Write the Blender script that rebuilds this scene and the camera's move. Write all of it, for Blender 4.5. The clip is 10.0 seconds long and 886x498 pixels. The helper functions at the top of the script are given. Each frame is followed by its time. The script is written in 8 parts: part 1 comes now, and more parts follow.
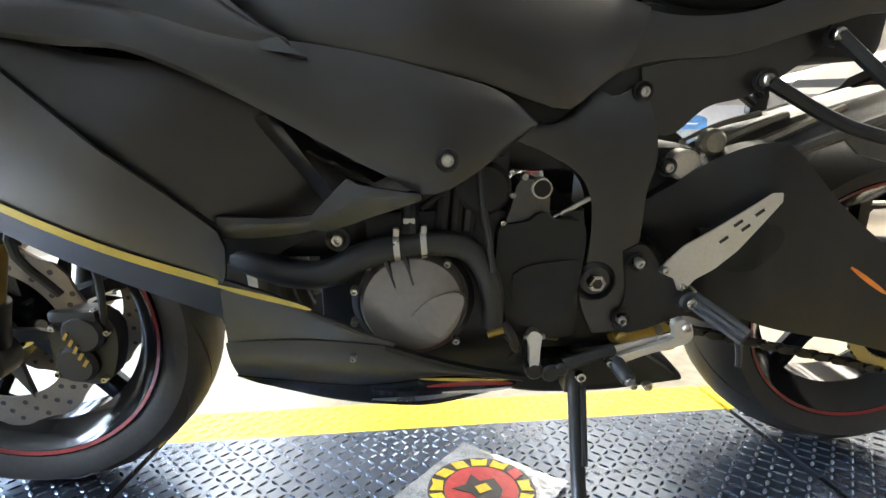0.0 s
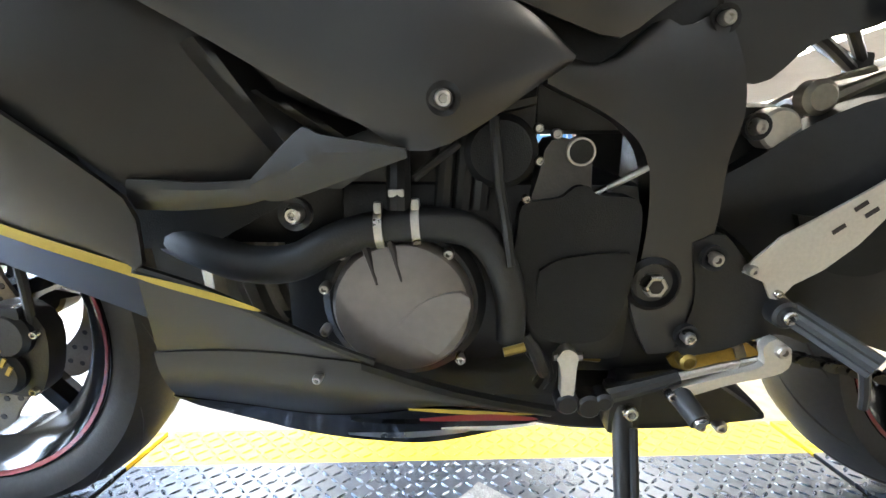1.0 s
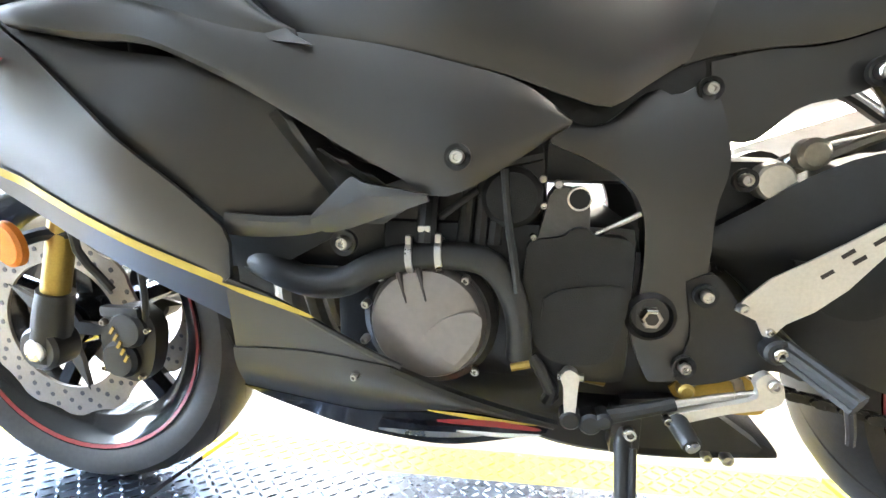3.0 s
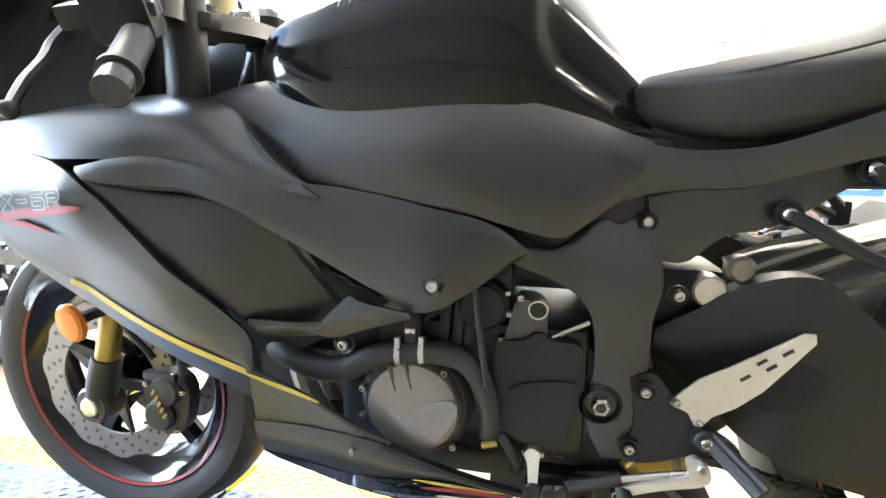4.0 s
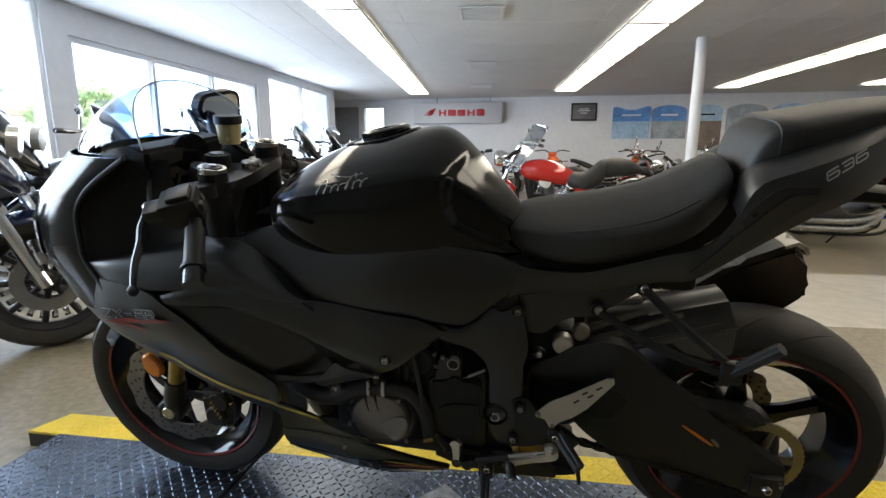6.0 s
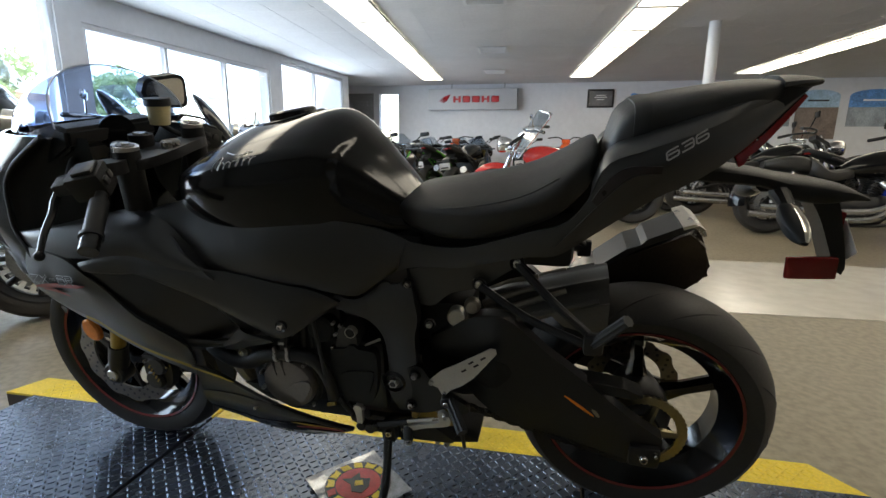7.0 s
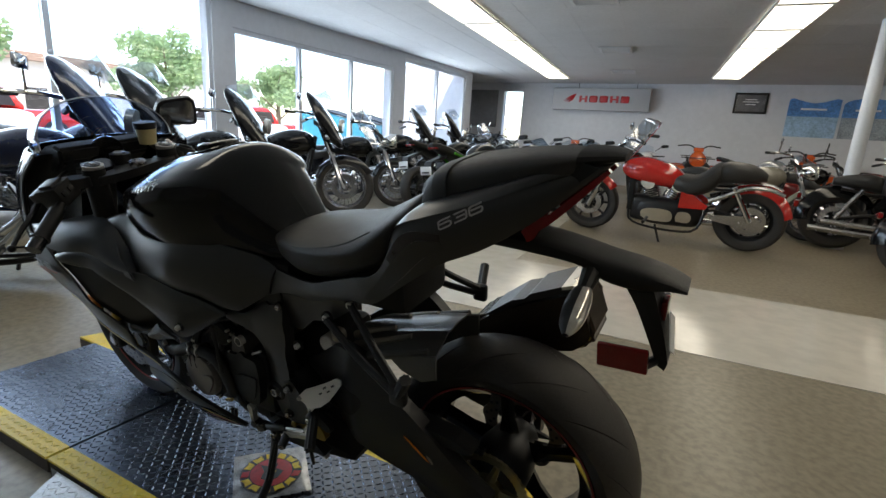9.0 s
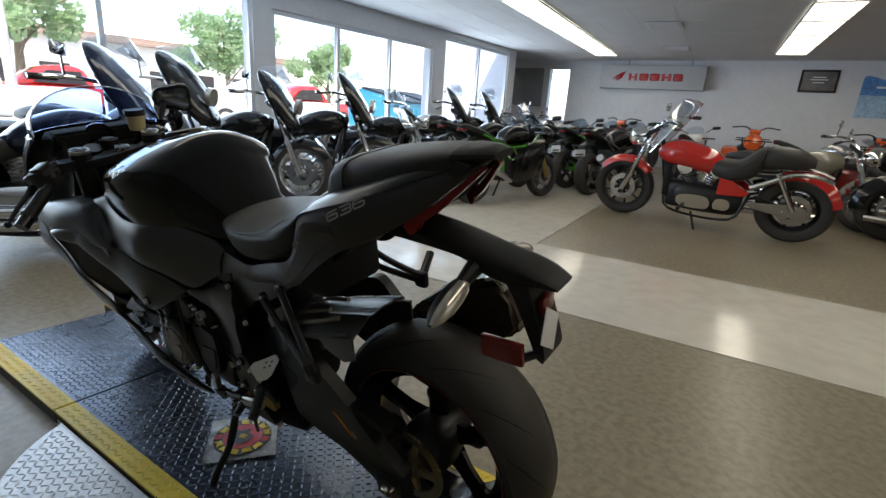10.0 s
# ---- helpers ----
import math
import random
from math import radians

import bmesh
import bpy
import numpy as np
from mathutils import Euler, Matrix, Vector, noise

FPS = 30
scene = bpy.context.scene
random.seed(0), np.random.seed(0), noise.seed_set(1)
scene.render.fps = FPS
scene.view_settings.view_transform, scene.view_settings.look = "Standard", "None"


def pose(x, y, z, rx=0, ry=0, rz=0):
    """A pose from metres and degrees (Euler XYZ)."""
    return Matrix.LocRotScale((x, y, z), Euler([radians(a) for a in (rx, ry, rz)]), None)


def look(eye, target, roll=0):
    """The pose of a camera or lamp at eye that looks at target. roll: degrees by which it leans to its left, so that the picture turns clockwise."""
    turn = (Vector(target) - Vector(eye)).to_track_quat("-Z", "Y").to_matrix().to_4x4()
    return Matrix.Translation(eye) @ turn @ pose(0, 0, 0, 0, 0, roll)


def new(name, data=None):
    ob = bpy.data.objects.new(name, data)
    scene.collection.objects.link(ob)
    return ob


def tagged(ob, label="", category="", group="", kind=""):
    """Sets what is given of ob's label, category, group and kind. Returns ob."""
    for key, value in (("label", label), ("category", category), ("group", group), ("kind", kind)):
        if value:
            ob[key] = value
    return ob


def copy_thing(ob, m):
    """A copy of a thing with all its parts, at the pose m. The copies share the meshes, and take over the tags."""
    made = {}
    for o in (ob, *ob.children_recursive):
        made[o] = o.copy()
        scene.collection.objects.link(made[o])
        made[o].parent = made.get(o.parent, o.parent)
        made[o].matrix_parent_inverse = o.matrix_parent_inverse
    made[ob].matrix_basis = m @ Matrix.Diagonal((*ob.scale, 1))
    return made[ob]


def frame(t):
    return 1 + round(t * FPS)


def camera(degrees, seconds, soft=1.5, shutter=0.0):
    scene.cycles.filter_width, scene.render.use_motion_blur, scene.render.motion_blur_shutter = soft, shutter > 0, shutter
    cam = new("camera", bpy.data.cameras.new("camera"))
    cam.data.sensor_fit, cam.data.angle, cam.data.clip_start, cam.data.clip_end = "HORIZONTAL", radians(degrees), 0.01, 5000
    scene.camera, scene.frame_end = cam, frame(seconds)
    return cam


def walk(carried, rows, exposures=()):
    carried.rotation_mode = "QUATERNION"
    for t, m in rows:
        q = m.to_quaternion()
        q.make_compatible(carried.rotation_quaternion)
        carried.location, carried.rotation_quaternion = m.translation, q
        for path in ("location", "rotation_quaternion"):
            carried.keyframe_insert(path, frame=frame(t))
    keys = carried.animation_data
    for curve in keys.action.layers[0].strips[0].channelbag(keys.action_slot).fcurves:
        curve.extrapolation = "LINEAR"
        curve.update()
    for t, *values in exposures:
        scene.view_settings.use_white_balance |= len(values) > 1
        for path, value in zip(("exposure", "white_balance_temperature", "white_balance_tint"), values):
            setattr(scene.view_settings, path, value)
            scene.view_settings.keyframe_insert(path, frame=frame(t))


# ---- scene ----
cam = camera(85.4, 10.0)
PATH = [
    (0, (0.035, -0.066, 0.565), (0.125, 1.911, 0.28), -0.3),
    (0.5, (0.06, 0.016, 0.539), (0.119, 1.992, 0.234), -0.5),
    (1, (0.072, 0.083, 0.518), (0.022, 2.068, 0.285), 0.2),
    (1.5, (0.075, 0.119, 0.501), (-0.07, 2.103, 0.297), 0.9),
    (2, (0.09, 0.103, 0.499), (-0.094, 2.086, 0.31), 1.0),
    (3.3, (0.143, -0.035, 0.541), (-0.232, 1.928, 0.469), 2.3),
    (3.5, (0.154, -0.051, 0.574), (-0.234, 1.909, 0.492), 2.4),
    (4, (0.186, -0.099, 0.647), (-0.227, 1.857, 0.577), 2.3),
    (4.5, (0.224, -0.186, 0.747), (-0.214, 1.763, 0.666), 2.2),
    (5, (0.275, -0.246, 0.824), (-0.171, 1.697, 0.669), 1.9),
    (5.2, (0.283, -0.257, 0.878), (-0.134, 1.68, 0.604), 1.2),
    (6.3, (0.398, -0.415, 0.97), (0.01, 1.508, 0.585), 0.3),
    (6.5, (0.45, -0.411, 0.967), (0.056, 1.508, 0.568), 0.4),
    (7, (0.614, -0.39, 0.957), (0.14, 1.506, 0.532), 0.7),
    (7.5, (0.8, -0.339, 0.963), (0.207, 1.524, 0.538), 0.9),
    (8, (0.916, -0.308, 0.97), (0.196, 1.51, 0.549), 1.8),
    (8.5, (1.036, -0.237, 1.018), (0.2, 1.526, 0.582), 2.6),
    (9, (1.144, -0.196, 1.086), (0.189, 1.497, 0.616), 3.7),
    (9.5, (1.245, -0.157, 1.095), (0.229, 1.484, 0.569), 4.0),
    (10, (1.381, -0.077, 1.132), (0.277, 1.492, 0.568), 3.9),
]
walk(cam, [(t, look(eye, target, roll)) for t, eye, target, roll in PATH],
     exposures=[(0.0, 3.55, 6600, 12), (1.0, 4.0, 6600, 12), (2.0, 4.6, 6600, 12), (3.3, 4.8, 6600, 12), (3.8, 4.65, 6600, 12), (4.2, 4.15, 6600, 12), (4.6, 3.45, 6650, 12),
                (5.0, 2.4, 6800, 12), (6.3, 1.6, 6900, 11), (8.0, 1.1, 6900, 10), (10.0, 0.85, 6750, 10)])

# ---- light ----
world = bpy.data.worlds.new("sky")
scene.world = world
world.use_nodes = True
wn = world.node_tree.nodes
sky = wn.new("ShaderNodeTexSky")
sky.sky_type, sky.sun_disc = "NISHITA", False
sky.sun_elevation, sky.sun_rotation = radians(58), radians(125)
wn["Background"].inputs["Strength"].default_value = 0.36
world.node_tree.links.new(sky.outputs["Color"], wn["Background"].inputs["Color"])
sun = new("sun", bpy.data.lights.new("sun", "SUN"))
sun.data.energy, sun.data.angle, sun.data.color = 5.0, radians(0.5), (1.0, 0.95, 0.88)
sun.matrix_world = look((0, 0, 10), (-5.0, 3.5, 0))


def area_lamp(name, m, sx, sy, power, colour):
    ob = new(name, bpy.data.lights.new(name, "AREA"))
    ob.data.shape, ob.data.size, ob.data.size_y = "RECTANGLE", sx, sy
    ob.data.energy, ob.data.color = power, colour
    ob.matrix_world = m
    return ob


# sky light entering through the shop windows
for wy, wz, wl, wh in ((1.28, 1.5, 5.4, 2.0), (6.2, 1.35, 3.5, 1.75), (9.8, 1.48, 2.5, 1.95)):
    area_lamp("window_daylight", look((-4.985, wy, wz), (0, wy, wz - 0.4)), wl, wh, (11.0 if wy < 3 else 7.5) * wl * wh, (0.66, 0.82, 1.0))

# ---- materials ----
MATS = {}


def mat(name, colour, rough=0.5, metal=0.0, vary=0.12, scale=6.0, bump=0.0, bscale=200.0, coat=0.0, rvary=0.1, spec=0.5, emit=0.0, alpha=None):
    """A principled material with colour and gloss varied at two scales and fine relief."""
    m = bpy.data.materials.new(name)
    m.use_nodes = True
    n, l = m.node_tree.nodes, m.node_tree.links
    p = n["Principled BSDF"]
    co = n.new("ShaderNodeTexCoord")
    a, b = n.new("ShaderNodeTexNoise"), n.new("ShaderNodeTexNoise")
    a.inputs["Scale"].default_value, b.inputs["Scale"].default_value = scale, scale * 14
    a.inputs["Detail"].default_value = 5
    l.new(co.outputs["Object"], a.inputs["Vector"])
    l.new(co.outputs["Object"], b.inputs["Vector"])
    add = n.new("ShaderNodeMath")
    add.operation = "ADD"
    l.new(a.outputs["Fac"], add.inputs[0])
    l.new(b.outputs["Fac"], add.inputs[1])
    r = n.new("ShaderNodeMapRange")
    r.inputs["From Min"].default_value, r.inputs["From Max"].default_value = 0.7, 1.3
    r.inputs["To Min"].default_value, r.inputs["To Max"].default_value = 1 - vary, 1 + vary
    l.new(add.outputs[0], r.inputs["Value"])
    mul = n.new("ShaderNodeVectorMath")
    mul.operation = "SCALE"
    mul.inputs[0].default_value = colour
    l.new(r.outputs["Result"], mul.inputs["Scale"])
    l.new(mul.outputs["Vector"], p.inputs["Base Color"])
    rr = n.new("ShaderNodeMapRange")
    rr.inputs["From Min"].default_value, rr.inputs["From Max"].default_value = 0.3, 0.7
    rr.inputs["To Min"].default_value, rr.inputs["To Max"].default_value = max(0.02, rough * (1 - rvary)), min(1, rough * (1 + rvary))
    l.new(a.outputs["Fac"], rr.inputs["Value"])
    l.new(rr.outputs["Result"], p.inputs["Roughness"])
    p.inputs["Metallic"].default_value = metal
    p.inputs["Coat Weight"].default_value = coat
    p.inputs["Coat Roughness"].default_value = 0.08
    p.inputs["Specular IOR Level"].default_value = spec
    if bump:
        t = n.new("ShaderNodeTexNoise")
        t.inputs["Scale"].default_value, t.inputs["Detail"].default_value = bscale, 3
        l.new(co.outputs["Object"], t.inputs["Vector"])
        bm_ = n.new("ShaderNodeBump")
        bm_.inputs["Strength"].default_value, bm_.inputs["Distance"].default_value = bump, 0.002
        l.new(t.outputs["Fac"], bm_.inputs["Height"])
        l.new(bm_.outputs["Normal"], p.inputs["Normal"])
    if emit:
        p.inputs["Emission Color"].default_value = (*colour, 1)
        p.inputs["Emission Strength"].default_value = emit
    MATS[name] = m
    return m


def glass(name, colour, rough=0.0, gloss=0.06):
    m = bpy.data.materials.new(name)
    m.use_nodes = True
    n, l = m.node_tree.nodes, m.node_tree.links
    n.remove(n["Principled BSDF"])
    t, g, mx, lw, pw, mr = [n.new("ShaderNode" + k) for k in ("BsdfTransparent", "BsdfGlossy", "MixShader", "LayerWeight", "Math", "MapRange")]
    t.inputs["Color"].default_value = (*colour, 1)
    g.inputs["Roughness"].default_value = rough
    lw.inputs["Blend"].default_value = 0.5
    pw.operation = "POWER"
    pw.inputs[1].default_value = 5.0
    mr.inputs["To Min"].default_value, mr.inputs["To Max"].default_value = gloss, 1.0
    l.new(lw.outputs["Facing"], pw.inputs[0])
    l.new(pw.outputs[0], mr.inputs["Value"])
    l.new(mr.outputs["Result"], mx.inputs["Fac"])
    l.new(t.outputs[0], mx.inputs[1])
    l.new(g.outputs[0], mx.inputs[2])
    l.new(mx.outputs[0], n["Material Output"].inputs["Surface"])
    MATS[name] = m
    return m


SATIN = mat("satin_charcoal_paint", (0.009, 0.0088, 0.0088), 0.34, 0.0, 0.10, 3, 0.05, 900, coat=0.0, spec=0.85)
GLOSS = mat("gloss_black_paint", (0.006, 0.006, 0.0065), 0.12, 0.0, 0.1, 3, coat=0.0, spec=0.4)
PLASTIC = mat("black_moulded_plastic", (0.010, 0.010, 0.010), 0.5, 0, 0.15, 8, 0.25, 700, spec=0.3)
DARKMETAL = mat("black_painted_metal", (0.009, 0.009, 0.010), 0.40, 0.1, 0.2, 10, 0.12, 400)
RUBBER = mat("tyre_rubber", (0.030, 0.0265, 0.0235), 0.60, 0, 0.2, 10, 0.15, 300)
HOSE = mat("hose_rubber", (0.014, 0.014, 0.014), 0.5, 0, 0.12, 12, 0.1, 500)
VINYL = mat("seat_vinyl", (0.022, 0.021, 0.020), 0.52, 0, 0.12, 8, 0.3, 900)
BRONZE = mat("bronze_grey_cover", (0.20, 0.18, 0.165), 0.38, 0.55, 0.08, 8, 0.08, 900)
STEEL = mat("zinc_steel", (0.50, 0.48, 0.45), 0.28, 1.0, 0.12, 30)
CHROME = mat("chrome", (0.82, 0.83, 0.85), 0.07, 1.0, 0.05, 10)
ALU = mat("brushed_aluminium", (0.60, 0.57, 0.52), 0.42, 0.75, 0.08, 20, 0.05, 600)
SWING = mat("grey_cast_aluminium_and_lit_rib", (0.27, 0.245, 0.20), 0.42, 0.6, 0.1, 14, 0.12, 500)
GOLD = mat("gold_anodised", (0.36, 0.25, 0.07), 0.35, 0.8, 0.1, 20)
GOLDLINE = mat("gold_pinstripe", (0.42, 0.31, 0.05), 0.35, 0.1, 0.05, 20)
RED = mat("red_stripe", (0.24, 0.02, 0.02), 0.35, 0, 0.1, 10)
REDPAINT = mat("red_gloss_paint", (0.55, 0.025, 0.02), 0.12, 0, 0.08, 3, coat=0.7)
REDLENS = mat("red_lens", (0.17, 0.009, 0.009), 0.12, 0, 0.15, 40)
AMBER = mat("amber_reflector", (0.75, 0.22, 0.03), 0.2, 0, 0.15, 60)
CLEARLENS = mat("clear_lens", (0.60, 0.58, 0.52), 0.1, 0.6, 0.2, 70)
WHITE = mat("white_marking", (0.75, 0.75, 0.77), 0.4, 0, 0.03, 10)
FLUID = mat("brake_fluid_reservoir", (0.62, 0.52, 0.27), 0.35, 0, 0.1, 20)
WALLP = mat("white_wall_paint", (0.66, 0.67, 0.70), 0.75, 0, 0.05, 0.7, 0.1, 120)
CEIL = mat("ceiling_tile", (0.60, 0.60, 0.60), 0.85, 0, 0.06, 2, 0.3, 150)
METALGRID = mat("white_ceiling_grid", (0.62, 0.62, 0.62), 0.5, 0, 0.04, 3)
FRAMEP = mat("white_window_frame", (0.66, 0.68, 0.72), 0.4, 0, 0.05, 4)
YELLOW = mat("yellow_tread_paint", (0.78, 0.56, 0.03), 0.45, 0, 0.15, 9, 0.1, 250)
PLATE = mat("black_tread_plate", (0.072, 0.088, 0.118), 0.28, 0.75, 0.12, 9, 0.15, 220, rvary=0.08)
TREADBAR = mat("rubbed_tread_bar", (0.14, 0.175, 0.24), 0.26, 0.8, 0.2, 20, 0.1, 220)
HUGM = mat("satin_grey_plastic", (0.055, 0.051, 0.044), 0.36, 0, 0.15, 12, 0.15, 500, spec=0.6)
SKIRT = mat("brown_platform_edge", (0.045, 0.030, 0.022), 0.7, 0, 0.25, 10, 0.2, 90)
BAREPLATE = mat("bare_tread_plate", (0.50, 0.51, 0.52), 0.38, 0.6, 0.2, 9, 0.15, 220, rvary=0.25)
LAMP = mat("fluorescent_diffuser", (1.0, 0.94, 0.80), 0.5, 0, 0.02, 3, emit=2.0)
WINDSCREEN = glass("tinted_windscreen", (0.48, 0.62, 0.90), 0.0, 0.08)
DARKWALL = mat("unseen_bounce_wall_beige", (0.20, 0.185, 0.16), 0.8, 0, 0.15, 0.7, 0.2, 60)
CLEARSCREEN = glass("clear_screen", (0.66, 0.74, 0.82), 0.06, 0.30)
PANE = glass("window_glass", (0.97, 0.98, 0.99))


def floor_material(name, colour, rough, speck, scale):
    m = mat(name, colour, rough, 0, 0.10, 0.8, 0.06, 60, rvary=0.2)
    n, l = m.node_tree.nodes, m.node_tree.links
    p = n["Principled BSDF"]
    v = n.new("ShaderNodeTexNoise")
    v.inputs["Scale"].default_value, v.inputs["Detail"].default_value = scale, 4
    co = n["Texture Coordinate"]
    l.new(co.outputs["Object"], v.inputs["Vector"])
    ramp = n.new("ShaderNodeValToRGB")
    ramp.color_ramp.elements[0].position, ramp.color_ramp.elements[1].position = 0.36, 0.62
    ramp.color_ramp.elements[0].color = (*[c * (1 - speck) for c in colour], 1)
    ramp.color_ramp.elements[1].color = (*[min(1, c * (1 + speck * 0.5)) for c in colour], 1)
    l.new(v.outputs["Fac"], ramp.inputs["Fac"])
    w = n.new("ShaderNodeTexNoise")
    w.inputs["Scale"].default_value, w.inputs["Detail"].default_value = 0.7, 3
    l.new(co.outputs["Object"], w.inputs["Vector"])
    mr = n.new("ShaderNodeMapRange")
    mr.inputs["To Min"].default_value, mr.inputs["To Max"].default_value = 0.85, 1.15
    l.new(w.outputs["Fac"], mr.inputs["Value"])
    sc = n.new("ShaderNodeVectorMath")
    sc.operation = "SCALE"
    l.new(ramp.outputs["Color"], sc.inputs[0])
    l.new(mr.outputs["Result"], sc.inputs["Scale"])
    l.new(sc.outputs["Vector"], p.inputs["Base Color"])
    return m


FLOORM = floor_material("speckled_vinyl_floor", (0.245, 0.208, 0.145), 0.36, 0.22, 30.0)
TILEM = floor_material("cream_floor_tile", (0.62, 0.58, 0.50), 0.14, 0.06, 8.0)

# ---- mesh helpers ----


def link_mesh(name, bm, material, parent=None, label="", smooth=True, angle=35):
    me = bpy.data.meshes.new(name)
    bmesh.ops.recalc_face_normals(bm, faces=bm.faces)
    if smooth:
        lim = radians(angle)
        for f in bm.faces:
            f.smooth = True
        for e in bm.edges:
            e.smooth = len(e.link_faces) == 2 and e.calc_face_angle(0) < lim
    bm.to_mesh(me)
    bm.free()
    if material:
        me.materials.append(material)
    ob = new(name, me)
    if parent:
        ob.parent = parent
    if label:
        tagged(ob, label)
    return ob


def part(name, bm, material, parent, label="", smooth=True, angle=35):
    return link_mesh(name, bm, material, parent, label, smooth, angle)


def empty(name, m):
    ob = new(name)
    ob.empty_display_size = 0.1
    ob.matrix_world = m
    return ob


def structure(name, bm, material, label, category, smooth=False):
    return tagged(link_mesh(name, bm, material, None, label, smooth), "", category, "", "structure")


def box(bm, lo, hi, bevel=0.0, m=None):
    ret = bmesh.ops.create_cube(bm, size=1.0)
    vs = ret["verts"]
    c = [(a + b) / 2 for a, b in zip(lo, hi)]
    s = [b - a for a, b in zip(lo, hi)]
    bmesh.ops.transform(bm, matrix=Matrix.Translation(c) @ Matrix.Diagonal((*s, 1)), verts=vs)
    if bevel:
        es = list({e for v in vs for e in v.link_edges})
        r = bmesh.ops.bevel(bm, geom=es, offset=bevel, segments=2, profile=0.6, affect="EDGES")
        vs = list({v for f in r["faces"] for v in f.verts} | {v for v in vs if v.is_valid})
    if m is not None:
        bmesh.ops.transform(bm, matrix=m, verts=vs)
    return bm


def spline(pts, n):
    """n + 1 points evenly along a smooth curve through pts (any dimension)."""
    p = np.array(pts, float)
    if len(p) == 2:
        return [p[0] + (p[1] - p[0]) * i / n for i in range(n + 1)]
    q = np.vstack([2 * p[0] - p[1], p, 2 * p[-1] - p[-2]])
    out = []
    for i in range(1, len(q) - 2):
        a, b, c, d = q[i - 1:i + 3]
        for k in range(12):
            s = k / 12
            out.append(0.5 * (2 * b + (c - a) * s + (2 * a - 5 * b + 4 * c - d) * s * s + (3 * b - a - 3 * c + d) * s ** 3))
    out.append(p[-1])
    o = np.array(out)
    ln = np.concatenate([[0], np.cumsum(np.linalg.norm(np.diff(o, axis=0), axis=1))])
    at = np.linspace(0, ln[-1], n + 1)
    return [np.array([np.interp(s, ln, o[:, k]) for k in range(o.shape[1])]) for s in at]


def tube(bm, pts, r, seg=10, n=None, smoothed=True, caps=True):
    """A swept round bar through pts; r a radius or one for each end."""
    path = spline(pts, n or max(2, 5 * (len(pts) - 1))) if smoothed else [np.array(p, float) for p in pts]
    r0, r1 = r if isinstance(r, tuple) else (r, r)
    rings, up = [], Vector((0, 0, 1))
    for i, p in enumerate(path):
        d = Vector(path[min(i + 1, len(path) - 1)] - path[max(i - 1, 0)]).normalized()
        if abs(d.dot(up)) > 0.95:
            up = Vector((1, 0, 0)) if abs(d.x) < 0.9 else Vector((0, 1, 0))
        a = d.cross(up).normalized()
        up = a.cross(d).normalized()
        rad = r0 + (r1 - r0) * i / max(1, len(path) - 1)
        rings.append([bm.verts.new(Vector(p) + rad * (math.cos(2 * math.pi * k / seg) * a + math.sin(2 * math.pi * k / seg) * up)) for k in range(seg)])
    for A, B in zip(rings, rings[1:]):
        for k in range(seg):
            bm.faces.new((A[k], A[(k + 1) % seg], B[(k + 1) % seg], B[k]))
    if caps:
        bm.faces.new(rings[0][::-1])
        bm.faces.new(rings[-1])
    return bm


def lathe(bm, profile, centre, seg=48, closed=False):
    """Spins (radius, y) pairs round the y axis through centre."""
    c = Vector(centre)
    rings = [[bm.verts.new(c + Vector((r * math.cos(2 * math.pi * k / seg), y, r * math.sin(2 * math.pi * k / seg)))) for k in range(seg)] for r, y in profile]
    pairs = list(zip(rings, rings[1:])) + ([(rings[-1], rings[0])] if closed else [])
    for A, B in pairs:
        for k in range(seg):
            bm.faces.new((A[k], A[(k + 1) % seg], B[(k + 1) % seg], B[k]))
    if not closed:
        bm.faces.new(rings[0])
        bm.faces.new(rings[-1][::-1])
    return bm


def disc(bm, centre, r, y0, y1, seg=24, bevel=0.0):
    """A short cylinder along y."""
    lo, hi = min(y0, y1), max(y0, y1)
    b = bevel
    prof = [(r - b, lo), (r, lo + b), (r, hi - b), (r - b, hi)] if b else [(r, lo), (r, hi)]
    return lathe(bm, prof, centre, seg)


def plate(bm, outline, y0, y1, n=0):
    """A flat plate: an (x, z) outline thickened from y0 to y1."""
    pts = outline if not n else [tuple(p) for p in spline(list(outline) + [outline[0]], n)[:-1]]
    a = [bm.verts.new((x, y0, z)) for x, z in pts]
    b = [bm.verts.new((x, y1, z)) for x, z in pts]
    bm.faces.new(a)
    bm.faces.new(b[::-1])
    for i in range(len(a)):
        j = (i + 1) % len(a)
        bm.faces.new((a[i], b[i], b[j], a[j]))
    return bm


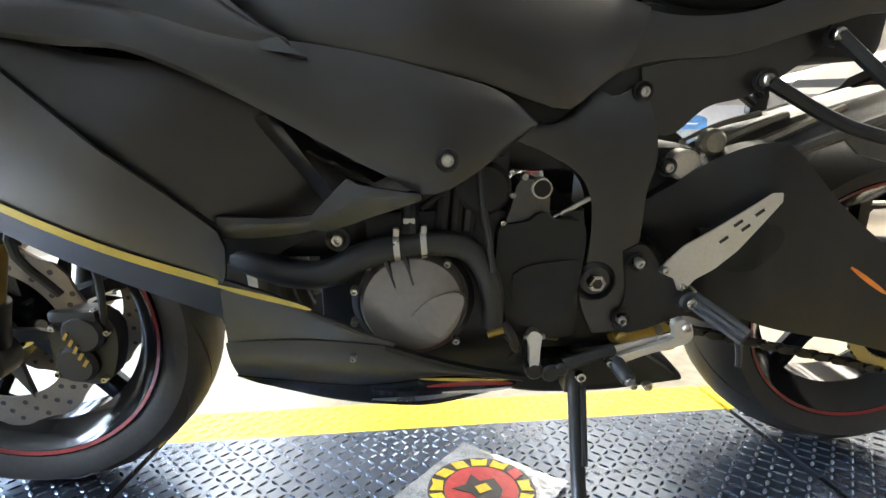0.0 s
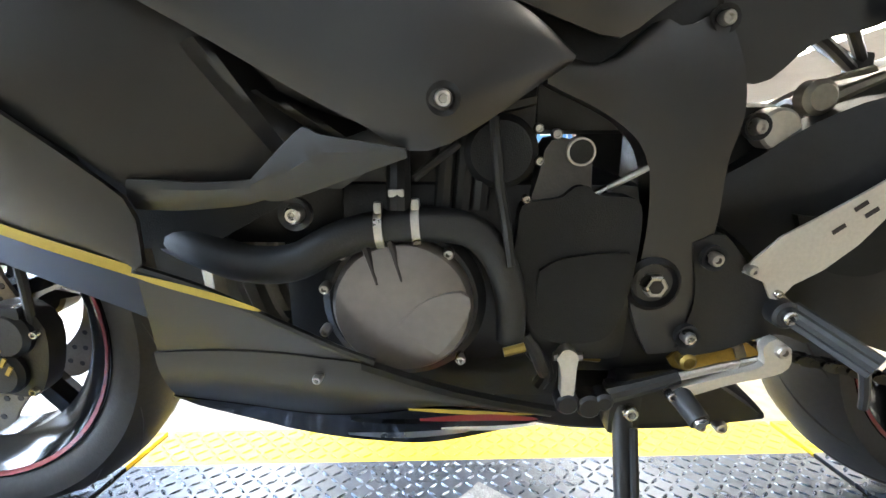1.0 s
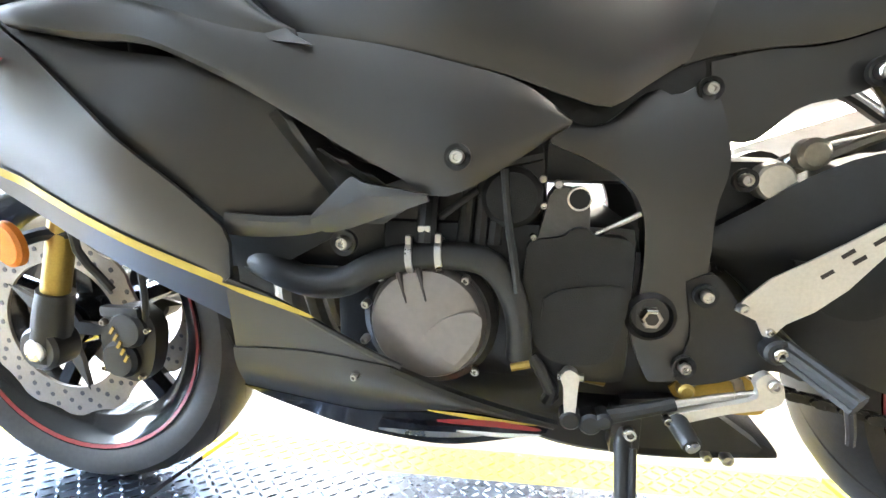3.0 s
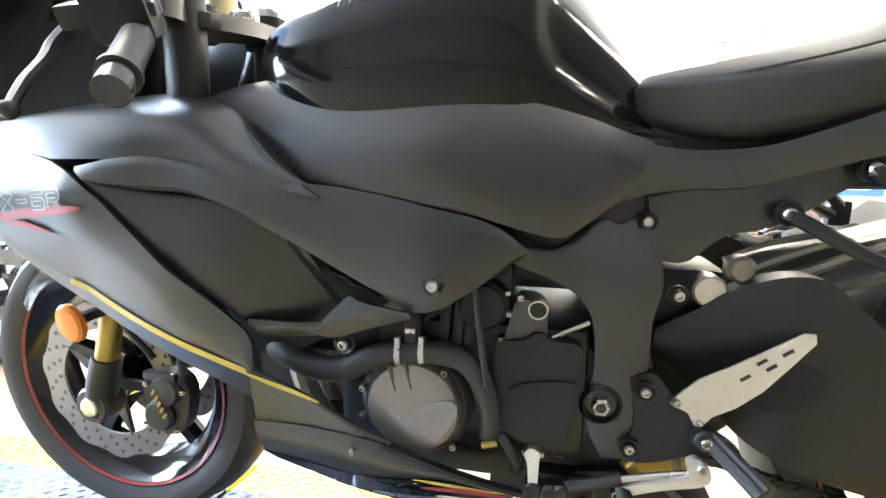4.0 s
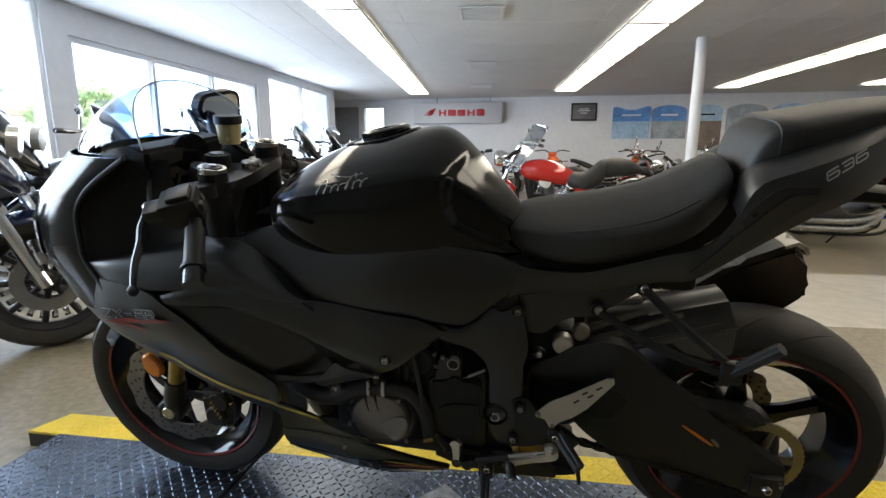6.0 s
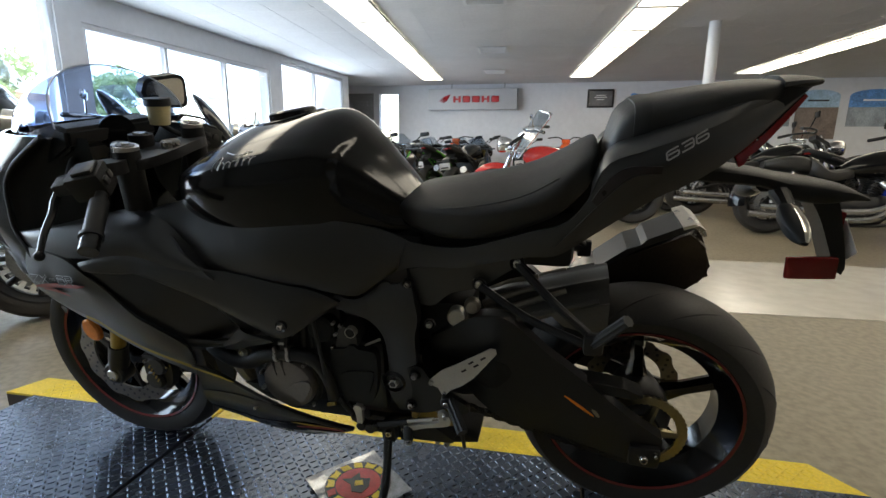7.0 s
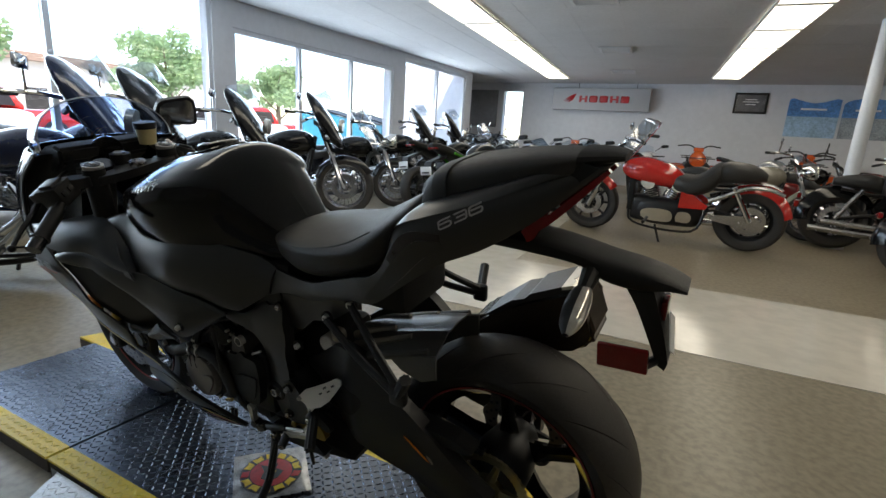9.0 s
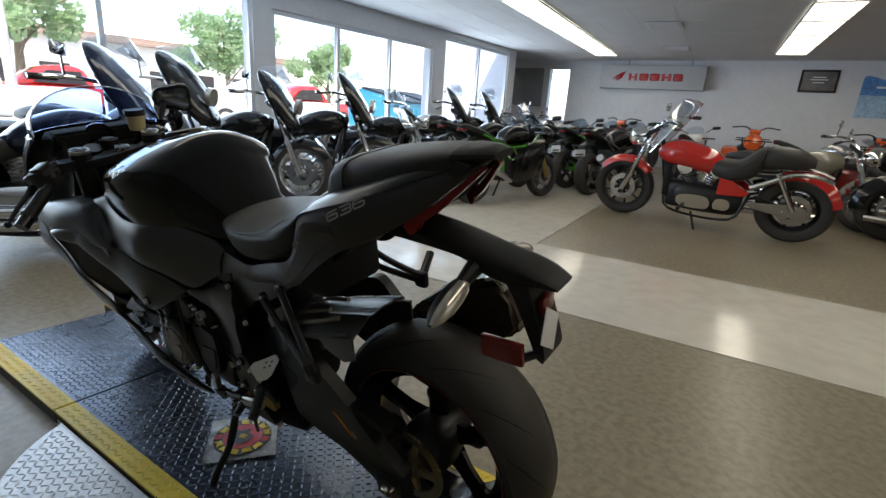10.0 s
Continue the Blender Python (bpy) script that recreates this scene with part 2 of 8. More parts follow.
def patch(top, bot, wf, nu=22, nv=7, thick=0.006, bulge=0.0, lip=0.0, crease=None):
    """A shell panel on the side of a body between two (x, z) curves; wf(x, z) is its distance from the middle plane."""
    bm = bmesh.new()
    T, B = spline(top, nu), spline(bot, nu)
    grids = []
    for inner in (0, 1):
        g = []
        for i in range(nu + 1):
            row = []
            for j in range(nv + 1):
                v = j / nv
                x, z = T[i] * (1 - v) + B[i] * v
                y = wf(x, z) + bulge * 4 * v * (1 - v)
                if lip:
                    e = min(v, 1 - v, i / nu * 2, (nu - i) / nu * 2)
                    y -= lip * max(0, 1 - e / 0.12) ** 2
                row.append(bm.verts.new((x, -(y - thick * inner), z)))
            g.append(row)
        grids.append(g)
    o, n_ = grids
    for g in grids:
        for i in range(nu):
            for j in range(nv):
                bm.faces.new((g[i][j], g[i + 1][j], g[i + 1][j + 1], g[i][j + 1]))
    for i in range(nu):
        bm.faces.new((o[i][0], o[i + 1][0], n_[i + 1][0], n_[i][0]))
        bm.faces.new((o[i][nv], o[i + 1][nv], n_[i + 1][nv], n_[i][nv]))
    for j in range(nv):
        bm.faces.new((o[0][j], o[0][j + 1], n_[0][j + 1], n_[0][j]))
        bm.faces.new((o[nu][j], o[nu][j + 1], n_[nu][j + 1], n_[nu][j]))
    return bm


def mirrored(bm):
    for v in bm.verts:
        v.co.y = -v.co.y
    return bm


def loft(sections, nu=None, seg=20, power=2.4, caps=True):
    """A body of rounded cross sections along x: rows of (x, z_low, z_high, half_width[, power])."""
    bm = bmesh.new()
    S = spline([s[:4] for s in sections], nu or 4 * (len(sections) - 1))
    rings = []
    for x, z0, z1, w in S:
        c, h = (z0 + z1) / 2, (z1 - z0) / 2
        ring = []
        for k in range(seg):
            a = 2 * math.pi * k / seg
            ca, sa = math.cos(a), math.sin(a)
            ring.append(bm.verts.new((x, w * math.copysign(abs(ca) ** (2 / power), ca), c + h * math.copysign(abs(sa) ** (2 / power), sa))))
        rings.append(ring)
    for A, B in zip(rings, rings[1:]):
        for k in range(seg):
            bm.faces.new((A[k], A[(k + 1) % seg], B[(k + 1) % seg], B[k]))
    if caps:
        bm.faces.new(rings[0][::-1])
        bm.faces.new(rings[-1])
    return bm


def bolt(bm, x, y, z, r=0.007, h=0.006):
    """A socket-head screw seen along y, its head towards -y."""
    r *= 0.68
    lathe(bm, [(r, y + 0.004), (r, y - h * 0.7), (r * 0.8, y - h), (r * 0.5, y - h), (r * 0.42, y - h * 0.4)], (x, 0, z), 12)
    return bm


def star_bar(bm, p0, p1, r, n=10):
    """A straight bar with n lengthwise ribs."""
    tube(bm, [p0, p1], r, 2 * n, 4)
    a, d = Vector(p0), (Vector(p1) - Vector(p0)).normalized()
    for i, v in enumerate(bm.verts):
        if i % 2:
            c = a + d * (v.co - a).dot(d)
            v.co = c + (v.co - c) * 0.80
    return bm

# ---- the room ----
WX, FY, CZ = -4.90, 13.62, 2.63
EX, BY = 11.0, -4.6

bm = bmesh.new()
box(bm, (WX - 0.3, BY - 0.2, -0.2), (EX + 0.2, FY + 0.2, 0.0))
box(bm, (-7.1, 11.25, -0.2), (WX - 0.3, FY + 0.2, 0.0))
structure("floor", bm, FLOORM, "speckled grey-tan vinyl showroom floor", "floor")


def ground_sheet(name, pts, z, material, label):
    bm = bmesh.new()
    a = [bm.verts.new((x, y, z)) for x, y in pts]
    b = [bm.verts.new((x, y, 0.0005)) for x, y in pts]
    bm.faces.new(a)
    for i in range(len(a)):
        j = (i + 1) % len(a)
        bm.faces.new((a[i], b[i], b[j], a[j]))
    return structure(name, bm, material, label, "floor")


ground_sheet("floor_tile_aisle", [(-3.0, 2.17), (10.8, 3.62), (10.8, 5.05), (-0.36, 3.86), (-1.2, 12.0), (-2.6, 12.0), (-1.75, 3.75), (-3.0, 3.6)], 0.004, TILEM,
             "cream polished tile aisle in the vinyl floor")

bm = bmesh.new()
box(bm, (WX - 0.3, BY - 0.2, CZ), (EX + 0.2, FY + 0.2, CZ + 0.15))
box(bm, (-7.1, 11.25, CZ), (WX - 0.3, FY + 0.2, CZ + 0.15))
SL = -0.122  # the ceiling grid runs slightly askew
for i in range(-12, 30):
    x0 = 1.0 + i * 0.61
    m = Matrix.Translation((x0, 6.0, CZ - 0.004)) @ Matrix.Rotation(-math.atan(SL), 4, "Z")
    box(bm, (-0.005, -14, 0.0022), (0.005, 9, 0.004), 0, m)
for i in range(-10, 10):
    m = Matrix.Translation((3.0, 5.2 + i * 1.22, CZ - 0.004)) @ Matrix.Rotation(-math.atan(SL), 4, "Z")
    box(bm, (-9, -0.005, 0.0026), (9, 0.005, 0.004), 0, m)
structure("ceiling", bm, CEIL, "white suspended ceiling of square tiles in a metal grid", "ceiling")

# fluorescent troffers in rows
trough = empty("ceiling_light", Matrix.Translation((0, 0, 0)))
bm = bmesh.new()
box(bm, (-0.25, -0.572, -0.012), (0.25, 0.572, -0.002))
part("diffuser", bm, LAMP, trough, "glowing white diffuser panel")
for sx in (-1, 1):
    bm = bmesh.new()
    box(bm, (sx * 0.264 - 0.012, -0.61, -0.018), (sx * 0.264 + 0.012, 0.61, -0.001), 0.002)
    part("frame", bm, METALGRID, trough)
for sy in (-1, 1):
    bm = bmesh.new()
    box(bm, (-0.252, sy * 0.592 - 0.018, -0.018), (0.252, sy * 0.592 + 0.018, -0.001), 0.002)
    part("frame", bm, METALGRID, trough)
tagged(trough, "recessed fluorescent ceiling light with white diffuser", "light", "ceiling lights")
first = True
for xr, yr in ((-2.36, 8.0), (1.36, 8.0), (5.0, 8.0), (7.95, 8.0)):
    for k in range(-9, 1):
        y = 11.79 + k * 1.22
        x = xr + (y - yr) * SL
        m = Matrix.Translation((x, y, CZ - 0.012)) @ Matrix.Rotation(-math.atan(SL), 4, "Z")
        if first:
            trough.matrix_world = m
            first = False
        else:
            copy_thing(trough, m)

# window wall
bm = bmesh.new()


def wall_piece(y0, y1, z0, z1):
    box(bm, (WX - 0.25, y0, z0), (WX, y1, z1))


WINS = [(-1.5, 4.06, 0.45, 2.60, 2), (4.36, 8.06, 0.45, 2.29, 3), (8.44, 11.15, 0.45, 2.52, 2)]
edge = BY
for y0, y1, z0, z1, _ in WINS:
    wall_piece(edge, y0, 0, CZ)
    wall_piece(y0, y1, 0, z0)
    wall_piece(y0, y1, z1, CZ)
    edge = y1
wall_piece(edge, 11.5, 0, CZ)
box(bm, (-6.9, 11.25, 0), (WX - 0.25, 11.5, CZ))
box(bm, (-7.1, 11.25, 0), (-6.9, FY, CZ))
structure("wall_west", bm, WALLP, "white painted wall with large shop windows", "wall")
for k, (y0, y1, z0, z1, n) in enumerate(WINS):
    win = empty("window_%d" % (k + 1), Matrix.Translation((WX, 0, 0)))
    tagged(win, "large shop window in white metal frame", "window", "", "structure")
    for a, b, c, d in ((y0, y1, z0, z0 + 0.06), (y0, y1, z1 - 0.06, z1), (y0, y0 + 0.06, z0 + 0.06, z1 - 0.06), (y1 - 0.06, y1, z0 + 0.06, z1 - 0.06)):
        bm = bmesh.new()
        box(bm, (-0.10, a + 0.001, c + 0.001), (-0.02, b - 0.001, d - 0.001), 0.006)
        part("window_frame", bm, FRAMEP, win)
    step = (y1 - y0) / n
    if k == 0:
        cuts = [0.3, 2.25]
    else:
        cuts = [y0 + step * i for i in range(1, n)]
    for yc in cuts:
        bm = bmesh.new()
        box(bm, (-0.10, yc - 0.03, z0 + 0.062), (-0.015, yc + 0.03, z1 - 0.062), 0.006)
        part("mullion", bm, FRAMEP, win)
    ends = [y0 + 0.06] + cuts + [y1 - 0.06]
    for a, b in zip(ends, ends[1:]):
        bm = bmesh.new()
        bm.faces.new([bm.verts.new((-0.063, yy, zz)) for yy, zz in ((a + 0.03, z0 + 0.06), (b - 0.03, z0 + 0.06), (b - 0.03, z1 - 0.06), (a + 0.03, z1 - 0.06))])
        pane = part("pane", bm, PANE, win, "clear glass pane", False)
        pane.visible_shadow = False
    bm = bmesh.new()
    box(bm, (-0.01, y0, z0 - 0.03), (0.06, y1, z0 - 0.002), 0.006)
    part("window_sill", bm, FRAMEP, win)

# far wall with a doorway niche at its west end
bm = bmesh.new()
box(bm, (-7.1, FY, 0), (-4.90, FY + 0.2, CZ))
box(bm, (-4.30, FY, 0), (EX + 0.2, FY + 0.2, CZ))
box(bm, (-4.90, FY, 0), (-4.30, FY + 0.2, 1.0))
box(bm, (-4.90, FY, 2.40), (-4.30, FY + 0.2, CZ))
structure("wall_north", bm, WALLP, "white painted showroom end wall", "wall")
bm = bmesh.new()
box(bm, (EX, BY, 0), (EX + 0.2, FY, CZ))
structure("wall_east", bm, WALLP, "white painted showroom side wall", "wall")
# unseen closing wall; its tone and distance set the bounce on the motorcycle's flank
bm = bmesh.new()
box(bm, (WX - 0.25, BY - 0.2, 0), (EX + 0.2, BY, CZ))
structure("wall_south", bm, DARKWALL, "unseen beige closing wall, toned for the light bounced onto the motorcycle", "wall")

# column
col = empty("column", Matrix.Translation((2.46, 7.3, 0)))
bm = bmesh.new()
lathe(bm, [(0.075, 0), (0.075, CZ)], (0, 0, 0), 24)
bmesh.ops.rotate(bm, verts=bm.verts, matrix=Matrix.Rotation(radians(90), 3, "X"))
part("shaft", bm, FRAMEP, col)
bm = bmesh.new()
lathe(bm, [(0.11, 0), (0.11, 0.03), (0.08, 0.05)], (0, 0, 0), 24)
bmesh.ops.rotate(bm, verts=bm.verts, matrix=Matrix.Rotation(radians(90), 3, "X"))
part("base_ring", bm, FRAMEP, col)
tagged(col, "round white steel column from floor to ceiling", "column")

# ---- tread-plate platform ----
PZ = 0.06


def plate_z(bm, pts, z0, z1):
    a = [bm.verts.new((x, y, z0)) for x, y in pts]
    b = [bm.verts.new((x, y, z1)) for x, y in pts]
    bm.faces.new(a[::-1])
    bm.faces.new(b)
    for i in range(len(a)):
        j = (i + 1) % len(a)
        bm.faces.new((a[i], a[j], b[j], b[i]))
    return bm


deck = empty("display_platform", Matrix.Translation((0, 0, 0)))
tagged(deck, "low black diamond tread-plate platform with yellow painted edges", "platform")
DK = 0.068  # the platform stands slightly askew to the room


def deck_pt(x, v):
    """A point of the deck: x along, v across from its near edge."""
    return (x, 0.352 + DK * x + v)


def deck_piece(name, x0, x1, v0, v1, material, label="", skew=(0, 0, 0, 0)):
    pts = [deck_pt(x0 + skew[0], v0), deck_pt(x1 + skew[1], v0), deck_pt(x1 + skew[2], v1), deck_pt(x0 + skew[3], v1)]
    bm = bmesh.new()
    plate_z(bm, pts, PZ - 0.011, PZ - 0.003)
    ob = part(name, bm, material, deck, label, False)
    bm = bmesh.new()
    plate_z(bm, [(x, y + (0.003 if v0 == 0.0 and i < 2 else 0)) for i, (x, y) in enumerate(pts)], 0.001, PZ - 0.0115)
    part("support", bm, SKIRT, ob, "dark brown support under the plate", False)
    return ob


def tread(name, x0, x1, v0, v1, material, z, parent, keep=None, pitch=0.0195):
    """The raised bars of a tread plate, in a chequer of two directions."""
    verts, faces = [], []
    nx, ny = int((x1 - x0) / pitch), int((v1 - v0) / pitch)
    for i in range(nx):
        for j in range(ny):
            x, v = x0 + (i + 0.5) * (x1 - x0) / nx, v0 + (j + 0.5) * (v1 - v0) / ny
            px, py = deck_pt(x, v)
            if keep and not keep(px, py):
                continue
            a = radians(47 if (i + j) % 2 else -43) + random.uniform(-0.04, 0.04)
            c, s = math.cos(a), math.sin(a)
            k = len(verts)
            for (u, w, h) in ((-0.0112, 0, 0), (-0.004, -0.0030, 0), (0.004, -0.0030, 0), (0.0112, 0, 0), (0.004, 0.0030, 0), (-0.004, 0.0030, 0), (-0.006, 0, 1), (0.006, 0, 1)):
                verts.append((px + u * c - w * s, py + u * s + w * c, z + 0.0021 * h))
            faces += [(k, k + 1, k + 6), (k + 1, k + 2, k + 7, k + 6), (k + 2, k + 3, k + 7), (k + 3, k + 4, k + 7), (k + 4, k + 5, k + 6, k + 7), (k + 5, k, k + 6)]
    me = bpy.data.meshes.new(name)
    me.from_pydata(verts, [], faces)
    me.materials.append(material)
    ob = new(name, me)
    ob.parent = parent
    return tagged(ob, "", "", "", "stuff")


SEAMS = (-1.2, -0.475, 0.712, 1.46)
for k in range(3):
    a, b = SEAMS[k] + 0.006, SEAMS[k + 1] - 0.006
    deck_piece("tread_panel", a, b, 0.064, 0.512, PLATE, "black painted tread-plate panel")
    deck_piece("near_border", a, b, 0.0, 0.0635, YELLOW, "yellow painted tread edge")
    s = (-0.12, 0, 0, -0.08) if k == 0 else ((0, 0, -0.10, 0) if k == 2 else (0, 0, 0, 0))
    deck_piece("far_border", a, b, 0.5125, 0.632, YELLOW, "yellow painted tread edge", s)
    tread("tread_relief", a + 0.004, b - 0.004, 0.07, 0.508, TREADBAR, PZ - 0.0031, deck)
    tread("yellow_tread_relief", a + 0.004, b - 0.004, 0.006, 0.058, YELLOW, PZ - 0.0031, deck)
    tread("yellow_tread_relief", a + 0.004, b - (0.1 if k == 2 else 0.004), 0.52, 0.626, YELLOW, PZ - 0.0031, deck)

ramp = empty("round_tread_plate", Matrix.Translation((0, 0, 0)))
tagged(ramp, "bare metal diamond-plate turntable disc under the platform", "platform")
RC, RR = (0.01, 0.505), 0.452


def in_ramp(x, y):
    return math.hypot(x - RC[0], y - RC[1]) < RR - 0.012 and y < 0.335 + DK * x


pts = [(RC[0] + RR * math.cos(a), RC[1] + RR * math.sin(a)) for a in np.linspace(math.pi * 0.5, math.pi * 2.5, 97)[:-1]]
pts = [(x, min(y, 0.347 + DK * x)) for x, y in pts]
bm = bmesh.new()
plate_z(bm, pts, 0.001, 0.04)
part("plate", bm, BAREPLATE, ramp, "", False)
tread("tread_relief", -0.45, 0.48, -0.34, 0.0, BAREPLATE, 0.0399, ramp, in_ramp)

# folded glossy flyer in a plastic sleeve on the platform
flyer = empty("flyer_in_sleeve", Matrix.Translation((0.128, 0.648, PZ + 0.0015)) @ Matrix.Rotation(radians(51.5), 4, "Z"))
tagged(flyer, "crumpled clear plastic sleeve with a round red and yellow sticker", "flyer")
bm = bmesh.new()
NF = 14
g = [[bm.verts.new(((i / NF - 0.5) * 0.21, (j / NF - 0.5) * 0.21, 0.002 + 0.0025 * noise.noise(Vector((i * 0.45, j * 0.45, 3.1))))) for j in range(NF + 1)] for i in range(NF + 1)]
for i in range(NF):
    for j in range(NF):
        bm.faces.new((g[i][j], g[i + 1][j], g[i + 1][j + 1], g[i][j + 1]))
SLEEVE = mat("clear_plastic_sleeve", (0.36, 0.37, 0.38), 0.16, 0.35, 0.5, 30, 0.6, 60, coat=0.3)
part("sleeve", bm, SLEEVE, flyer, "", True, 10)
STK_RED = mat("sticker_red", (0.48, 0.02, 0.02), 0.32, 0, 0.25, 60, 0.4, 90)
STK_YEL = mat("sticker_yellow", (0.75, 0.50, 0.02), 0.32, 0, 0.25, 60, 0.4, 90)
STK_BLK = mat("sticker_black", (0.02, 0.015, 0.015), 0.3, 0, 0.1, 40)
for nm, r0, z, mm in (("sticker_rim", 0.088, 0.0052, STK_BLK), ("sticker_face", 0.060, 0.0062, STK_RED)):
    bm = bmesh.new()
    lathe(bm, [(r0, -z + 0.0008), (r0, -z)], (0, 0, 0), 40)
    bmesh.ops.rotate(bm, verts=bm.verts, matrix=Matrix.Rotation(radians(-90), 3, "X"))
    part(nm, bm, mm, flyer)
for k in range(13):
    a = 2 * math.pi * k / 13
    bm = bmesh.new()
    plate(bm, [(-0.013, 0.062), (0.012, 0.064), (0.015, 0.084), (0.003, 0.080), (-0.015, 0.083)] if k % 3 else [(-0.011, 0.064), (0.013, 0.061), (0.010, 0.082), (-0.012, 0.085)], -0.0066, -0.0058)
    bmesh.ops.transform(bm, matrix=Matrix.Rotation(a, 4, "Z") @ Matrix.Rotation(radians(-90), 4, "X"), verts=bm.verts)
    part("letter_bar", bm, STK_RED if k in (3, 9) else STK_YEL, flyer)
bm = bmesh.new()
plate(bm, [(-0.030, -0.020), (-0.012, -0.040), (0.016, -0.030), (0.034, -0.004), (0.014, 0.012), (0.022, 0.034), (-0.008, 0.026), (-0.028, 0.038), (-0.020, 0.006)], -0.0075, -0.0064)
bmesh.ops.transform(bm, matrix=Matrix.Rotation(radians(-90), 4, "X"), verts=bm.verts)
part("sticker_emblem", bm, STK_BLK, flyer)
bm = bmesh.new()
plate(bm, [(-0.014, -0.006), (0.006, -0.016), (0.014, 0.0), (-0.004, 0.010)], -0.0084, -0.0076)
bmesh.ops.transform(bm, matrix=Matrix.Rotation(radians(-90), 4, "X"), verts=bm.verts)
part("sticker_highlight", bm, STK_YEL, flyer)

# ---- the motorcycle ----
LEANA, CY = 9.5, 0.76
bike = empty("sport_motorcycle", Matrix.Translation((0, CY, PZ)) @ Matrix.Rotation(radians(LEANA), 4, "X"))
tagged(bike, "satin black sport motorcycle leaning on its side stand on the platform", "motorcycle")


class Field:
    """A smooth half-width over the side of the body through a few control widths."""

    def __init__(self, rows):
        self.p = np.array([r[:2] for r in rows], float)
        w = np.array([r[2] for r in rows], float)
        d = np.linalg.norm(self.p[:, None] - self.p[None], axis=2)
        n = len(rows)
        A = np.zeros((n + 3, n + 3))
        A[:n, :n] = d
        A[:n, n] = A[n, :n] = 1
        A[:n, n + 1:] = self.p
        A[n + 1:, :n] = self.p.T
        self.c = np.linalg.solve(A + np.diag([1e-3] * n + [0] * 3), np.concatenate([w, [0, 0, 0]]))

    def __call__(self, x, z):
        d = np.hypot(self.p[:, 0] - x, self.p[:, 1] - z)
        return float(self.c[:-3] @ d + self.c[-3] + self.c[-2] * x + self.c[-1] * z)


SIDE = Field([(-0.66, 0.70, 0.205), (-0.51, 0.653, 0.275), (-0.355, 0.674, 0.292), (-0.40, 0.54, 0.245), (-0.24, 0.60, 0.285), (-0.18, 0.44, 0.232),
              (-0.19, 0.32, 0.20), (-0.047, 0.338, 0.216), (0.063, 0.571, 0.229), (-0.06, 0.67, 0.225), (0.165, 0.606, 0.175), (-0.06, 0.49, 0.225), (0.02, 0.25, 0.195), (0.16, 0.27, 0.18), (-0.13, 0.255, 0.185),
              (-0.25, 0.70, 0.255)])
FRAME = Field([(-0.15, 0.81, 0.165), (-0.10, 0.69, 0.205), (0.05, 0.72, 0.205), (0.20, 0.63, 0.165), (0.27, 0.75, 0.115), (0.10, 0.79, 0.175), (0.31, 0.64, 0.116), (0.46, 0.654, 0.122),
               (0.45, 0.73, 0.135), (0.60, 0.77, 0.155), (0.70, 0.88, 0.158), (0.77, 0.919, 0.149), (0.838, 0.951, 0.116), (1.0, 1.02, 0.02), (0.64, 0.75, 0.145)])


def both(name, bm, material, label="", angle=35, parent=None):
    """A panel and its mirror image on the other flank."""
    c = bm.copy()
    a = part(name, bm, material, parent or bike, label, True, angle)
    b = part(name, mirrored(c), material, parent or bike, label, True, angle)
    return a, b


# -- wheels


def tyre_profile(R, w, rim):
    """(radius, y) of a rounded motorcycle tyre from bead to bead."""
    p = [(rim - 0.004, -w * 0.36), (rim + 0.012, -w * 0.44), (rim + (R - rim) * 0.45, -w * 0.50)]
    for k in range(9):
        a = radians(-62 + 124 * k / 8)
        p.append((R - w * 0.46 * (1 - math.cos(a)) * 0.92, w * 0.56 * math.sin(a)))
    p += [(r, -y) for r, y in p[2::-1]]
    return p


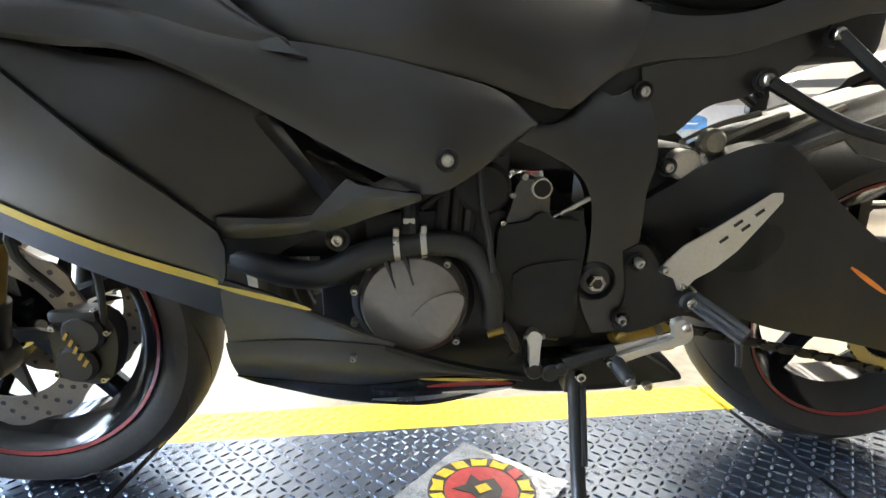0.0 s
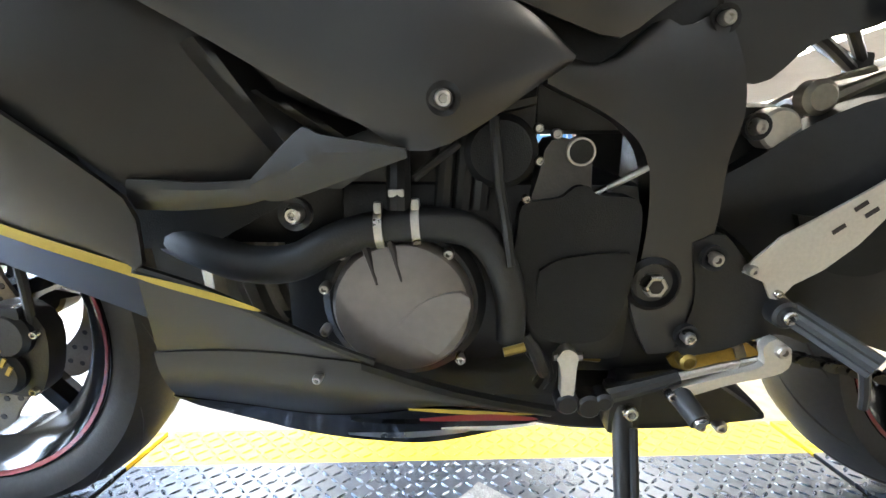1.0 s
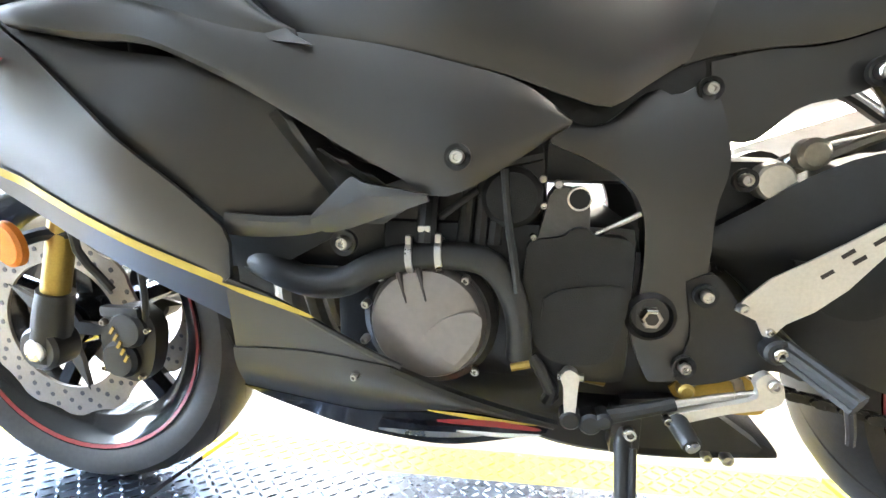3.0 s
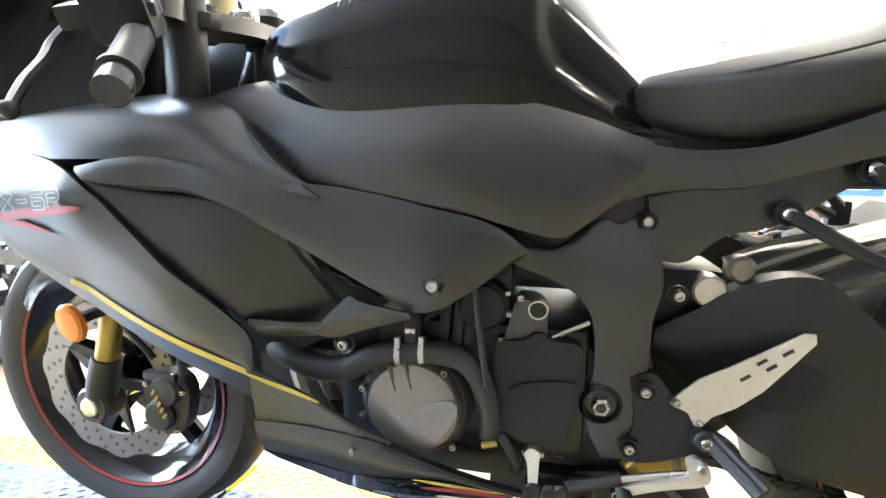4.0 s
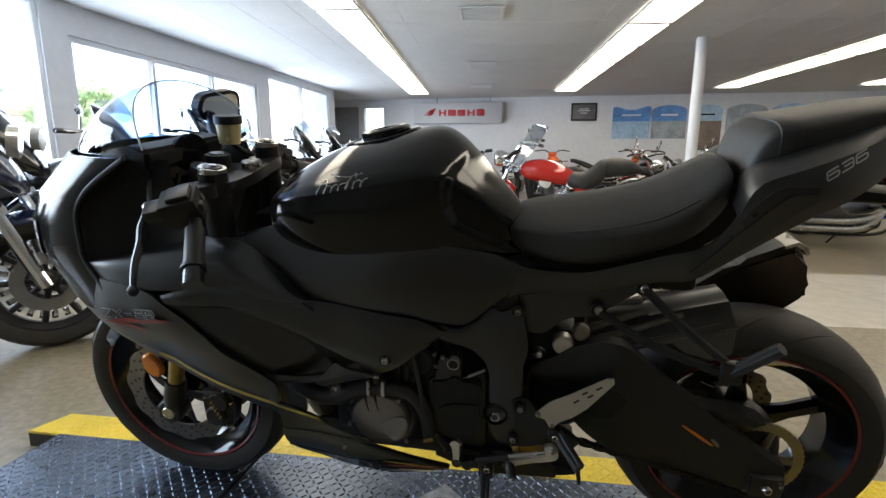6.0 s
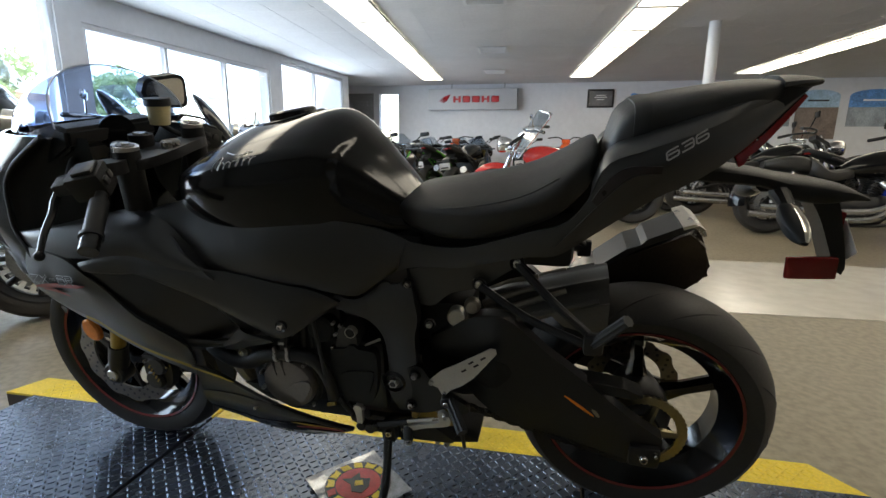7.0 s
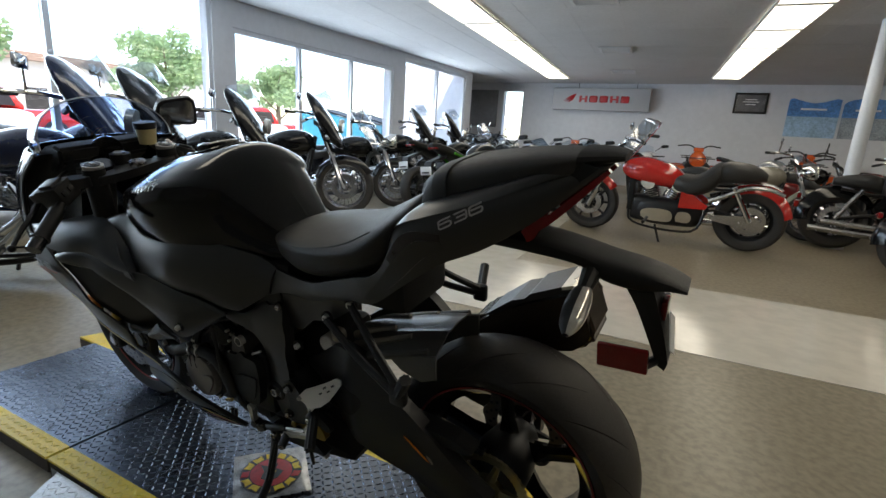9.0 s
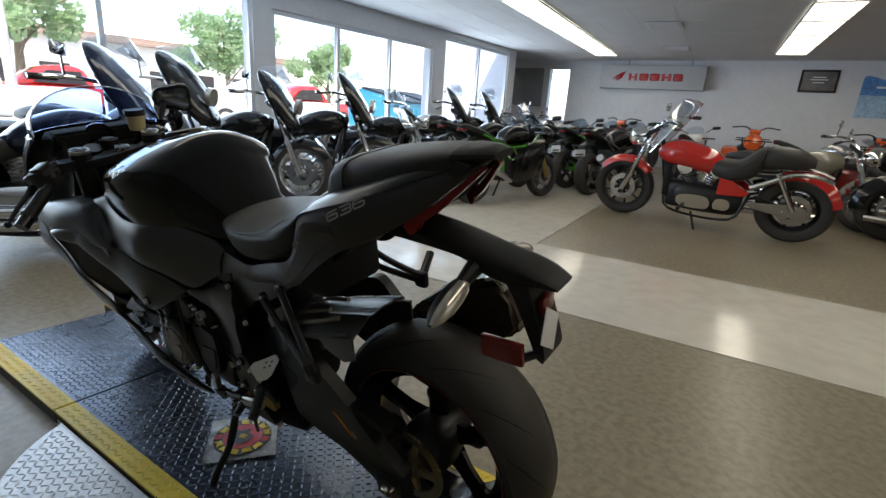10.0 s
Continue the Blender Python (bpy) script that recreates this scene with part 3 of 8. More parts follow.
def wheel(name, cx, cz, R, w, rim, spokes, parent, stripe=True, material=None, tilt=None):
    c = (cx, 0, cz)
    bm = bmesh.new()
    hw = w * 0.36
    lathe(bm, [(rim - 0.002, -hw - 0.008), (rim + 0.008, -hw - 0.010), (rim + 0.008, -hw - 0.003), (rim - 0.010, -hw + 0.012), (rim - 0.030, -hw * 0.5), (rim - 0.030, hw * 0.5), (rim - 0.010, hw - 0.012),
               (rim + 0.008, hw + 0.003), (rim + 0.008, hw + 0.010), (rim - 0.002, hw + 0.008), (rim - 0.016, hw - 0.012), (rim - 0.040, hw * 0.5), (rim - 0.040, -hw * 0.5), (rim - 0.016, -hw + 0.012)], c, 56, True)
    wh = part(name, bm, material or GLOSS, parent)
    bm = bmesh.new()
    lathe(bm, [(0.036, -0.055), (0.042, -0.03), (0.042, 0.03), (0.036, 0.055)], c, 24)
    part("wheel_hub", bm, material or GLOSS, wh)
    for k in range(spokes):
        a = 2 * math.pi * (k + 0.3) / spokes
        d, e = Vector((math.cos(a), 0, math.sin(a))), Vector((-math.sin(a), 0, math.cos(a)))
        bm = bmesh.new()
        for r0, r1, w0, w1, y0, y1 in ((0.034, rim - 0.03, 0.030, 0.017, 0.024, 0.017),):
            ring = []
            for r, ww, yy in ((r0, w0, y0), ((r0 + r1) / 2, w1 * 0.9, y1), (r1, w1, y1)):
                o = Vector(c) + d * r
                ring.append([bm.verts.new(o + e * u * ww + Vector((0, v * yy, 0))) for u, v in ((-0.6, -1), (0.6, -1), (1, 0), (0.6, 1), (-0.6, 1), (-1, 0))])
            for A, B in zip(ring, ring[1:]):
                for q in range(6):
                    bm.faces.new((A[q], A[(q + 1) % 6], B[(q + 1) % 6], B[q]))
        part("spoke", bm, material or GLOSS, wh)
    bm = bmesh.new()
    lathe(bm, tyre_profile(R, w, rim), c, 72, True)
    part("tyre", bm, RUBBER, wh, "black road tyre with siped tread")
    if stripe:
        for s in (-1, 1):
            bm = bmesh.new()
            lathe(bm, [(rim - 0.001, s * (hw + 0.0085)), (rim + 0.0045, s * (hw + 0.0112)), (rim + 0.0045, s * (hw + 0.0098)), (rim - 0.001, s * (hw + 0.0070))], c, 56, True)
            part("rim_stripe", bm, RED, wh, "thin red rim stripe")
    return wh


def tread_grooves(R, w, cx, cz, n, parent):
    """Slanted sipes standing a hair proud as dark slits on the tread."""
    bm = bmesh.new()
    for k in range(n):
        for s in (-1, 1):
            a0 = 2 * math.pi * (k + (0.5 if s > 0 else 0)) / n
            row = []
            for q in range(8):
                u = q / 7
                a = a0 + u * 0.50
                phi = radians(8 + 48 * u) * s
                rr = R - w * 0.46 * (1 - math.cos(phi)) * 0.92 + 0.0006
                y = w * 0.56 * math.sin(phi)
                half = 0.0058 * math.sin(math.pi * (0.12 + 0.8 * u))
                row.append([bm.verts.new((cx + rr * math.cos(a + t * half / R), y + t * half * 0.35 * s, cz + rr * math.sin(a + t * half / R))) for t in (-1, 1)])
            for A, B in zip(row, row[1:]):
                bm.faces.new((A[0], A[1], B[1], B[0]))
    return part("tread_groove", bm, STK_BLK, parent)


DISCM = mat("warm_brake_steel", (0.22, 0.19, 0.155), 0.36, 0.85, 0.12, 30)


def brake_disc(name, cx, cz, y, r0, r1, parent, holes=22, wave=True, material=None):
    bm = bmesh.new()
    seg = 132
    for yy in (y - 0.0025, y + 0.0025):
        inner = [bm.verts.new((cx + r0 * math.cos(2 * math.pi * k / seg), yy, cz + r0 * math.sin(2 * math.pi * k / seg))) for k in range(seg)]
        outer = []
        for k in range(seg):
            a = 2 * math.pi * k / seg
            r = r1 + (0.0035 * math.copysign(abs(math.sin(a * 11)) ** 0.5, math.sin(a * 11)) if wave else 0)
            outer.append(bm.verts.new((cx + r * math.cos(a), yy, cz + r * math.sin(a))))
        for k in range(seg):
            bm.faces.new((inner[k], inner[(k + 1) % seg], outer[(k + 1) % seg], outer[k]))
        if yy < y:
            i0, o0 = inner, outer
        else:
            for k in range(seg):
                j = (k + 1) % seg
                bm.faces.new((i0[k], i0[j], inner[j], inner[k]))
                bm.faces.new((o0[k], o0[j], outer[j], outer[k]))
    ob = part(name, bm, material or DISCM, parent, "steel wave brake disc with drilled holes")
    bm = bmesh.new()
    for k in range(holes):
        for q, rr in enumerate((r0 + (r1 - r0) * 0.22, r0 + (r1 - r0) * 0.5, r0 + (r1 - r0) * 0.78)):
            a = 2 * math.pi * (k + q * 0.33) / holes
            disc(bm, (cx + rr * math.cos(a), 0, cz + rr * math.sin(a)), 0.0042, y - 0.0031, y + 0.0031, 8)
    part("drilled_hole", bm, STK_BLK, ob)
    bm = bmesh.new()
    star = []
    for k in range(40):
        a = 2 * math.pi * k / 40
        rr = 0.034 + (r0 + 0.006 - 0.034) * max(0.0, math.cos(a * 5)) ** 3
        star.append((cx + rr * math.cos(a), cz + rr * math.sin(a)))
    plate(bm, star, y - 0.004, y + 0.004)
    part("disc_carrier", bm, DARKMETAL, ob)
    return ob


FX, FZ, FR = -0.592, 0.298, 0.298
RX, RZ, RRAD = 0.815, 0.292, 0.295
fw = wheel("front_wheel", FX, FZ, FR, 0.122, 0.222, 5, bike)
tread_grooves(FR, 0.122, FX, FZ, 14, fw)
for s in (-1, 1):
    brake_disc("brake_disc", FX, FZ, s * 0.068, 0.105, 0.152, fw)
SPROCKETM = mat("pale_gold_steel", (0.30, 0.26, 0.15), 0.32, 0.8, 0.1, 20)
rw = wheel("rear_wheel", RX, RZ, RRAD, 0.186, 0.216, 5, bike)
tread_grooves(RRAD, 0.186, RX, RZ, 13, rw)
brake_disc("brake_disc", RX, RZ, 0.082, 0.07, 0.108, rw, 16)
bm = bmesh.new()
seg = 86
ring = []
for yy in (-0.127, -0.121):
    for r in (0.072, 0.092):
        ring.append([bm.verts.new((RX + (r + (0.003 if r > 0.07 and k % 2 else 0)) * math.cos(2 * math.pi * k / seg), yy, RZ + (r + (0.003 if r > 0.07 and k % 2 else 0)) * math.sin(2 * math.pi * k / seg))) for k in range(seg)])
for A, B in ((0, 1), (2, 3), (0, 2), (1, 3)):
    for k in range(seg):
        bm.faces.new((ring[A][k], ring[A][(k + 1) % seg], ring[B][(k + 1) % seg], ring[B][k]))
for k in range(5):
    a = 2 * math.pi * k / 5
    tube(bm, [(RX + 0.03 * math.cos(a), -0.124, RZ + 0.03 * math.sin(a)), (RX + 0.075 * math.cos(a), -0.124, RZ + 0.075 * math.sin(a))], (0.012, 0.007), 6)
disc(bm, (RX, 0, RZ), 0.035, -0.130, -0.10, 24)
part("sprocket", bm, SPROCKETM, rw, "pale gold rear chain sprocket")

bm = bmesh.new()
lathe(bm, [(0.040, -0.119), (0.055, -0.105), (0.070, -0.070), (0.070, -0.02), (0.05, 0.06)], (RX, 0, RZ), 28)
part("hub", bm, DARKMETAL, rw, "black rear hub and cush drive")
rw.location.y = 0.065

# -- fork, caliper, fender
for s in (-1, 1):
    bm = bmesh.new()
    tube(bm, [(FX + 0.02, s * 0.112, FZ - 0.03), (FX + 0.033, s * 0.112, FZ + 0.03), (FX + 0.047, s * 0.112, FZ + 0.074)], (0.028, 0.024), 14)
    disc(bm, (FX + 0.022, 0, FZ - 0.012), 0.034, s * 0.088, s * 0.134, 20, 0.005)
    leg = part("fork_leg", bm, DARKMETAL, bike, "black front fork lower leg")
    bm = bmesh.new()
    tube(bm, [(FX + 0.042, s * 0.112, FZ + 0.060), (FX + 0.11, s * 0.112, FZ + 0.28)], 0.0185, 14)
    # near tube coloured gold to paint the yellow reflection on polished metal
    part("fork_tube", bm, GOLD if s < 0 else ALU, leg, "polished fork tube, golden sheen coloured in on the near one")
    bm = bmesh.new()
    tube(bm, [(FX + 0.11, s * 0.112, FZ + 0.27), (FX + 0.25, s * 0.112, FZ + 0.62)], 0.026, 14)
    part("fork_upper", bm, DARKMETAL, leg)
bm = bmesh.new()
disc(bm, (FX + 0.022, 0, FZ - 0.012), 0.017, -0.140, -0.132, 20, 0.002)
part("axle_cap", bm, STEEL, bike)
for s in (-1, 1):
    bm = bmesh.new()
    plate(bm, [(FX + 0.105, FZ - 0.050), (FX + 0.165, FZ - 0.062), (FX + 0.190, FZ - 0.03), (FX + 0.198, FZ + 0.03), (FX + 0.165, FZ + 0.055), (FX + 0.112, FZ + 0.035)], s * 0.080, s * 0.106, 22)
    cal = part("brake_caliper", bm, DARKMETAL, bike, "black radial brake caliper with gold lettering")
    for dx, dz in ((0.140, -0.026), (0.158, 0.022)):
        bm = bmesh.new()
        lathe(bm, [(0.030, s * 0.095), (0.029, s * 0.112), (0.024, s * 0.118), (0.004, s * 0.119)], (FX + dx, 0, FZ + dz), 24)
        part("piston_housing", bm, DARKMETAL, cal)
    bm = bmesh.new()
    box(bm, (FX + 0.118, min(s * 0.100, s * 0.116), FZ + 0.040), (FX + 0.182, max(s * 0.100, s * 0.116), FZ + 0.056), 0.005)
    part("bridge", bm, DARKMETAL, cal)
    for i in range(5):
        m = Matrix.Translation((FX + 0.140 + i * 0.0045, s * 0.1195, FZ + 0.022 - i * 0.0105)) @ Matrix.Rotation(radians(35), 4, "Y")
        bm = bmesh.new()
        box(bm, (-0.0022, -0.001, -0.006), (0.0022, 0.001, 0.006), 0, m)
        part("letter_bar", bm, GOLD, cal)
    for dx, dz in ((0.110, -0.042), (0.118, 0.03), (0.190, 0.022), (0.172, -0.052), (0.125, 0.050), (0.176, 0.052)):
        bm = bolt(bmesh.new(), FX + dx, -0.108, FZ + dz, 0.0075)
        part("bolt", mirrored(bm) if s > 0 else bm, STEEL, cal)
bm = bmesh.new()
tube(bm, [(FX + 0.14, -0.11, FZ + 0.08), (FX + 0.11, -0.13, FZ + 0.16), (FX + 0.16, -0.115, FZ + 0.27), (FX + 0.19, -0.09, FZ + 0.40)], 0.006, 8)
tube(bm, [(FX + 0.18, -0.10, FZ + 0.02), (FX + 0.20, -0.12, FZ + 0.12), (FX + 0.17, -0.11, FZ + 0.24)], 0.005, 8)
part("brake_hose", bm, HOSE, bike)
bm = bmesh.new()
N = 20
rows = []
for off in (0.0, -0.004):
    for i in range(N + 1):
        a = radians(35 + 110 * i / N)
        rows.append([bm.verts.new((FX + (FR + 0.018 + off - 0.10 * abs(v) ** 2.4) * math.cos(a), 0.074 * v * (1 - 0.25 * (i / N - 0.5) ** 2 * 4 * 0.5), FZ + (FR + 0.018 + off - 0.10 * abs(v) ** 2.4) * math.sin(a))) for v in np.linspace(-1, 1, 11)])
for b0 in (0, N + 1):
    for i in range(N):
        for j in range(10):
            bm.faces.new((rows[b0 + i][j], rows[b0 + i + 1][j], rows[b0 + i + 1][j + 1], rows[b0 + i][j + 1]))
for i in range(N):
    for j in (0, 10):
        bm.faces.new((rows[i][j], rows[i + 1][j], rows[N + 2 + i][j], rows[N + 1 + i][j]))
part("front_fender", bm, GLOSS, bike)
bm = bmesh.new()
lathe(bm, [(0.5, 0.006), (0.5, -0.003), (0.42, -0.007), (0.02, -0.008)], (0, 0, 0), 32)
bmesh.ops.transform(bm, matrix=Matrix.Translation((-0.545, -0.166, 0.452)) @ Matrix.Rotation(radians(-25), 4, "Y") @ Matrix.Diagonal((0.046, 1, 0.064, 1)), verts=bm.verts)
part("side_reflector", bm, AMBER, bike, "oval amber side reflector")
bm = bmesh.new()
tube(bm, [(-0.545, -0.16, 0.452), (-0.53, -0.13, 0.46), (-0.50, -0.112, 0.46)], 0.010, 8)
part("reflector_bracket", bm, DARKMETAL, bike)

# -- nose, windscreen, cockpit


def nose_point(z, s, off=0.0):
    xf = np.interp(z, [0.64, 0.70, 0.76, 0.82, 0.88, 0.93, 0.96], [-0.66, -0.745, -0.795, -0.795, -0.755, -0.70, -0.665])
    wb = np.interp(z, [0.64, 0.70, 0.76, 0.84, 0.90, 0.96], [0.272, 0.268, 0.255, 0.242, 0.238, 0.236])
    xb = np.interp(z, [0.64, 0.70, 0.76, 0.84, 0.88, 0.93, 0.96], [-0.50, -0.50, -0.545, -0.55, -0.53, -0.455, -0.40])
    a = s * math.pi / 2
    return (xf + (xb - xf) * (1 - math.cos(a)) ** 1.15 + off * 0.5, -(wb - off) * math.sin(a) ** 0.95, z)


for sgn in (-1, 1):
    bm = bmesh.new()
    NU, NV = 22, 16
    gr = []
    for off in (0, 0.006):
        g = [[bm.verts.new((lambda p: (p[0], p[1] * -0.64 if sgn > 0 else p[1], p[2]))(nose_point(0.655 + (0.955 - 0.655) * j / NV, i / NU, off))) for j in range(NV + 1)] for i in range(NU + 1)]
        for i in range(NU):
            for j in range(NV):
                bm.faces.new((g[i][j], g[i + 1][j], g[i + 1][j + 1], g[i][j + 1]))
        gr.append(g)
    for i in range(NU):
        bm.faces.new((gr[0][i][NV], gr[0][i + 1][NV], gr[1][i + 1][NV], gr[1][i][NV]))
        bm.faces.new((gr[0][i][0], gr[0][i + 1][0], gr[1][i + 1][0], gr[1][i][0]))
    for j in range(NV):
        bm.faces.new((gr[0][NU][j], gr[0][NU][j + 1], gr[1][NU][j + 1], gr[1][NU][j]))
    part("upper_cowl", bm, GLOSS, bike, "black upper front cowl")
for sgn in (-1, 1):
    bm = bmesh.new()
    g = [[bm.verts.new((lambda p: (p[0], p[1] * (1 if sgn < 0 else -1), p[2]))(nose_point(0.72 + 0.075 * j / 5 + 0.03 * i / 10, 0.16 + 0.52 * i / 10, -0.003))) for j in range(6)] for i in range(11)]
    for i in range(10):
        for j in range(5):
            bm.faces.new((g[i][j], g[i + 1][j], g[i + 1][j + 1], g[i][j + 1]))
    part("headlight", bm, CLEARLENS, bike, "clear headlight lens in the front cowl")
# windscreen: a bubble between the cowl rim and an arched rear edge
def screen_edge(a):
    c = max(0.0, math.cos(a))
    return np.array((-0.364 - 0.060 * c ** 1.5, -0.066 + 0.172 * math.sin(a), 0.970 + 0.118 * c ** 0.85))


def screen_base(a):
    return np.array((-0.39 - 0.26 * math.cos(a) ** 1.2, -0.064 + 0.168 * math.sin(a), 0.950))


bm = bmesh.new()
NU, NV = 32, 12
g = []
for i in range(NU + 1):
    a = -math.pi / 2 + math.pi * i / NU
    e, b0 = screen_edge(a), screen_base(a)
    out = np.array((-0.35, math.sin(a), 0.8))
    g.append([bm.verts.new(b0 + (e - b0) * (j / NV) + out * 0.11 * (j / NV) * (1 - j / NV) * math.cos(a)) for j in range(NV + 1)])
for i in range(NU):
    for j in range(NV):
        bm.faces.new((g[i][j], g[i + 1][j], g[i + 1][j + 1], g[i][j + 1]))
ws = part("windscreen", bm, WINDSCREEN, bike, "clear blue-tinted bubble windscreen")
ws.visible_shadow = False
bm = bmesh.new()
tube(bm, [tuple(screen_edge(a)) for a in np.linspace(-math.pi / 2, math.pi / 2, 25)], 0.0017, 6, 48)
part("windscreen_edge", bm, mat("screen_edge_acrylic", (0.50, 0.56, 0.68), 0.12, 0, 0.05, 20, spec=0.7), ws, "bright rounded acrylic edge")
# inner panels between the cowl rim and the dash
for sgn in (-1, 1):
    bm = bmesh.new()
    gi = []
    for i in range(13):
        z = 0.728 + 0.222 * i / 12
        o = np.array(nose_point(z, 1.0))
        q = np.array((np.interp(z, [0.73, 0.85, 0.95], [-0.34, -0.36, -0.38]), np.interp(z, [0.73, 0.85, 0.95], [-0.215, -0.18, -0.165]), z + np.interp(z, [0.73, 0.95], [0.0, -0.01])))
        gi.append([bm.verts.new((lambda p: (p[0], p[1] * (1 if sgn < 0 else -0.64), p[2]))(o + (q - o) * j / 8 + np.array((-0.045, 0.02, 0.0)) * 4 * (j / 8) * (1 - j / 8))) for j in range(9)])
    for i in range(12):
        for j in range(8):
            bm.faces.new((gi[i][j], gi[i + 1][j], gi[i + 1][j + 1], gi[i][j + 1]))
    part("inner_cowl_panel", bm, PLASTIC, bike, "black inner panel of the front cowl")
    bm = bmesh.new()
    tube(bm, [tuple(np.array(nose_point(z, 1.0)) * np.array((1, 1 if sgn < 0 else -0.64, 1))) for z in np.linspace(0.70, 0.955, 9)], 0.005, 8, 20)
    part("cowl_rim", bm, PLASTIC, bike)
# dash and top clamp
bm = bmesh.new()
plate(bm, [(-0.58, 0.90), (-0.51, 0.958), (-0.44, 0.972), (-0.405, 0.960), (-0.41, 0.92), (-0.50, 0.87)], -0.185, 0.055)
bmesh.ops.bevel(bm, geom=list(bm.edges), offset=0.008, segments=2, affect="EDGES")
dash = part("dash_panel", bm, PLASTIC, bike, "black dash behind the windscreen")
bm = bmesh.new()
lathe(bm, [(0.040, -0.006), (0.040, 0.004), (0.036, 0.006), (0.033, 0.002)], (0, 0, 0), 28)
bmesh.ops.transform(bm, matrix=Matrix.Translation((-0.406, -0.065, 0.940)) @ Matrix.Rotation(radians(70), 4, "Z"), verts=bm.verts)
part("gauge", bm, GLOSS, dash)
CX, CYY = -0.282, -0.066
bm = bmesh.new()
plate(bm, [(CX - 0.075, -0.035), (CX - 0.03, -0.035), (CX + 0.0, -0.10), (CX + 0.032, -0.10), (CX + 0.045, -0.03), (CX + 0.040, 0.03), (CX + 0.032, 0.10), (CX, 0.10), (CX - 0.03, 0.035), (CX - 0.075, 0.035)], 0.886, 0.908, 44)
for v in bm.verts:
    v.co = (v.co.x, v.co.z + CYY, v.co.y + 0.10 * (v.co.z))
bmesh.ops.bevel(bm, geom=[e for e in bm.edges], offset=0.002, segments=1, affect="EDGES")
part("top_clamp", bm, DARKMETAL, bike, "black upper fork clamp")
for s, z in ((-1, 0.925), (1, 0.947)):
    bm = bmesh.new()
    tube(bm, [(CX - 0.012, CYY + s * 0.101, z - 0.28), (CX - 0.002, CYY + s * 0.101, z - 0.008)], 0.0265, 20, 3)
    fk = part("fork_stanchion", bm, PLASTIC, bike)
    bm = bmesh.new()
    tube(bm, [(CX - 0.003, CYY + s * 0.101, z - 0.012), (CX, CYY + s * 0.101, z + 0.003)], 0.0255, 24, 1)
    cap = part("fork_cap", bm, STEEL, fk, "alloy fork top cap")
    bm = bmesh.new()
    tube(bm, [(CX - 0.001, CYY + s * 0.101, z - 0.004), (CX + 0.0005, CYY + s * 0.101, z + 0.0045)], 0.018, 20, 1)
    part("adjuster", bm, DARKMETAL, cap, "dark damping adjuster")
    bm = bmesh.new()
    tube(bm, [(CX, CYY + s * 0.101, z + 0.002), (CX + 0.001, CYY + s * 0.101, z + 0.008)], 0.008, 6, 1)
    part("adjuster_screw", bm, STEEL, cap)
bm = bmesh.new()
lathe(bm, [(0.021, 0.0), (0.021, 0.016), (0.017, 0.020), (0.010, 0.020), (0.009, 0.006)], (0, 0, 0), 24)
bmesh.ops.transform(bm, matrix=Matrix.Translation((CX + 0.016, CYY + 0.004, 0.904)) @ Matrix.Rotation(radians(90), 4, "X"), verts=bm.verts)
part("stem_nut", bm, STEEL, bike, "bright hollow steering stem nut")
bm = bmesh.new()
tube(bm, [(CX - 0.062, CYY, 0.885), (CX - 0.058, CYY, 0.936)], 0.026, 18, 2)
ign = part("ignition_switch", bm, PLASTIC, bike)
bm = bmesh.new()
tube(bm, [(CX - 0.0585, CYY, 0.934), (CX - 0.058, CYY, 0.940)], 0.016, 18, 1)
part("key_face", bm, STEEL, ign)
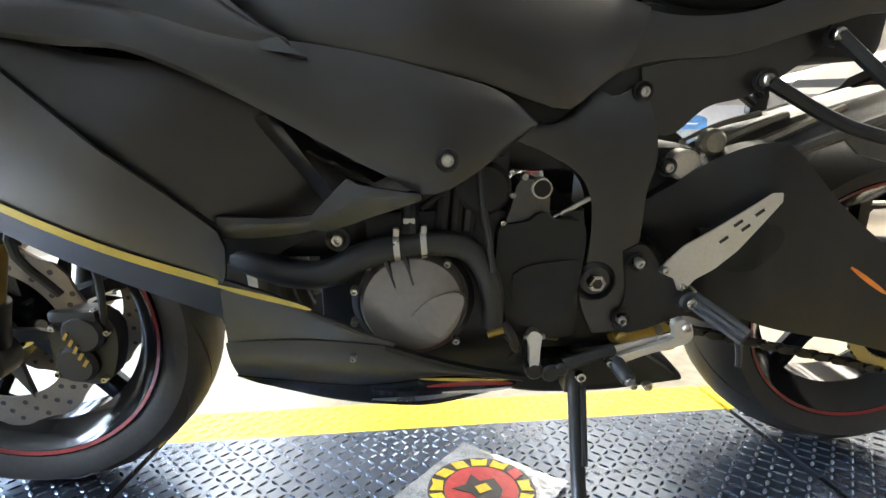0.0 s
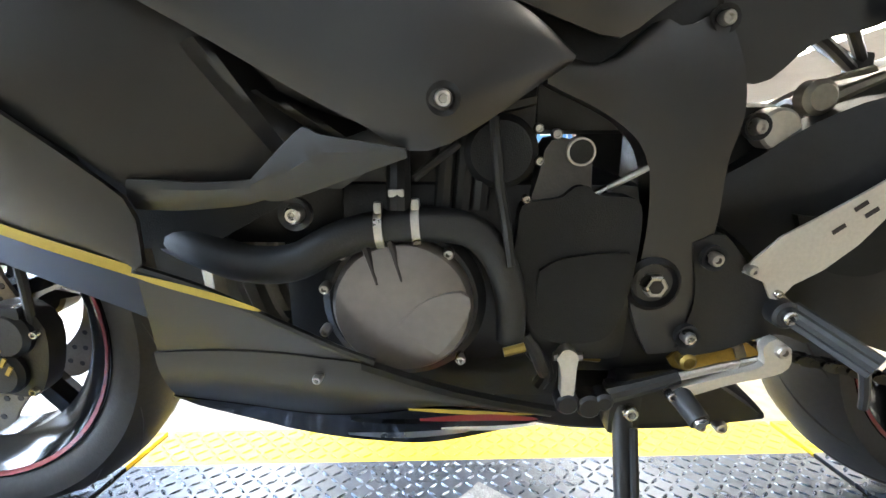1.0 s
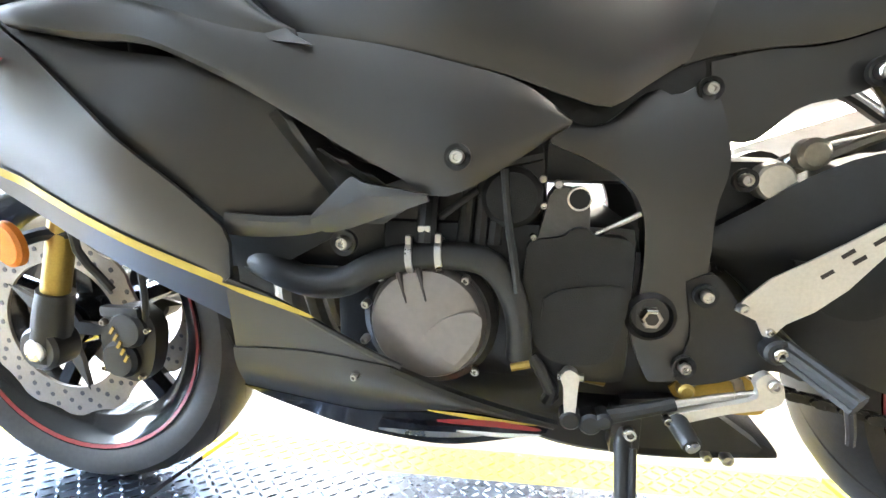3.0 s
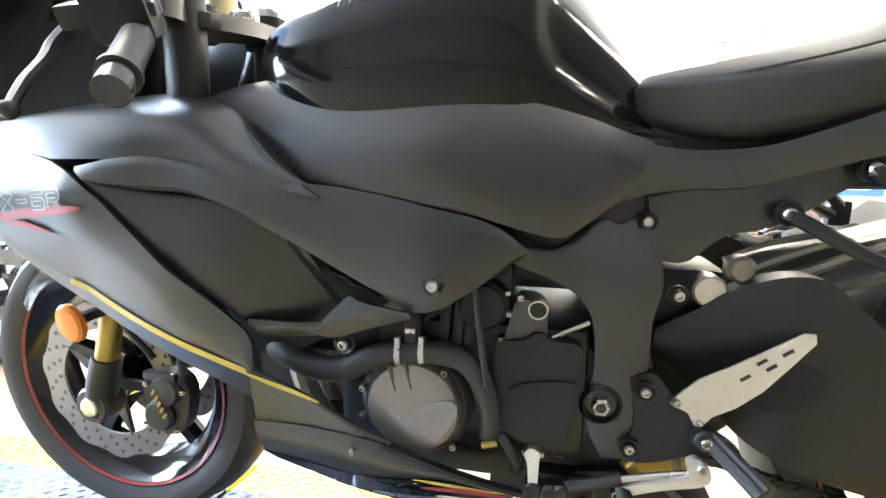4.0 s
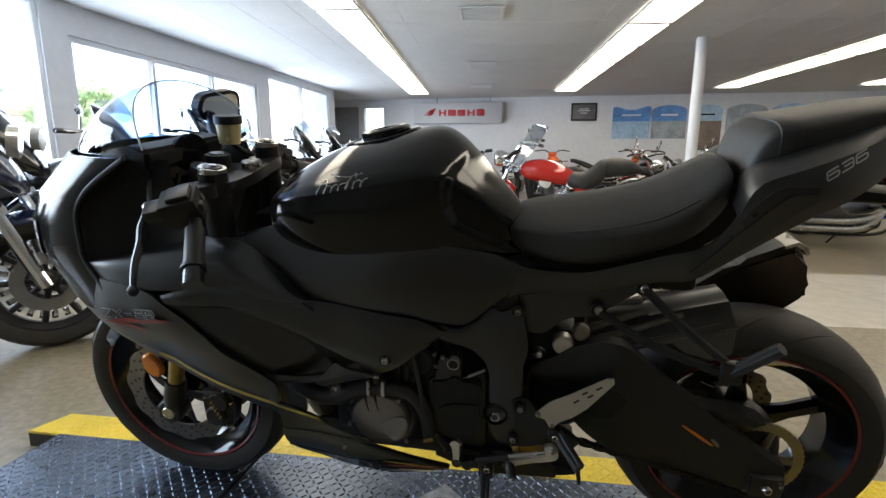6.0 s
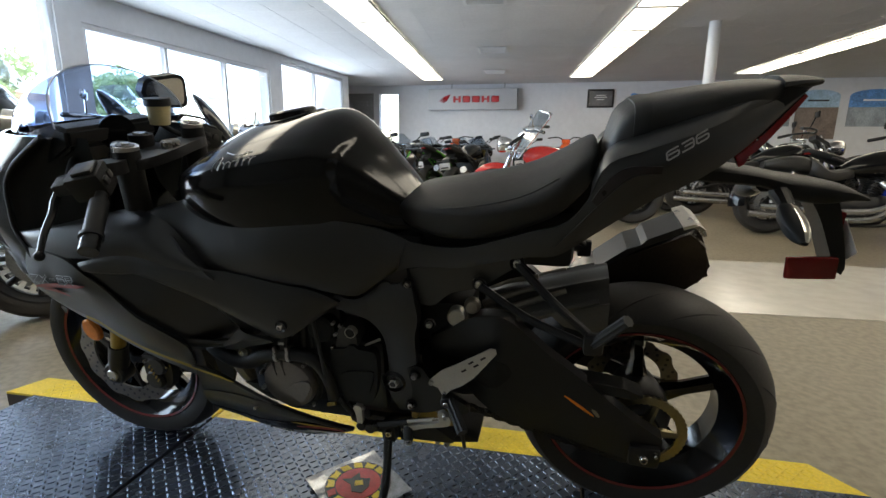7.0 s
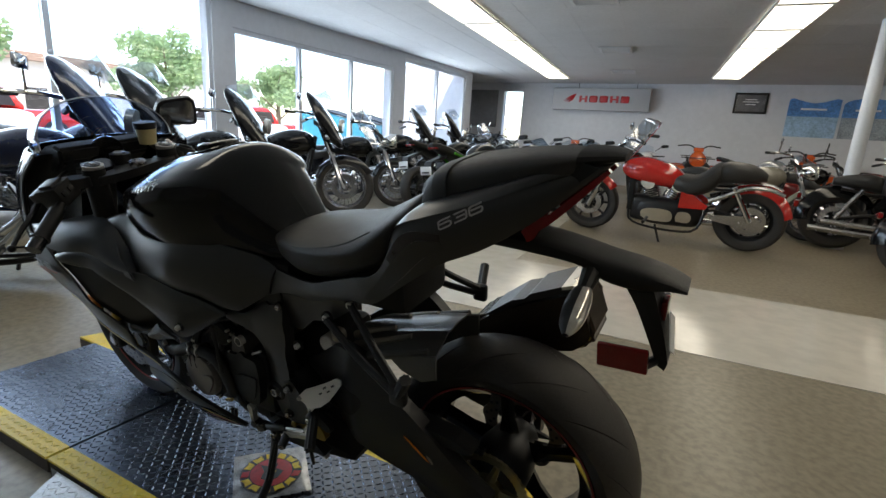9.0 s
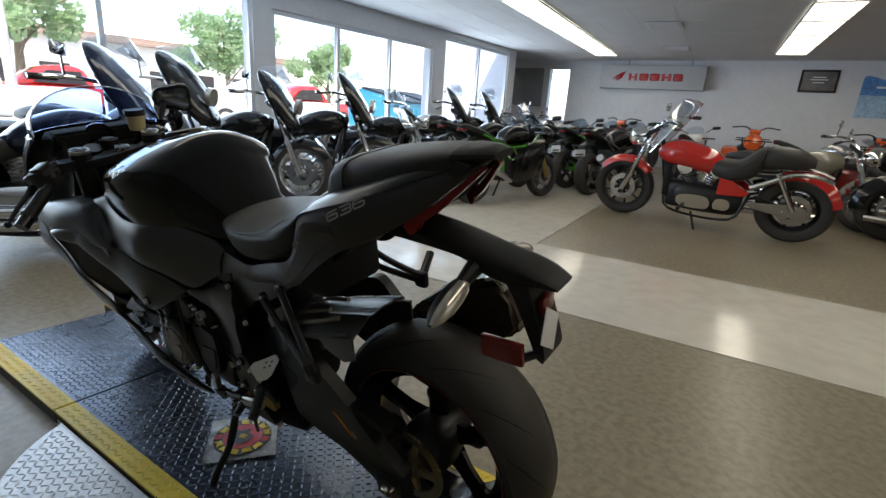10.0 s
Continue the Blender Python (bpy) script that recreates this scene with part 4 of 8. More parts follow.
# clip-on bars
for s in (-1, 1):
    root, tip = ((CX - 0.008, CYY - 0.145, 0.893), (-0.205, -0.368, 0.776)) if s < 0 else ((CX - 0.01, CYY + 0.10, 0.905), (-0.250, 0.235, 0.842))
    f = lambda t: tuple(np.array(root) + (np.array(tip) - np.array(root)) * t)
    bm = bmesh.new()
    tube(bm, [root, tip], 0.011, 12, 3)
    bar = part("clip_on_bar", bm, DARKMETAL, bike)
    bm = bmesh.new()
    tube(bm, [(root[0], root[1], root[2] - 0.016), (root[0], root[1], root[2] + 0.010)], 0.034, 18, 1)
    part("bar_clamp", bm, DARKMETAL, bar)
    bm = bmesh.new()
    tube(bm, [f(0.46), f(0.86)], 0.0168, 16, 12)
    grip = part("grip", bm, HOSE, bar, "ribbed black rubber grip")
    bm = bmesh.new()
    tube(bm, [f(0.845), f(0.875)], 0.0205, 16, 1)
    part("grip_flange", bm, HOSE, grip)
    bm = bmesh.new()
    tube(bm, [f(0.875), f(1.02)], 0.0165, 16, 2)
    part("bar_end", bm, mat("satin_bar_end" + str(s), (0.05, 0.05, 0.052), 0.2, 0.6, 0.1, 30), bar, "satin bar-end weight")
    q = np.array(f(0.30)) + np.array((-0.02, 0, 0.018))
    R = Matrix.Translation(q) @ Matrix.Rotation(radians(-s * 24), 4, "X") @ Matrix.Rotation(radians(-s * 25), 4, "Z")
    bm = bmesh.new()
    box(bm, (-0.036, -0.030, -0.030), (0.030, 0.030, 0.024), 0.009, R)
    house = part("switch_housing", bm, PLASTIC, bar, "black handlebar switch housing")
    bm = bmesh.new()
    box(bm, (-0.018, -0.022, 0.022), (0.022, 0.018, 0.032), 0.005, R)
    part("switch_block", bm, DARKMETAL, house)
    for dx, dy in ((0.022, 0.010), (0.024, -0.014)):
        bm = bmesh.new()
        box(bm, (dx, dy - 0.008, -0.008), (dx + 0.012, dy + 0.008, 0.008), 0.004, R)
        part("switch", bm, DARKMETAL, house)
    off = np.array(tip) - np.array((-0.205, -0.368, 0.776)) * np.array((1, -s, 1))
    L = lambda x, y, z: tuple(np.array((x, y * -s, z)) + off)
    bm = bmesh.new()
    box(bm, (-0.066, -0.020, -0.012), (-0.030, 0.022, 0.014), 0.006, R)
    part("lever_perch", bm, DARKMETAL, bar)
    bm = bmesh.new()
    tube(bm, [L(-0.362, -0.258, 0.864), L(-0.360, -0.285, 0.838), L(-0.350, -0.305, 0.818), L(-0.338, -0.340, 0.790), L(-0.317, -0.376, 0.759)], (0.0085, 0.0055), 8, 16)
    lever = part("lever", bm, DARKMETAL, bar, "satin black control lever with ball end")
    bm = bmesh.new()
    bmesh.ops.create_uvsphere(bm, u_segments=12, v_segments=8, radius=0.0095, matrix=Matrix.Translation(L(-0.317, -0.376, 0.759)))
    part("ball_end", bm, DARKMETAL, lever)
    bm = bmesh.new()
    bmesh.ops.create_uvsphere(bm, u_segments=12, v_segments=8, radius=0.011, matrix=Matrix.Translation(L(-0.366, -0.252, 0.868)))
    part("cable_adjuster", bm, STEEL, lever)
    bm = bmesh.new()
    tube(bm, [L(-0.37, -0.245, 0.870), L(-0.43, -0.16, 0.90), (-0.46, CYY, 0.86)], 0.0045, 8)
    part("cable", bm, HOSE, bar)
# front brake reservoir on the right bar
bm = bmesh.new()
tube(bm, [(-0.380, 0.040, 0.945), (-0.376, 0.041, 0.990)], (0.023, 0.028), 20, 3)
resv = part("brake_reservoir", bm, FLUID, bike, "amber plastic brake fluid reservoir")
bm = bmesh.new()
tube(bm, [(-0.376, 0.041, 0.990), (-0.375, 0.041, 1.008)], 0.031, 20, 1)
part("cap", bm, PLASTIC, resv, "black screw cap")
bm = bmesh.new()
tube(bm, [(-0.380, 0.040, 0.948), (-0.36, 0.055, 0.925), (-0.34, 0.08, 0.905)], 0.007, 8)
part("reservoir_bracket", bm, DARKMETAL, resv)
# right mirror
bm = bmesh.new()
tube(bm, [(-0.50, 0.165, 0.935), (-0.53, 0.19, 0.965), (-0.545, 0.215, 1.00)], (0.016, 0.011), 8)
mir = part("mirror", bm, PLASTIC, bike, "black rear-view mirror on stalk")
m = Matrix.Translation((-0.553, 0.248, 1.012)) @ Matrix.Rotation(radians(-22), 4, "Z") @ Matrix.Rotation(radians(10), 4, "Y")
bm = bmesh.new()
plate(bm, [(-0.062, 0.006), (-0.045, 0.038), (0.0, 0.046), (0.060, 0.044), (0.066, -0.012), (0.056, -0.046), (0.0, -0.040), (-0.048, -0.022)], -0.016, 0.016, 40)
bmesh.ops.bevel(bm, geom=[e for e in bm.edges if e.calc_face_angle(0) > 1], offset=0.007, segments=2, affect="EDGES")
bmesh.ops.transform(bm, matrix=m @ Matrix.Rotation(radians(90), 4, "Z"), verts=bm.verts)
part("mirror_shell", bm, PLASTIC, mir)
bm = bmesh.new()
plate(bm, [(-0.050, 0.004), (-0.038, 0.030), (0.0, 0.037), (0.052, 0.036), (0.057, -0.010), (0.048, -0.037), (0.0, -0.032), (-0.040, -0.018)], -0.0185, -0.0155, 36)
bmesh.ops.transform(bm, matrix=m @ Matrix.Rotation(radians(90), 4, "Z"), verts=bm.verts)
part("mirror_glass", bm, CHROME, mir)
from mathutils.bvhtree import BVHTree

# -- fairing panels
both("side_fairing", patch([(-0.67, 0.70), (-0.60, 0.715), (-0.50, 0.722), (-0.40, 0.712), (-0.345, 0.680), (-0.30, 0.632), (-0.245, 0.578), (-0.195, 0.524), (-0.172, 0.492), (-0.178, 0.445)],
                           [(-0.655, 0.668), (-0.60, 0.645), (-0.545, 0.622), (-0.50, 0.598), (-0.45, 0.568), (-0.39, 0.532), (-0.33, 0.502), (-0.27, 0.475), (-0.22, 0.453), (-0.185, 0.438)], SIDE, 34, 8, 0.005, 0.004),
     SATIN, "satin charcoal front side fairing with model lettering")
LOWLIP = lambda x, z: SIDE(x, z) - 0.32 * max(0.0, np.interp(x, [-0.655, -0.60, -0.545, -0.50, -0.45, -0.39, -0.33, -0.27, -0.22, -0.185], [0.668, 0.645, 0.622, 0.598, 0.568, 0.532, 0.502, 0.475, 0.453, 0.438]) - z)
both("fairing_lip", patch([(-0.655, 0.668), (-0.60, 0.645), (-0.545, 0.622), (-0.50, 0.598), (-0.45, 0.568), (-0.39, 0.532), (-0.33, 0.502), (-0.27, 0.475), (-0.22, 0.453), (-0.185, 0.438)],
                          [(-0.642, 0.652), (-0.590, 0.624), (-0.535, 0.592), (-0.495, 0.564), (-0.450, 0.527), (-0.392, 0.487), (-0.33, 0.452), (-0.27, 0.419), (-0.220, 0.390), (-0.180, 0.362)], LOWLIP, 30, 4, 0.005),
     SATIN, "inward-turned lower lip of the fairing")
both("fairing_inner", patch([(-0.635, 0.700), (-0.50, 0.708), (-0.38, 0.695), (-0.30, 0.640), (-0.235, 0.570)], [(-0.625, 0.665), (-0.53, 0.605), (-0.42, 0.545), (-0.30, 0.490), (-0.22, 0.455)], lambda x, z: SIDE(x, z) - 0.045, 16, 4, 0.003), PLASTIC, "black inner fairing panel")


def stripe_on(name, pts, width, field, off, material, label="", n=30, sides=True, taper=True):
    bm = bmesh.new()
    P = spline(pts, n)
    rows = []
    for i, p in enumerate(P):
        d = P[min(i + 1, n)] - P[max(i - 1, 0)]
        d = d / np.linalg.norm(d)
        w = width * (math.sin(math.pi * min(1, max(0.04, i / n))) ** 0.4 if taper else 1)
        q = [p + np.array([-d[1], d[0]]) * w / 2, p - np.array([-d[1], d[0]]) * w / 2]
        rows.append([bm.verts.new((a[0], -(field(*a) + off), a[1])) for a in q])
    for A, B in zip(rows, rows[1:]):
        bm.faces.new((A[0], A[1], B[1], B[0]))
    if sides:
        return both(name, bm, material, label)
    return part(name, bm, material, bike, label)


stripe_on("pinstripe", [(-0.425, 0.553), (-0.33, 0.506), (-0.27, 0.477), (-0.186, 0.440)], 0.0105, SIDE, 0.0035, GOLDLINE, "gold pinstripe", taper=False)
stripe_on("pinstripe", [(-0.188, 0.437), (-0.162, 0.427), (-0.125, 0.414), (-0.090, 0.401)], 0.0075, SIDE, 0.0035, GOLDLINE, "gold pinstripe")
stripe_on("red_slash", [(-0.505, 0.636), (-0.43, 0.647), (-0.343, 0.656)], 0.012, SIDE, 0.0080, RED, "red slash decal")
stripe_on("red_slash", [(-0.485, 0.632), (-0.445, 0.630), (-0.410, 0.620)], 0.009, SIDE, 0.0072, RED, "red slash decal")
# lettering laid on the panels


SILVERLET = mat("silver_lettering", (0.45, 0.45, 0.46), 0.4, 0.2, 0.05, 20)
LETTER_BLACK = mat("dark_letter_fill", (0.012, 0.012, 0.013), 0.3, 0, 0.05, 20)
GLYPHS = {"6": [[(1, 1), (0.12, 1), (0, 0.86), (0, 0.14), (0.12, 0), (0.88, 0), (1, 0.14), (1, 0.44), (0.88, 0.56), (0.1, 0.56)]],
          "3": [[(0, 1), (0.9, 1), (1, 0.86), (1, 0.14), (0.9, 0), (0, 0)], [(0.2, 0.52), (0.9, 0.52)]],
          "Z": [[(0, 1), (1, 1), (0, 0), (1, 0)]], "X": [[(0, 1), (1, 0)], [(0, 0), (0.44, 0.44)], [(0.56, 0.56), (1, 1)]], "-": [[(0.1, 0.5), (0.9, 0.5)]],
          "R": [[(0, 0), (0, 1), (0.88, 1), (1, 0.86), (1, 0.60), (0.88, 0.46), (0.2, 0.46)], [(0.5, 0.36), (1, 0)]]}


def block_letters(name, text, left, right, height, slant, stroke, field, off, material, parent=None):
    """Wide squared letters of even strokes along a baseline from left to right, (x, z) on the body's flank."""
    base = np.array(right) - np.array(left)
    step = np.linalg.norm(base) / len(text)
    ex = base / np.linalg.norm(base)
    ez = np.array((-ex[1], ex[0]))
    for i, ch in enumerate(text):
        bm = bmesh.new()
        for line in GLYPHS[ch]:
            P = [np.array(left) + ex * (step * (i + 0.10 + 0.80 * u) + slant * v * height) + ez * v * height for u, v in line]
            rows = []
            for k, p in enumerate(P):
                d0, d1 = P[k] - P[max(k - 1, 0)], P[min(k + 1, len(P) - 1)] - P[k]
                d0, d1 = (d0 if k else d1), (d1 if k < len(P) - 1 else d0)
                n0, n1 = [np.array((-d[1], d[0])) / np.linalg.norm(d) for d in (d0, d1)]
                nn = n0 + n1
                nn = nn / max(0.35, float(nn @ nn) / 2)
                rows.append([p + nn * stroke / 2, p - nn * stroke / 2])
            vs = [[bm.verts.new((q[0], -(field(*q) + off), q[1])) for q in r] for r in rows]
            for A, B in zip(vs, vs[1:]):
                bm.faces.new((A[0], A[1], B[1], B[0]))
        part(name, bm, material, parent or bike)


block_letters("model_letter", "ZX-6R", (-0.510, 0.645), (-0.370, 0.657), 0.0185, 0.25, 0.0058, SIDE, 0.0085, SILVERLET)
block_letters("model_letter_fill", "ZX-6R", (-0.510, 0.645), (-0.370, 0.657), 0.0185, 0.25, 0.0034, SIDE, 0.0095, LETTER_BLACK)

INNER = lambda x, z: SIDE(x, z) - np.interp(x, [-0.30, -0.20, -0.13, -0.06], [0.014, 0.020, 0.040, 0.055]) - 0.008 * math.sin((x + z) * 18)
both("air_duct_panel", patch([(-0.37, 0.70), (-0.28, 0.672), (-0.20, 0.660), (-0.12, 0.620), (-0.05, 0.578), (0.03, 0.535)], [(-0.345, 0.672), (-0.27, 0.595), (-0.20, 0.525), (-0.17, 0.495), (-0.12, 0.495), (-0.03, 0.495)], INNER, 26, 10, 0.005),
     SATIN, "recessed dark air duct behind the fairing edge")
bm = bmesh.new()
plate(bm, [(-0.44, 0.72), (-0.40, 0.58), (-0.24, 0.44), (-0.16, 0.44), (-0.05, 0.50), (0.02, 0.55), (-0.10, 0.66), (-0.24, 0.72)], -0.172, -0.166)
both("duct_backing", bm, PLASTIC)
for x0, z0, x1, z1 in ((-0.118, 0.612, -0.052, 0.522), (-0.078, 0.575, -0.022, 0.545)):
    F2 = lambda x, z: SIDE(x, z) - 0.030 - 0.7 * abs((x - x0) - (x1 - x0) * (z - z0) / (z1 - z0))
    both("duct_vane", patch([(x0 - 0.022, z0), (x0 + 0.004, z0 + 0.004), (x0 + 0.022, z0 - 0.006)], [(x1 - 0.026, z1), (x1, z1 - 0.004), (x1 + 0.024, z1 + 0.004)], F2, 8, 10, 0.004), SATIN)
both("middle_fairing", patch([(-0.36, 0.703), (-0.30, 0.715), (-0.241, 0.712), (-0.159, 0.692), (-0.067, 0.682), (0.0, 0.671), (0.05, 0.659), (0.12, 0.640), (0.170, 0.607)],
                             [(-0.345, 0.685), (-0.285, 0.676), (-0.227, 0.672), (-0.163, 0.645), (-0.112, 0.617), (-0.05, 0.580), (-0.002, 0.555), (0.055, 0.534), (0.166, 0.600)], SIDE, 34, 7, 0.006, 0.004, 0.004),
     SATIN, "satin charcoal middle fairing tapering to a point")
POD = lambda x, z: SIDE(x, z) + 0.010 - 0.45 * abs(z - np.interp(x, [-0.08, -0.02, 0.035], [0.510, 0.534, 0.535]))
both("duct_lip", patch([(-0.080, 0.514), (-0.055, 0.540), (-0.040, 0.552), (-0.028, 0.546), (0.035, 0.536)], [(-0.082, 0.500), (-0.067, 0.495), (-0.045, 0.500), (-0.020, 0.509), (0.036, 0.529)], POD, 20, 6, 0.006), SATIN, "faceted lower lip of the air duct")
both("duct_edge", patch([(-0.178, 0.513), (-0.150, 0.511), (-0.122, 0.509), (-0.095, 0.510), (-0.078, 0.512)], [(-0.180, 0.488), (-0.150, 0.486), (-0.122, 0.487), (-0.095, 0.490), (-0.078, 0.495)], lambda x, z: SIDE(x, z) - 0.010 - 0.5 * abs(z - 0.503), 14, 4, 0.006), SATIN, "dark rolled edge under the air duct")
# upper inner fairing beside the tank
UPI = lambda x, z: np.interp(z, [0.66, 0.72, 0.80], [0.245, 0.225, 0.175])
both("upper_side_panel", patch([(-0.40, 0.735), (-0.34, 0.750), (-0.27, 0.757), (-0.20, 0.754), (-0.165, 0.738), (-0.128, 0.708), (-0.085, 0.678)], [(-0.37, 0.702), (-0.32, 0.714), (-0.27, 0.716), (-0.21, 0.702), (-0.18, 0.690), (-0.14, 0.680), (-0.07, 0.670)], UPI, 22, 6, 0.006), SATIN)
# upper fairing closing the side between cockpit, tank and the lower panels
for sgn in (-1, 1):
    bm = bmesh.new()
    lowc = spline([(x, SIDE(x, z) - 0.004, z) for x, z in ((-0.655, 0.705), (-0.58, 0.717), (-0.50, 0.720), (-0.41, 0.712), (-0.33, 0.712), (-0.25, 0.710), (-0.165, 0.685), (-0.085, 0.672))], 30)
    topc = spline([(-0.56, 0.252, 0.748), (-0.50, 0.246, 0.758), (-0.43, 0.235, 0.770), (-0.36, 0.212, 0.785), (-0.29, 0.186, 0.795), (-0.215, 0.188, 0.778), (-0.155, 0.197, 0.730), (-0.095, 0.207, 0.680)], 30)
    gr = [[bm.verts.new((lambda p: (p[0], p[1] * sgn, p[2]))(lowc[i] + (topc[i] - lowc[i]) * j / 8 + np.array((0, 0.016, 0.010)) * 4 * (j / 8) * (1 - j / 8))) for j in range(9)] for i in range(31)]
    for i in range(30):
        for j in range(8):
            bm.faces.new((gr[i][j], gr[i + 1][j], gr[i + 1][j + 1], gr[i][j + 1]))
    part("upper_fairing", bm, SATIN, bike, "satin charcoal upper fairing beside the cockpit")
# frame cover along the tank
FC = lambda x, z: FRAME(x, z) + 0.006 * math.sin((z - 0.60) * 18)
both("frame_cover", patch([(-0.29, 0.775), (-0.22, 0.802), (-0.15, 0.814), (-0.115, 0.805), (-0.06, 0.790), (0.0, 0.784), (0.06, 0.788), (0.11, 0.788), (0.18, 0.777), (0.24, 0.761), (0.275, 0.748), (0.31, 0.735)],
                          [(-0.29, 0.752), (-0.205, 0.752), (-0.165, 0.735), (-0.125, 0.703), (-0.09, 0.675), (-0.035, 0.668), (0.03, 0.660), (0.104, 0.648), (0.154, 0.632), (0.205, 0.620), (0.235, 0.637), (0.26, 0.653), (0.285, 0.668)], FC, 34, 9, 0.006, 0.008, 0.003),
     SATIN, "satin charcoal cover along the frame spar")
both("subframe_cover", patch([(0.27, 0.750), (0.305, 0.734), (0.354, 0.726), (0.424, 0.730), (0.488, 0.751), (0.56, 0.779), (0.62, 0.800), (0.655, 0.845), (0.675, 0.900)],
                             [(0.28, 0.663), (0.31, 0.673), (0.355, 0.679), (0.42, 0.684), (0.48, 0.703), (0.55, 0.725), (0.61, 0.735), (0.67, 0.780), (0.72, 0.822)], FRAME, 30, 6, 0.006, 0.004),
     SATIN, "satin charcoal seat side cover")
both("tail_cowl", patch([(0.655, 0.845), (0.68, 0.905), (0.74, 0.930), (0.82, 0.955), (0.90, 0.985), (0.97, 1.010), (1.005, 1.022)],
                        [(0.665, 0.776), (0.715, 0.815), (0.765, 0.850), (0.83, 0.880), (0.895, 0.922), (0.945, 0.965), (0.998, 1.012)], FRAME, 26, 6, 0.006, 0.006),
     SATIN, "pointed black tail cowl with displacement number")
both("tail_light", patch([(0.885, 0.912), (0.915, 0.934), (0.95, 0.966), (0.992, 1.006)], [(0.892, 0.902), (0.925, 0.925), (0.962, 0.962), (0.997, 1.001)], lambda x, z: FRAME(x, z) + 0.002, 14, 3, 0.012), REDLENS, "red tail-light strip")
block_letters("number_numeral", "636", (0.768, 0.914), (0.834, 0.949), 0.0125, 0.3, 0.0028, FRAME, 0.0125, SILVERLET)
bm = bmesh.new()
plate(bm, [(0.54, 0.735), (0.62, 0.745), (0.72, 0.825), (0.86, 0.905), (0.985, 1.012), (0.96, 1.018), (0.82, 0.93), (0.66, 0.86), (0.55, 0.77)], -0.055, 0.055)
part("undertray", bm, PLASTIC, bike, "", False)
# tank
TANK = [(-0.212, 0.812, 0.860, 0.070), (-0.204, 0.800, 0.874, 0.112), (-0.185, 0.785, 0.889, 0.152), (-0.155, 0.770, 0.906, 0.180), (-0.10, 0.750, 0.934, 0.198), (-0.04, 0.738, 0.957, 0.205), (0.03, 0.735, 0.971, 0.204), (0.09, 0.735, 0.981, 0.192), (0.14, 0.732, 0.984, 0.172),
        (0.175, 0.728, 0.968, 0.152), (0.215, 0.722, 0.930, 0.134), (0.25, 0.720, 0.890, 0.118), (0.285, 0.715, 0.850, 0.100), (0.312, 0.715, 0.815, 0.085)]
TANK_TOP = spline([(0.0, 0.0), (0.20, 0.010), (0.42, 0.050), (0.70, 0.140), (0.915, 0.245)], 16)
TANK_SIDE = spline([(0.915, 0.245), (0.955, 0.300), (0.982, 0.40), (1.0, 0.54), (0.985, 0.72), (0.93, 0.88), (0.86, 1.0)], 26)
bm = bmesh.new()
rings = []
for x, z0, z1, w in spline(TANK, 120):
    half = [(u * w, z1 - v * (z1 - z0)) for u, v in TANK_TOP + TANK_SIDE[1:]]
    rings.append([bm.verts.new((x, y, z)) for y, z in half] + [bm.verts.new((x, -y, z)) for y, z in half[:0:-1]])
for A, B in zip(rings, rings[1:]):
    for k in range(len(A)):
        bm.faces.new((A[k], A[(k + 1) % len(A)], B[(k + 1) % len(A)], B[k]))
bm.faces.new(rings[0][::-1])
bm.faces.new(rings[-1])
KNEE = np.array([(0.172, 0.924), (0.160, 0.887), (0.163, 0.847), (0.178, 0.815), (0.214, 0.790), (0.271, 0.757), (0.32, 0.75), (0.32, 0.85), (0.245, 0.905), (0.20, 0.95)])


def inside(poly, p):
    """How far p lies inside a closed outline, below zero outside."""
    a, b = poly, np.roll(poly, -1, axis=0)
    d = b - a
    t = np.clip(((p - a) * d).sum(1) / (d * d).sum(1), 0, 1)
    dist = np.hypot(*(a + d * t[:, None] - p).T).min()
    cross = ((a[:, 1] > p[1]) != (b[:, 1] > p[1])) & (p[0] < d[:, 0] * (p[1] - a[:, 1]) / np.where(d[:, 1] == 0, 1e-9, d[:, 1]) + a[:, 0])
    return dist if cross.sum() % 2 else -dist


for v in bm.verts:  # the knee recesses
    if v.co.x > 0.14:
        k = max(0.0, min(1.0, inside(KNEE, np.array((v.co.x, v.co.z))) / 0.022))
        v.co.y -= math.copysign(min(0.011, abs(v.co.y)) * k * k * (3 - 2 * k), v.co.y)
TANKTREE = BVHTree.FromBMesh(bm)
tank = part("fuel_tank", bm, GLOSS, bike, "glossy black fuel tank with knee recesses", True, 50)


def tank_side(x, z):
    return abs(TANKTREE.ray_cast(Vector((x, -0.6, z)), Vector((0, 1, 0)))[0].y)


def tank_top(x, y):
    return TANKTREE.ray_cast(Vector((x, y, 1.3)), Vector((0, 0, -1)))[0].z


bm = bmesh.new()
ring = [(0.012 + 0.078 * math.cos(a), 0.066 * math.sin(a)) for a in np.linspace(0, 2 * math.pi, 33)]
tube(bm, [(x, y, tank_top(x, y)) for x, y in ring], 0.0036, 8, 64)
part("tank_top_ridge", bm, GLOSS, tank)
bm = bmesh.new()
zc = tank_top(0.02, 0)
lathe(bm, [(0.052, -0.012), (0.052, 0.010), (0.046, 0.014), (0.034, 0.014), (0.030, 0.009), (0.006, 0.010)], (0, 0, 0), 36)
bmesh.ops.transform(bm, matrix=Matrix.Translation((0.02, 0, zc)) @ Matrix.Rotation(radians(-9), 4, "Y") @ Matrix.Rotation(radians(90), 4, "X"), verts=bm.verts)
cap = part("filler_cap", bm, GLOSS, tank, "round black filler cap")
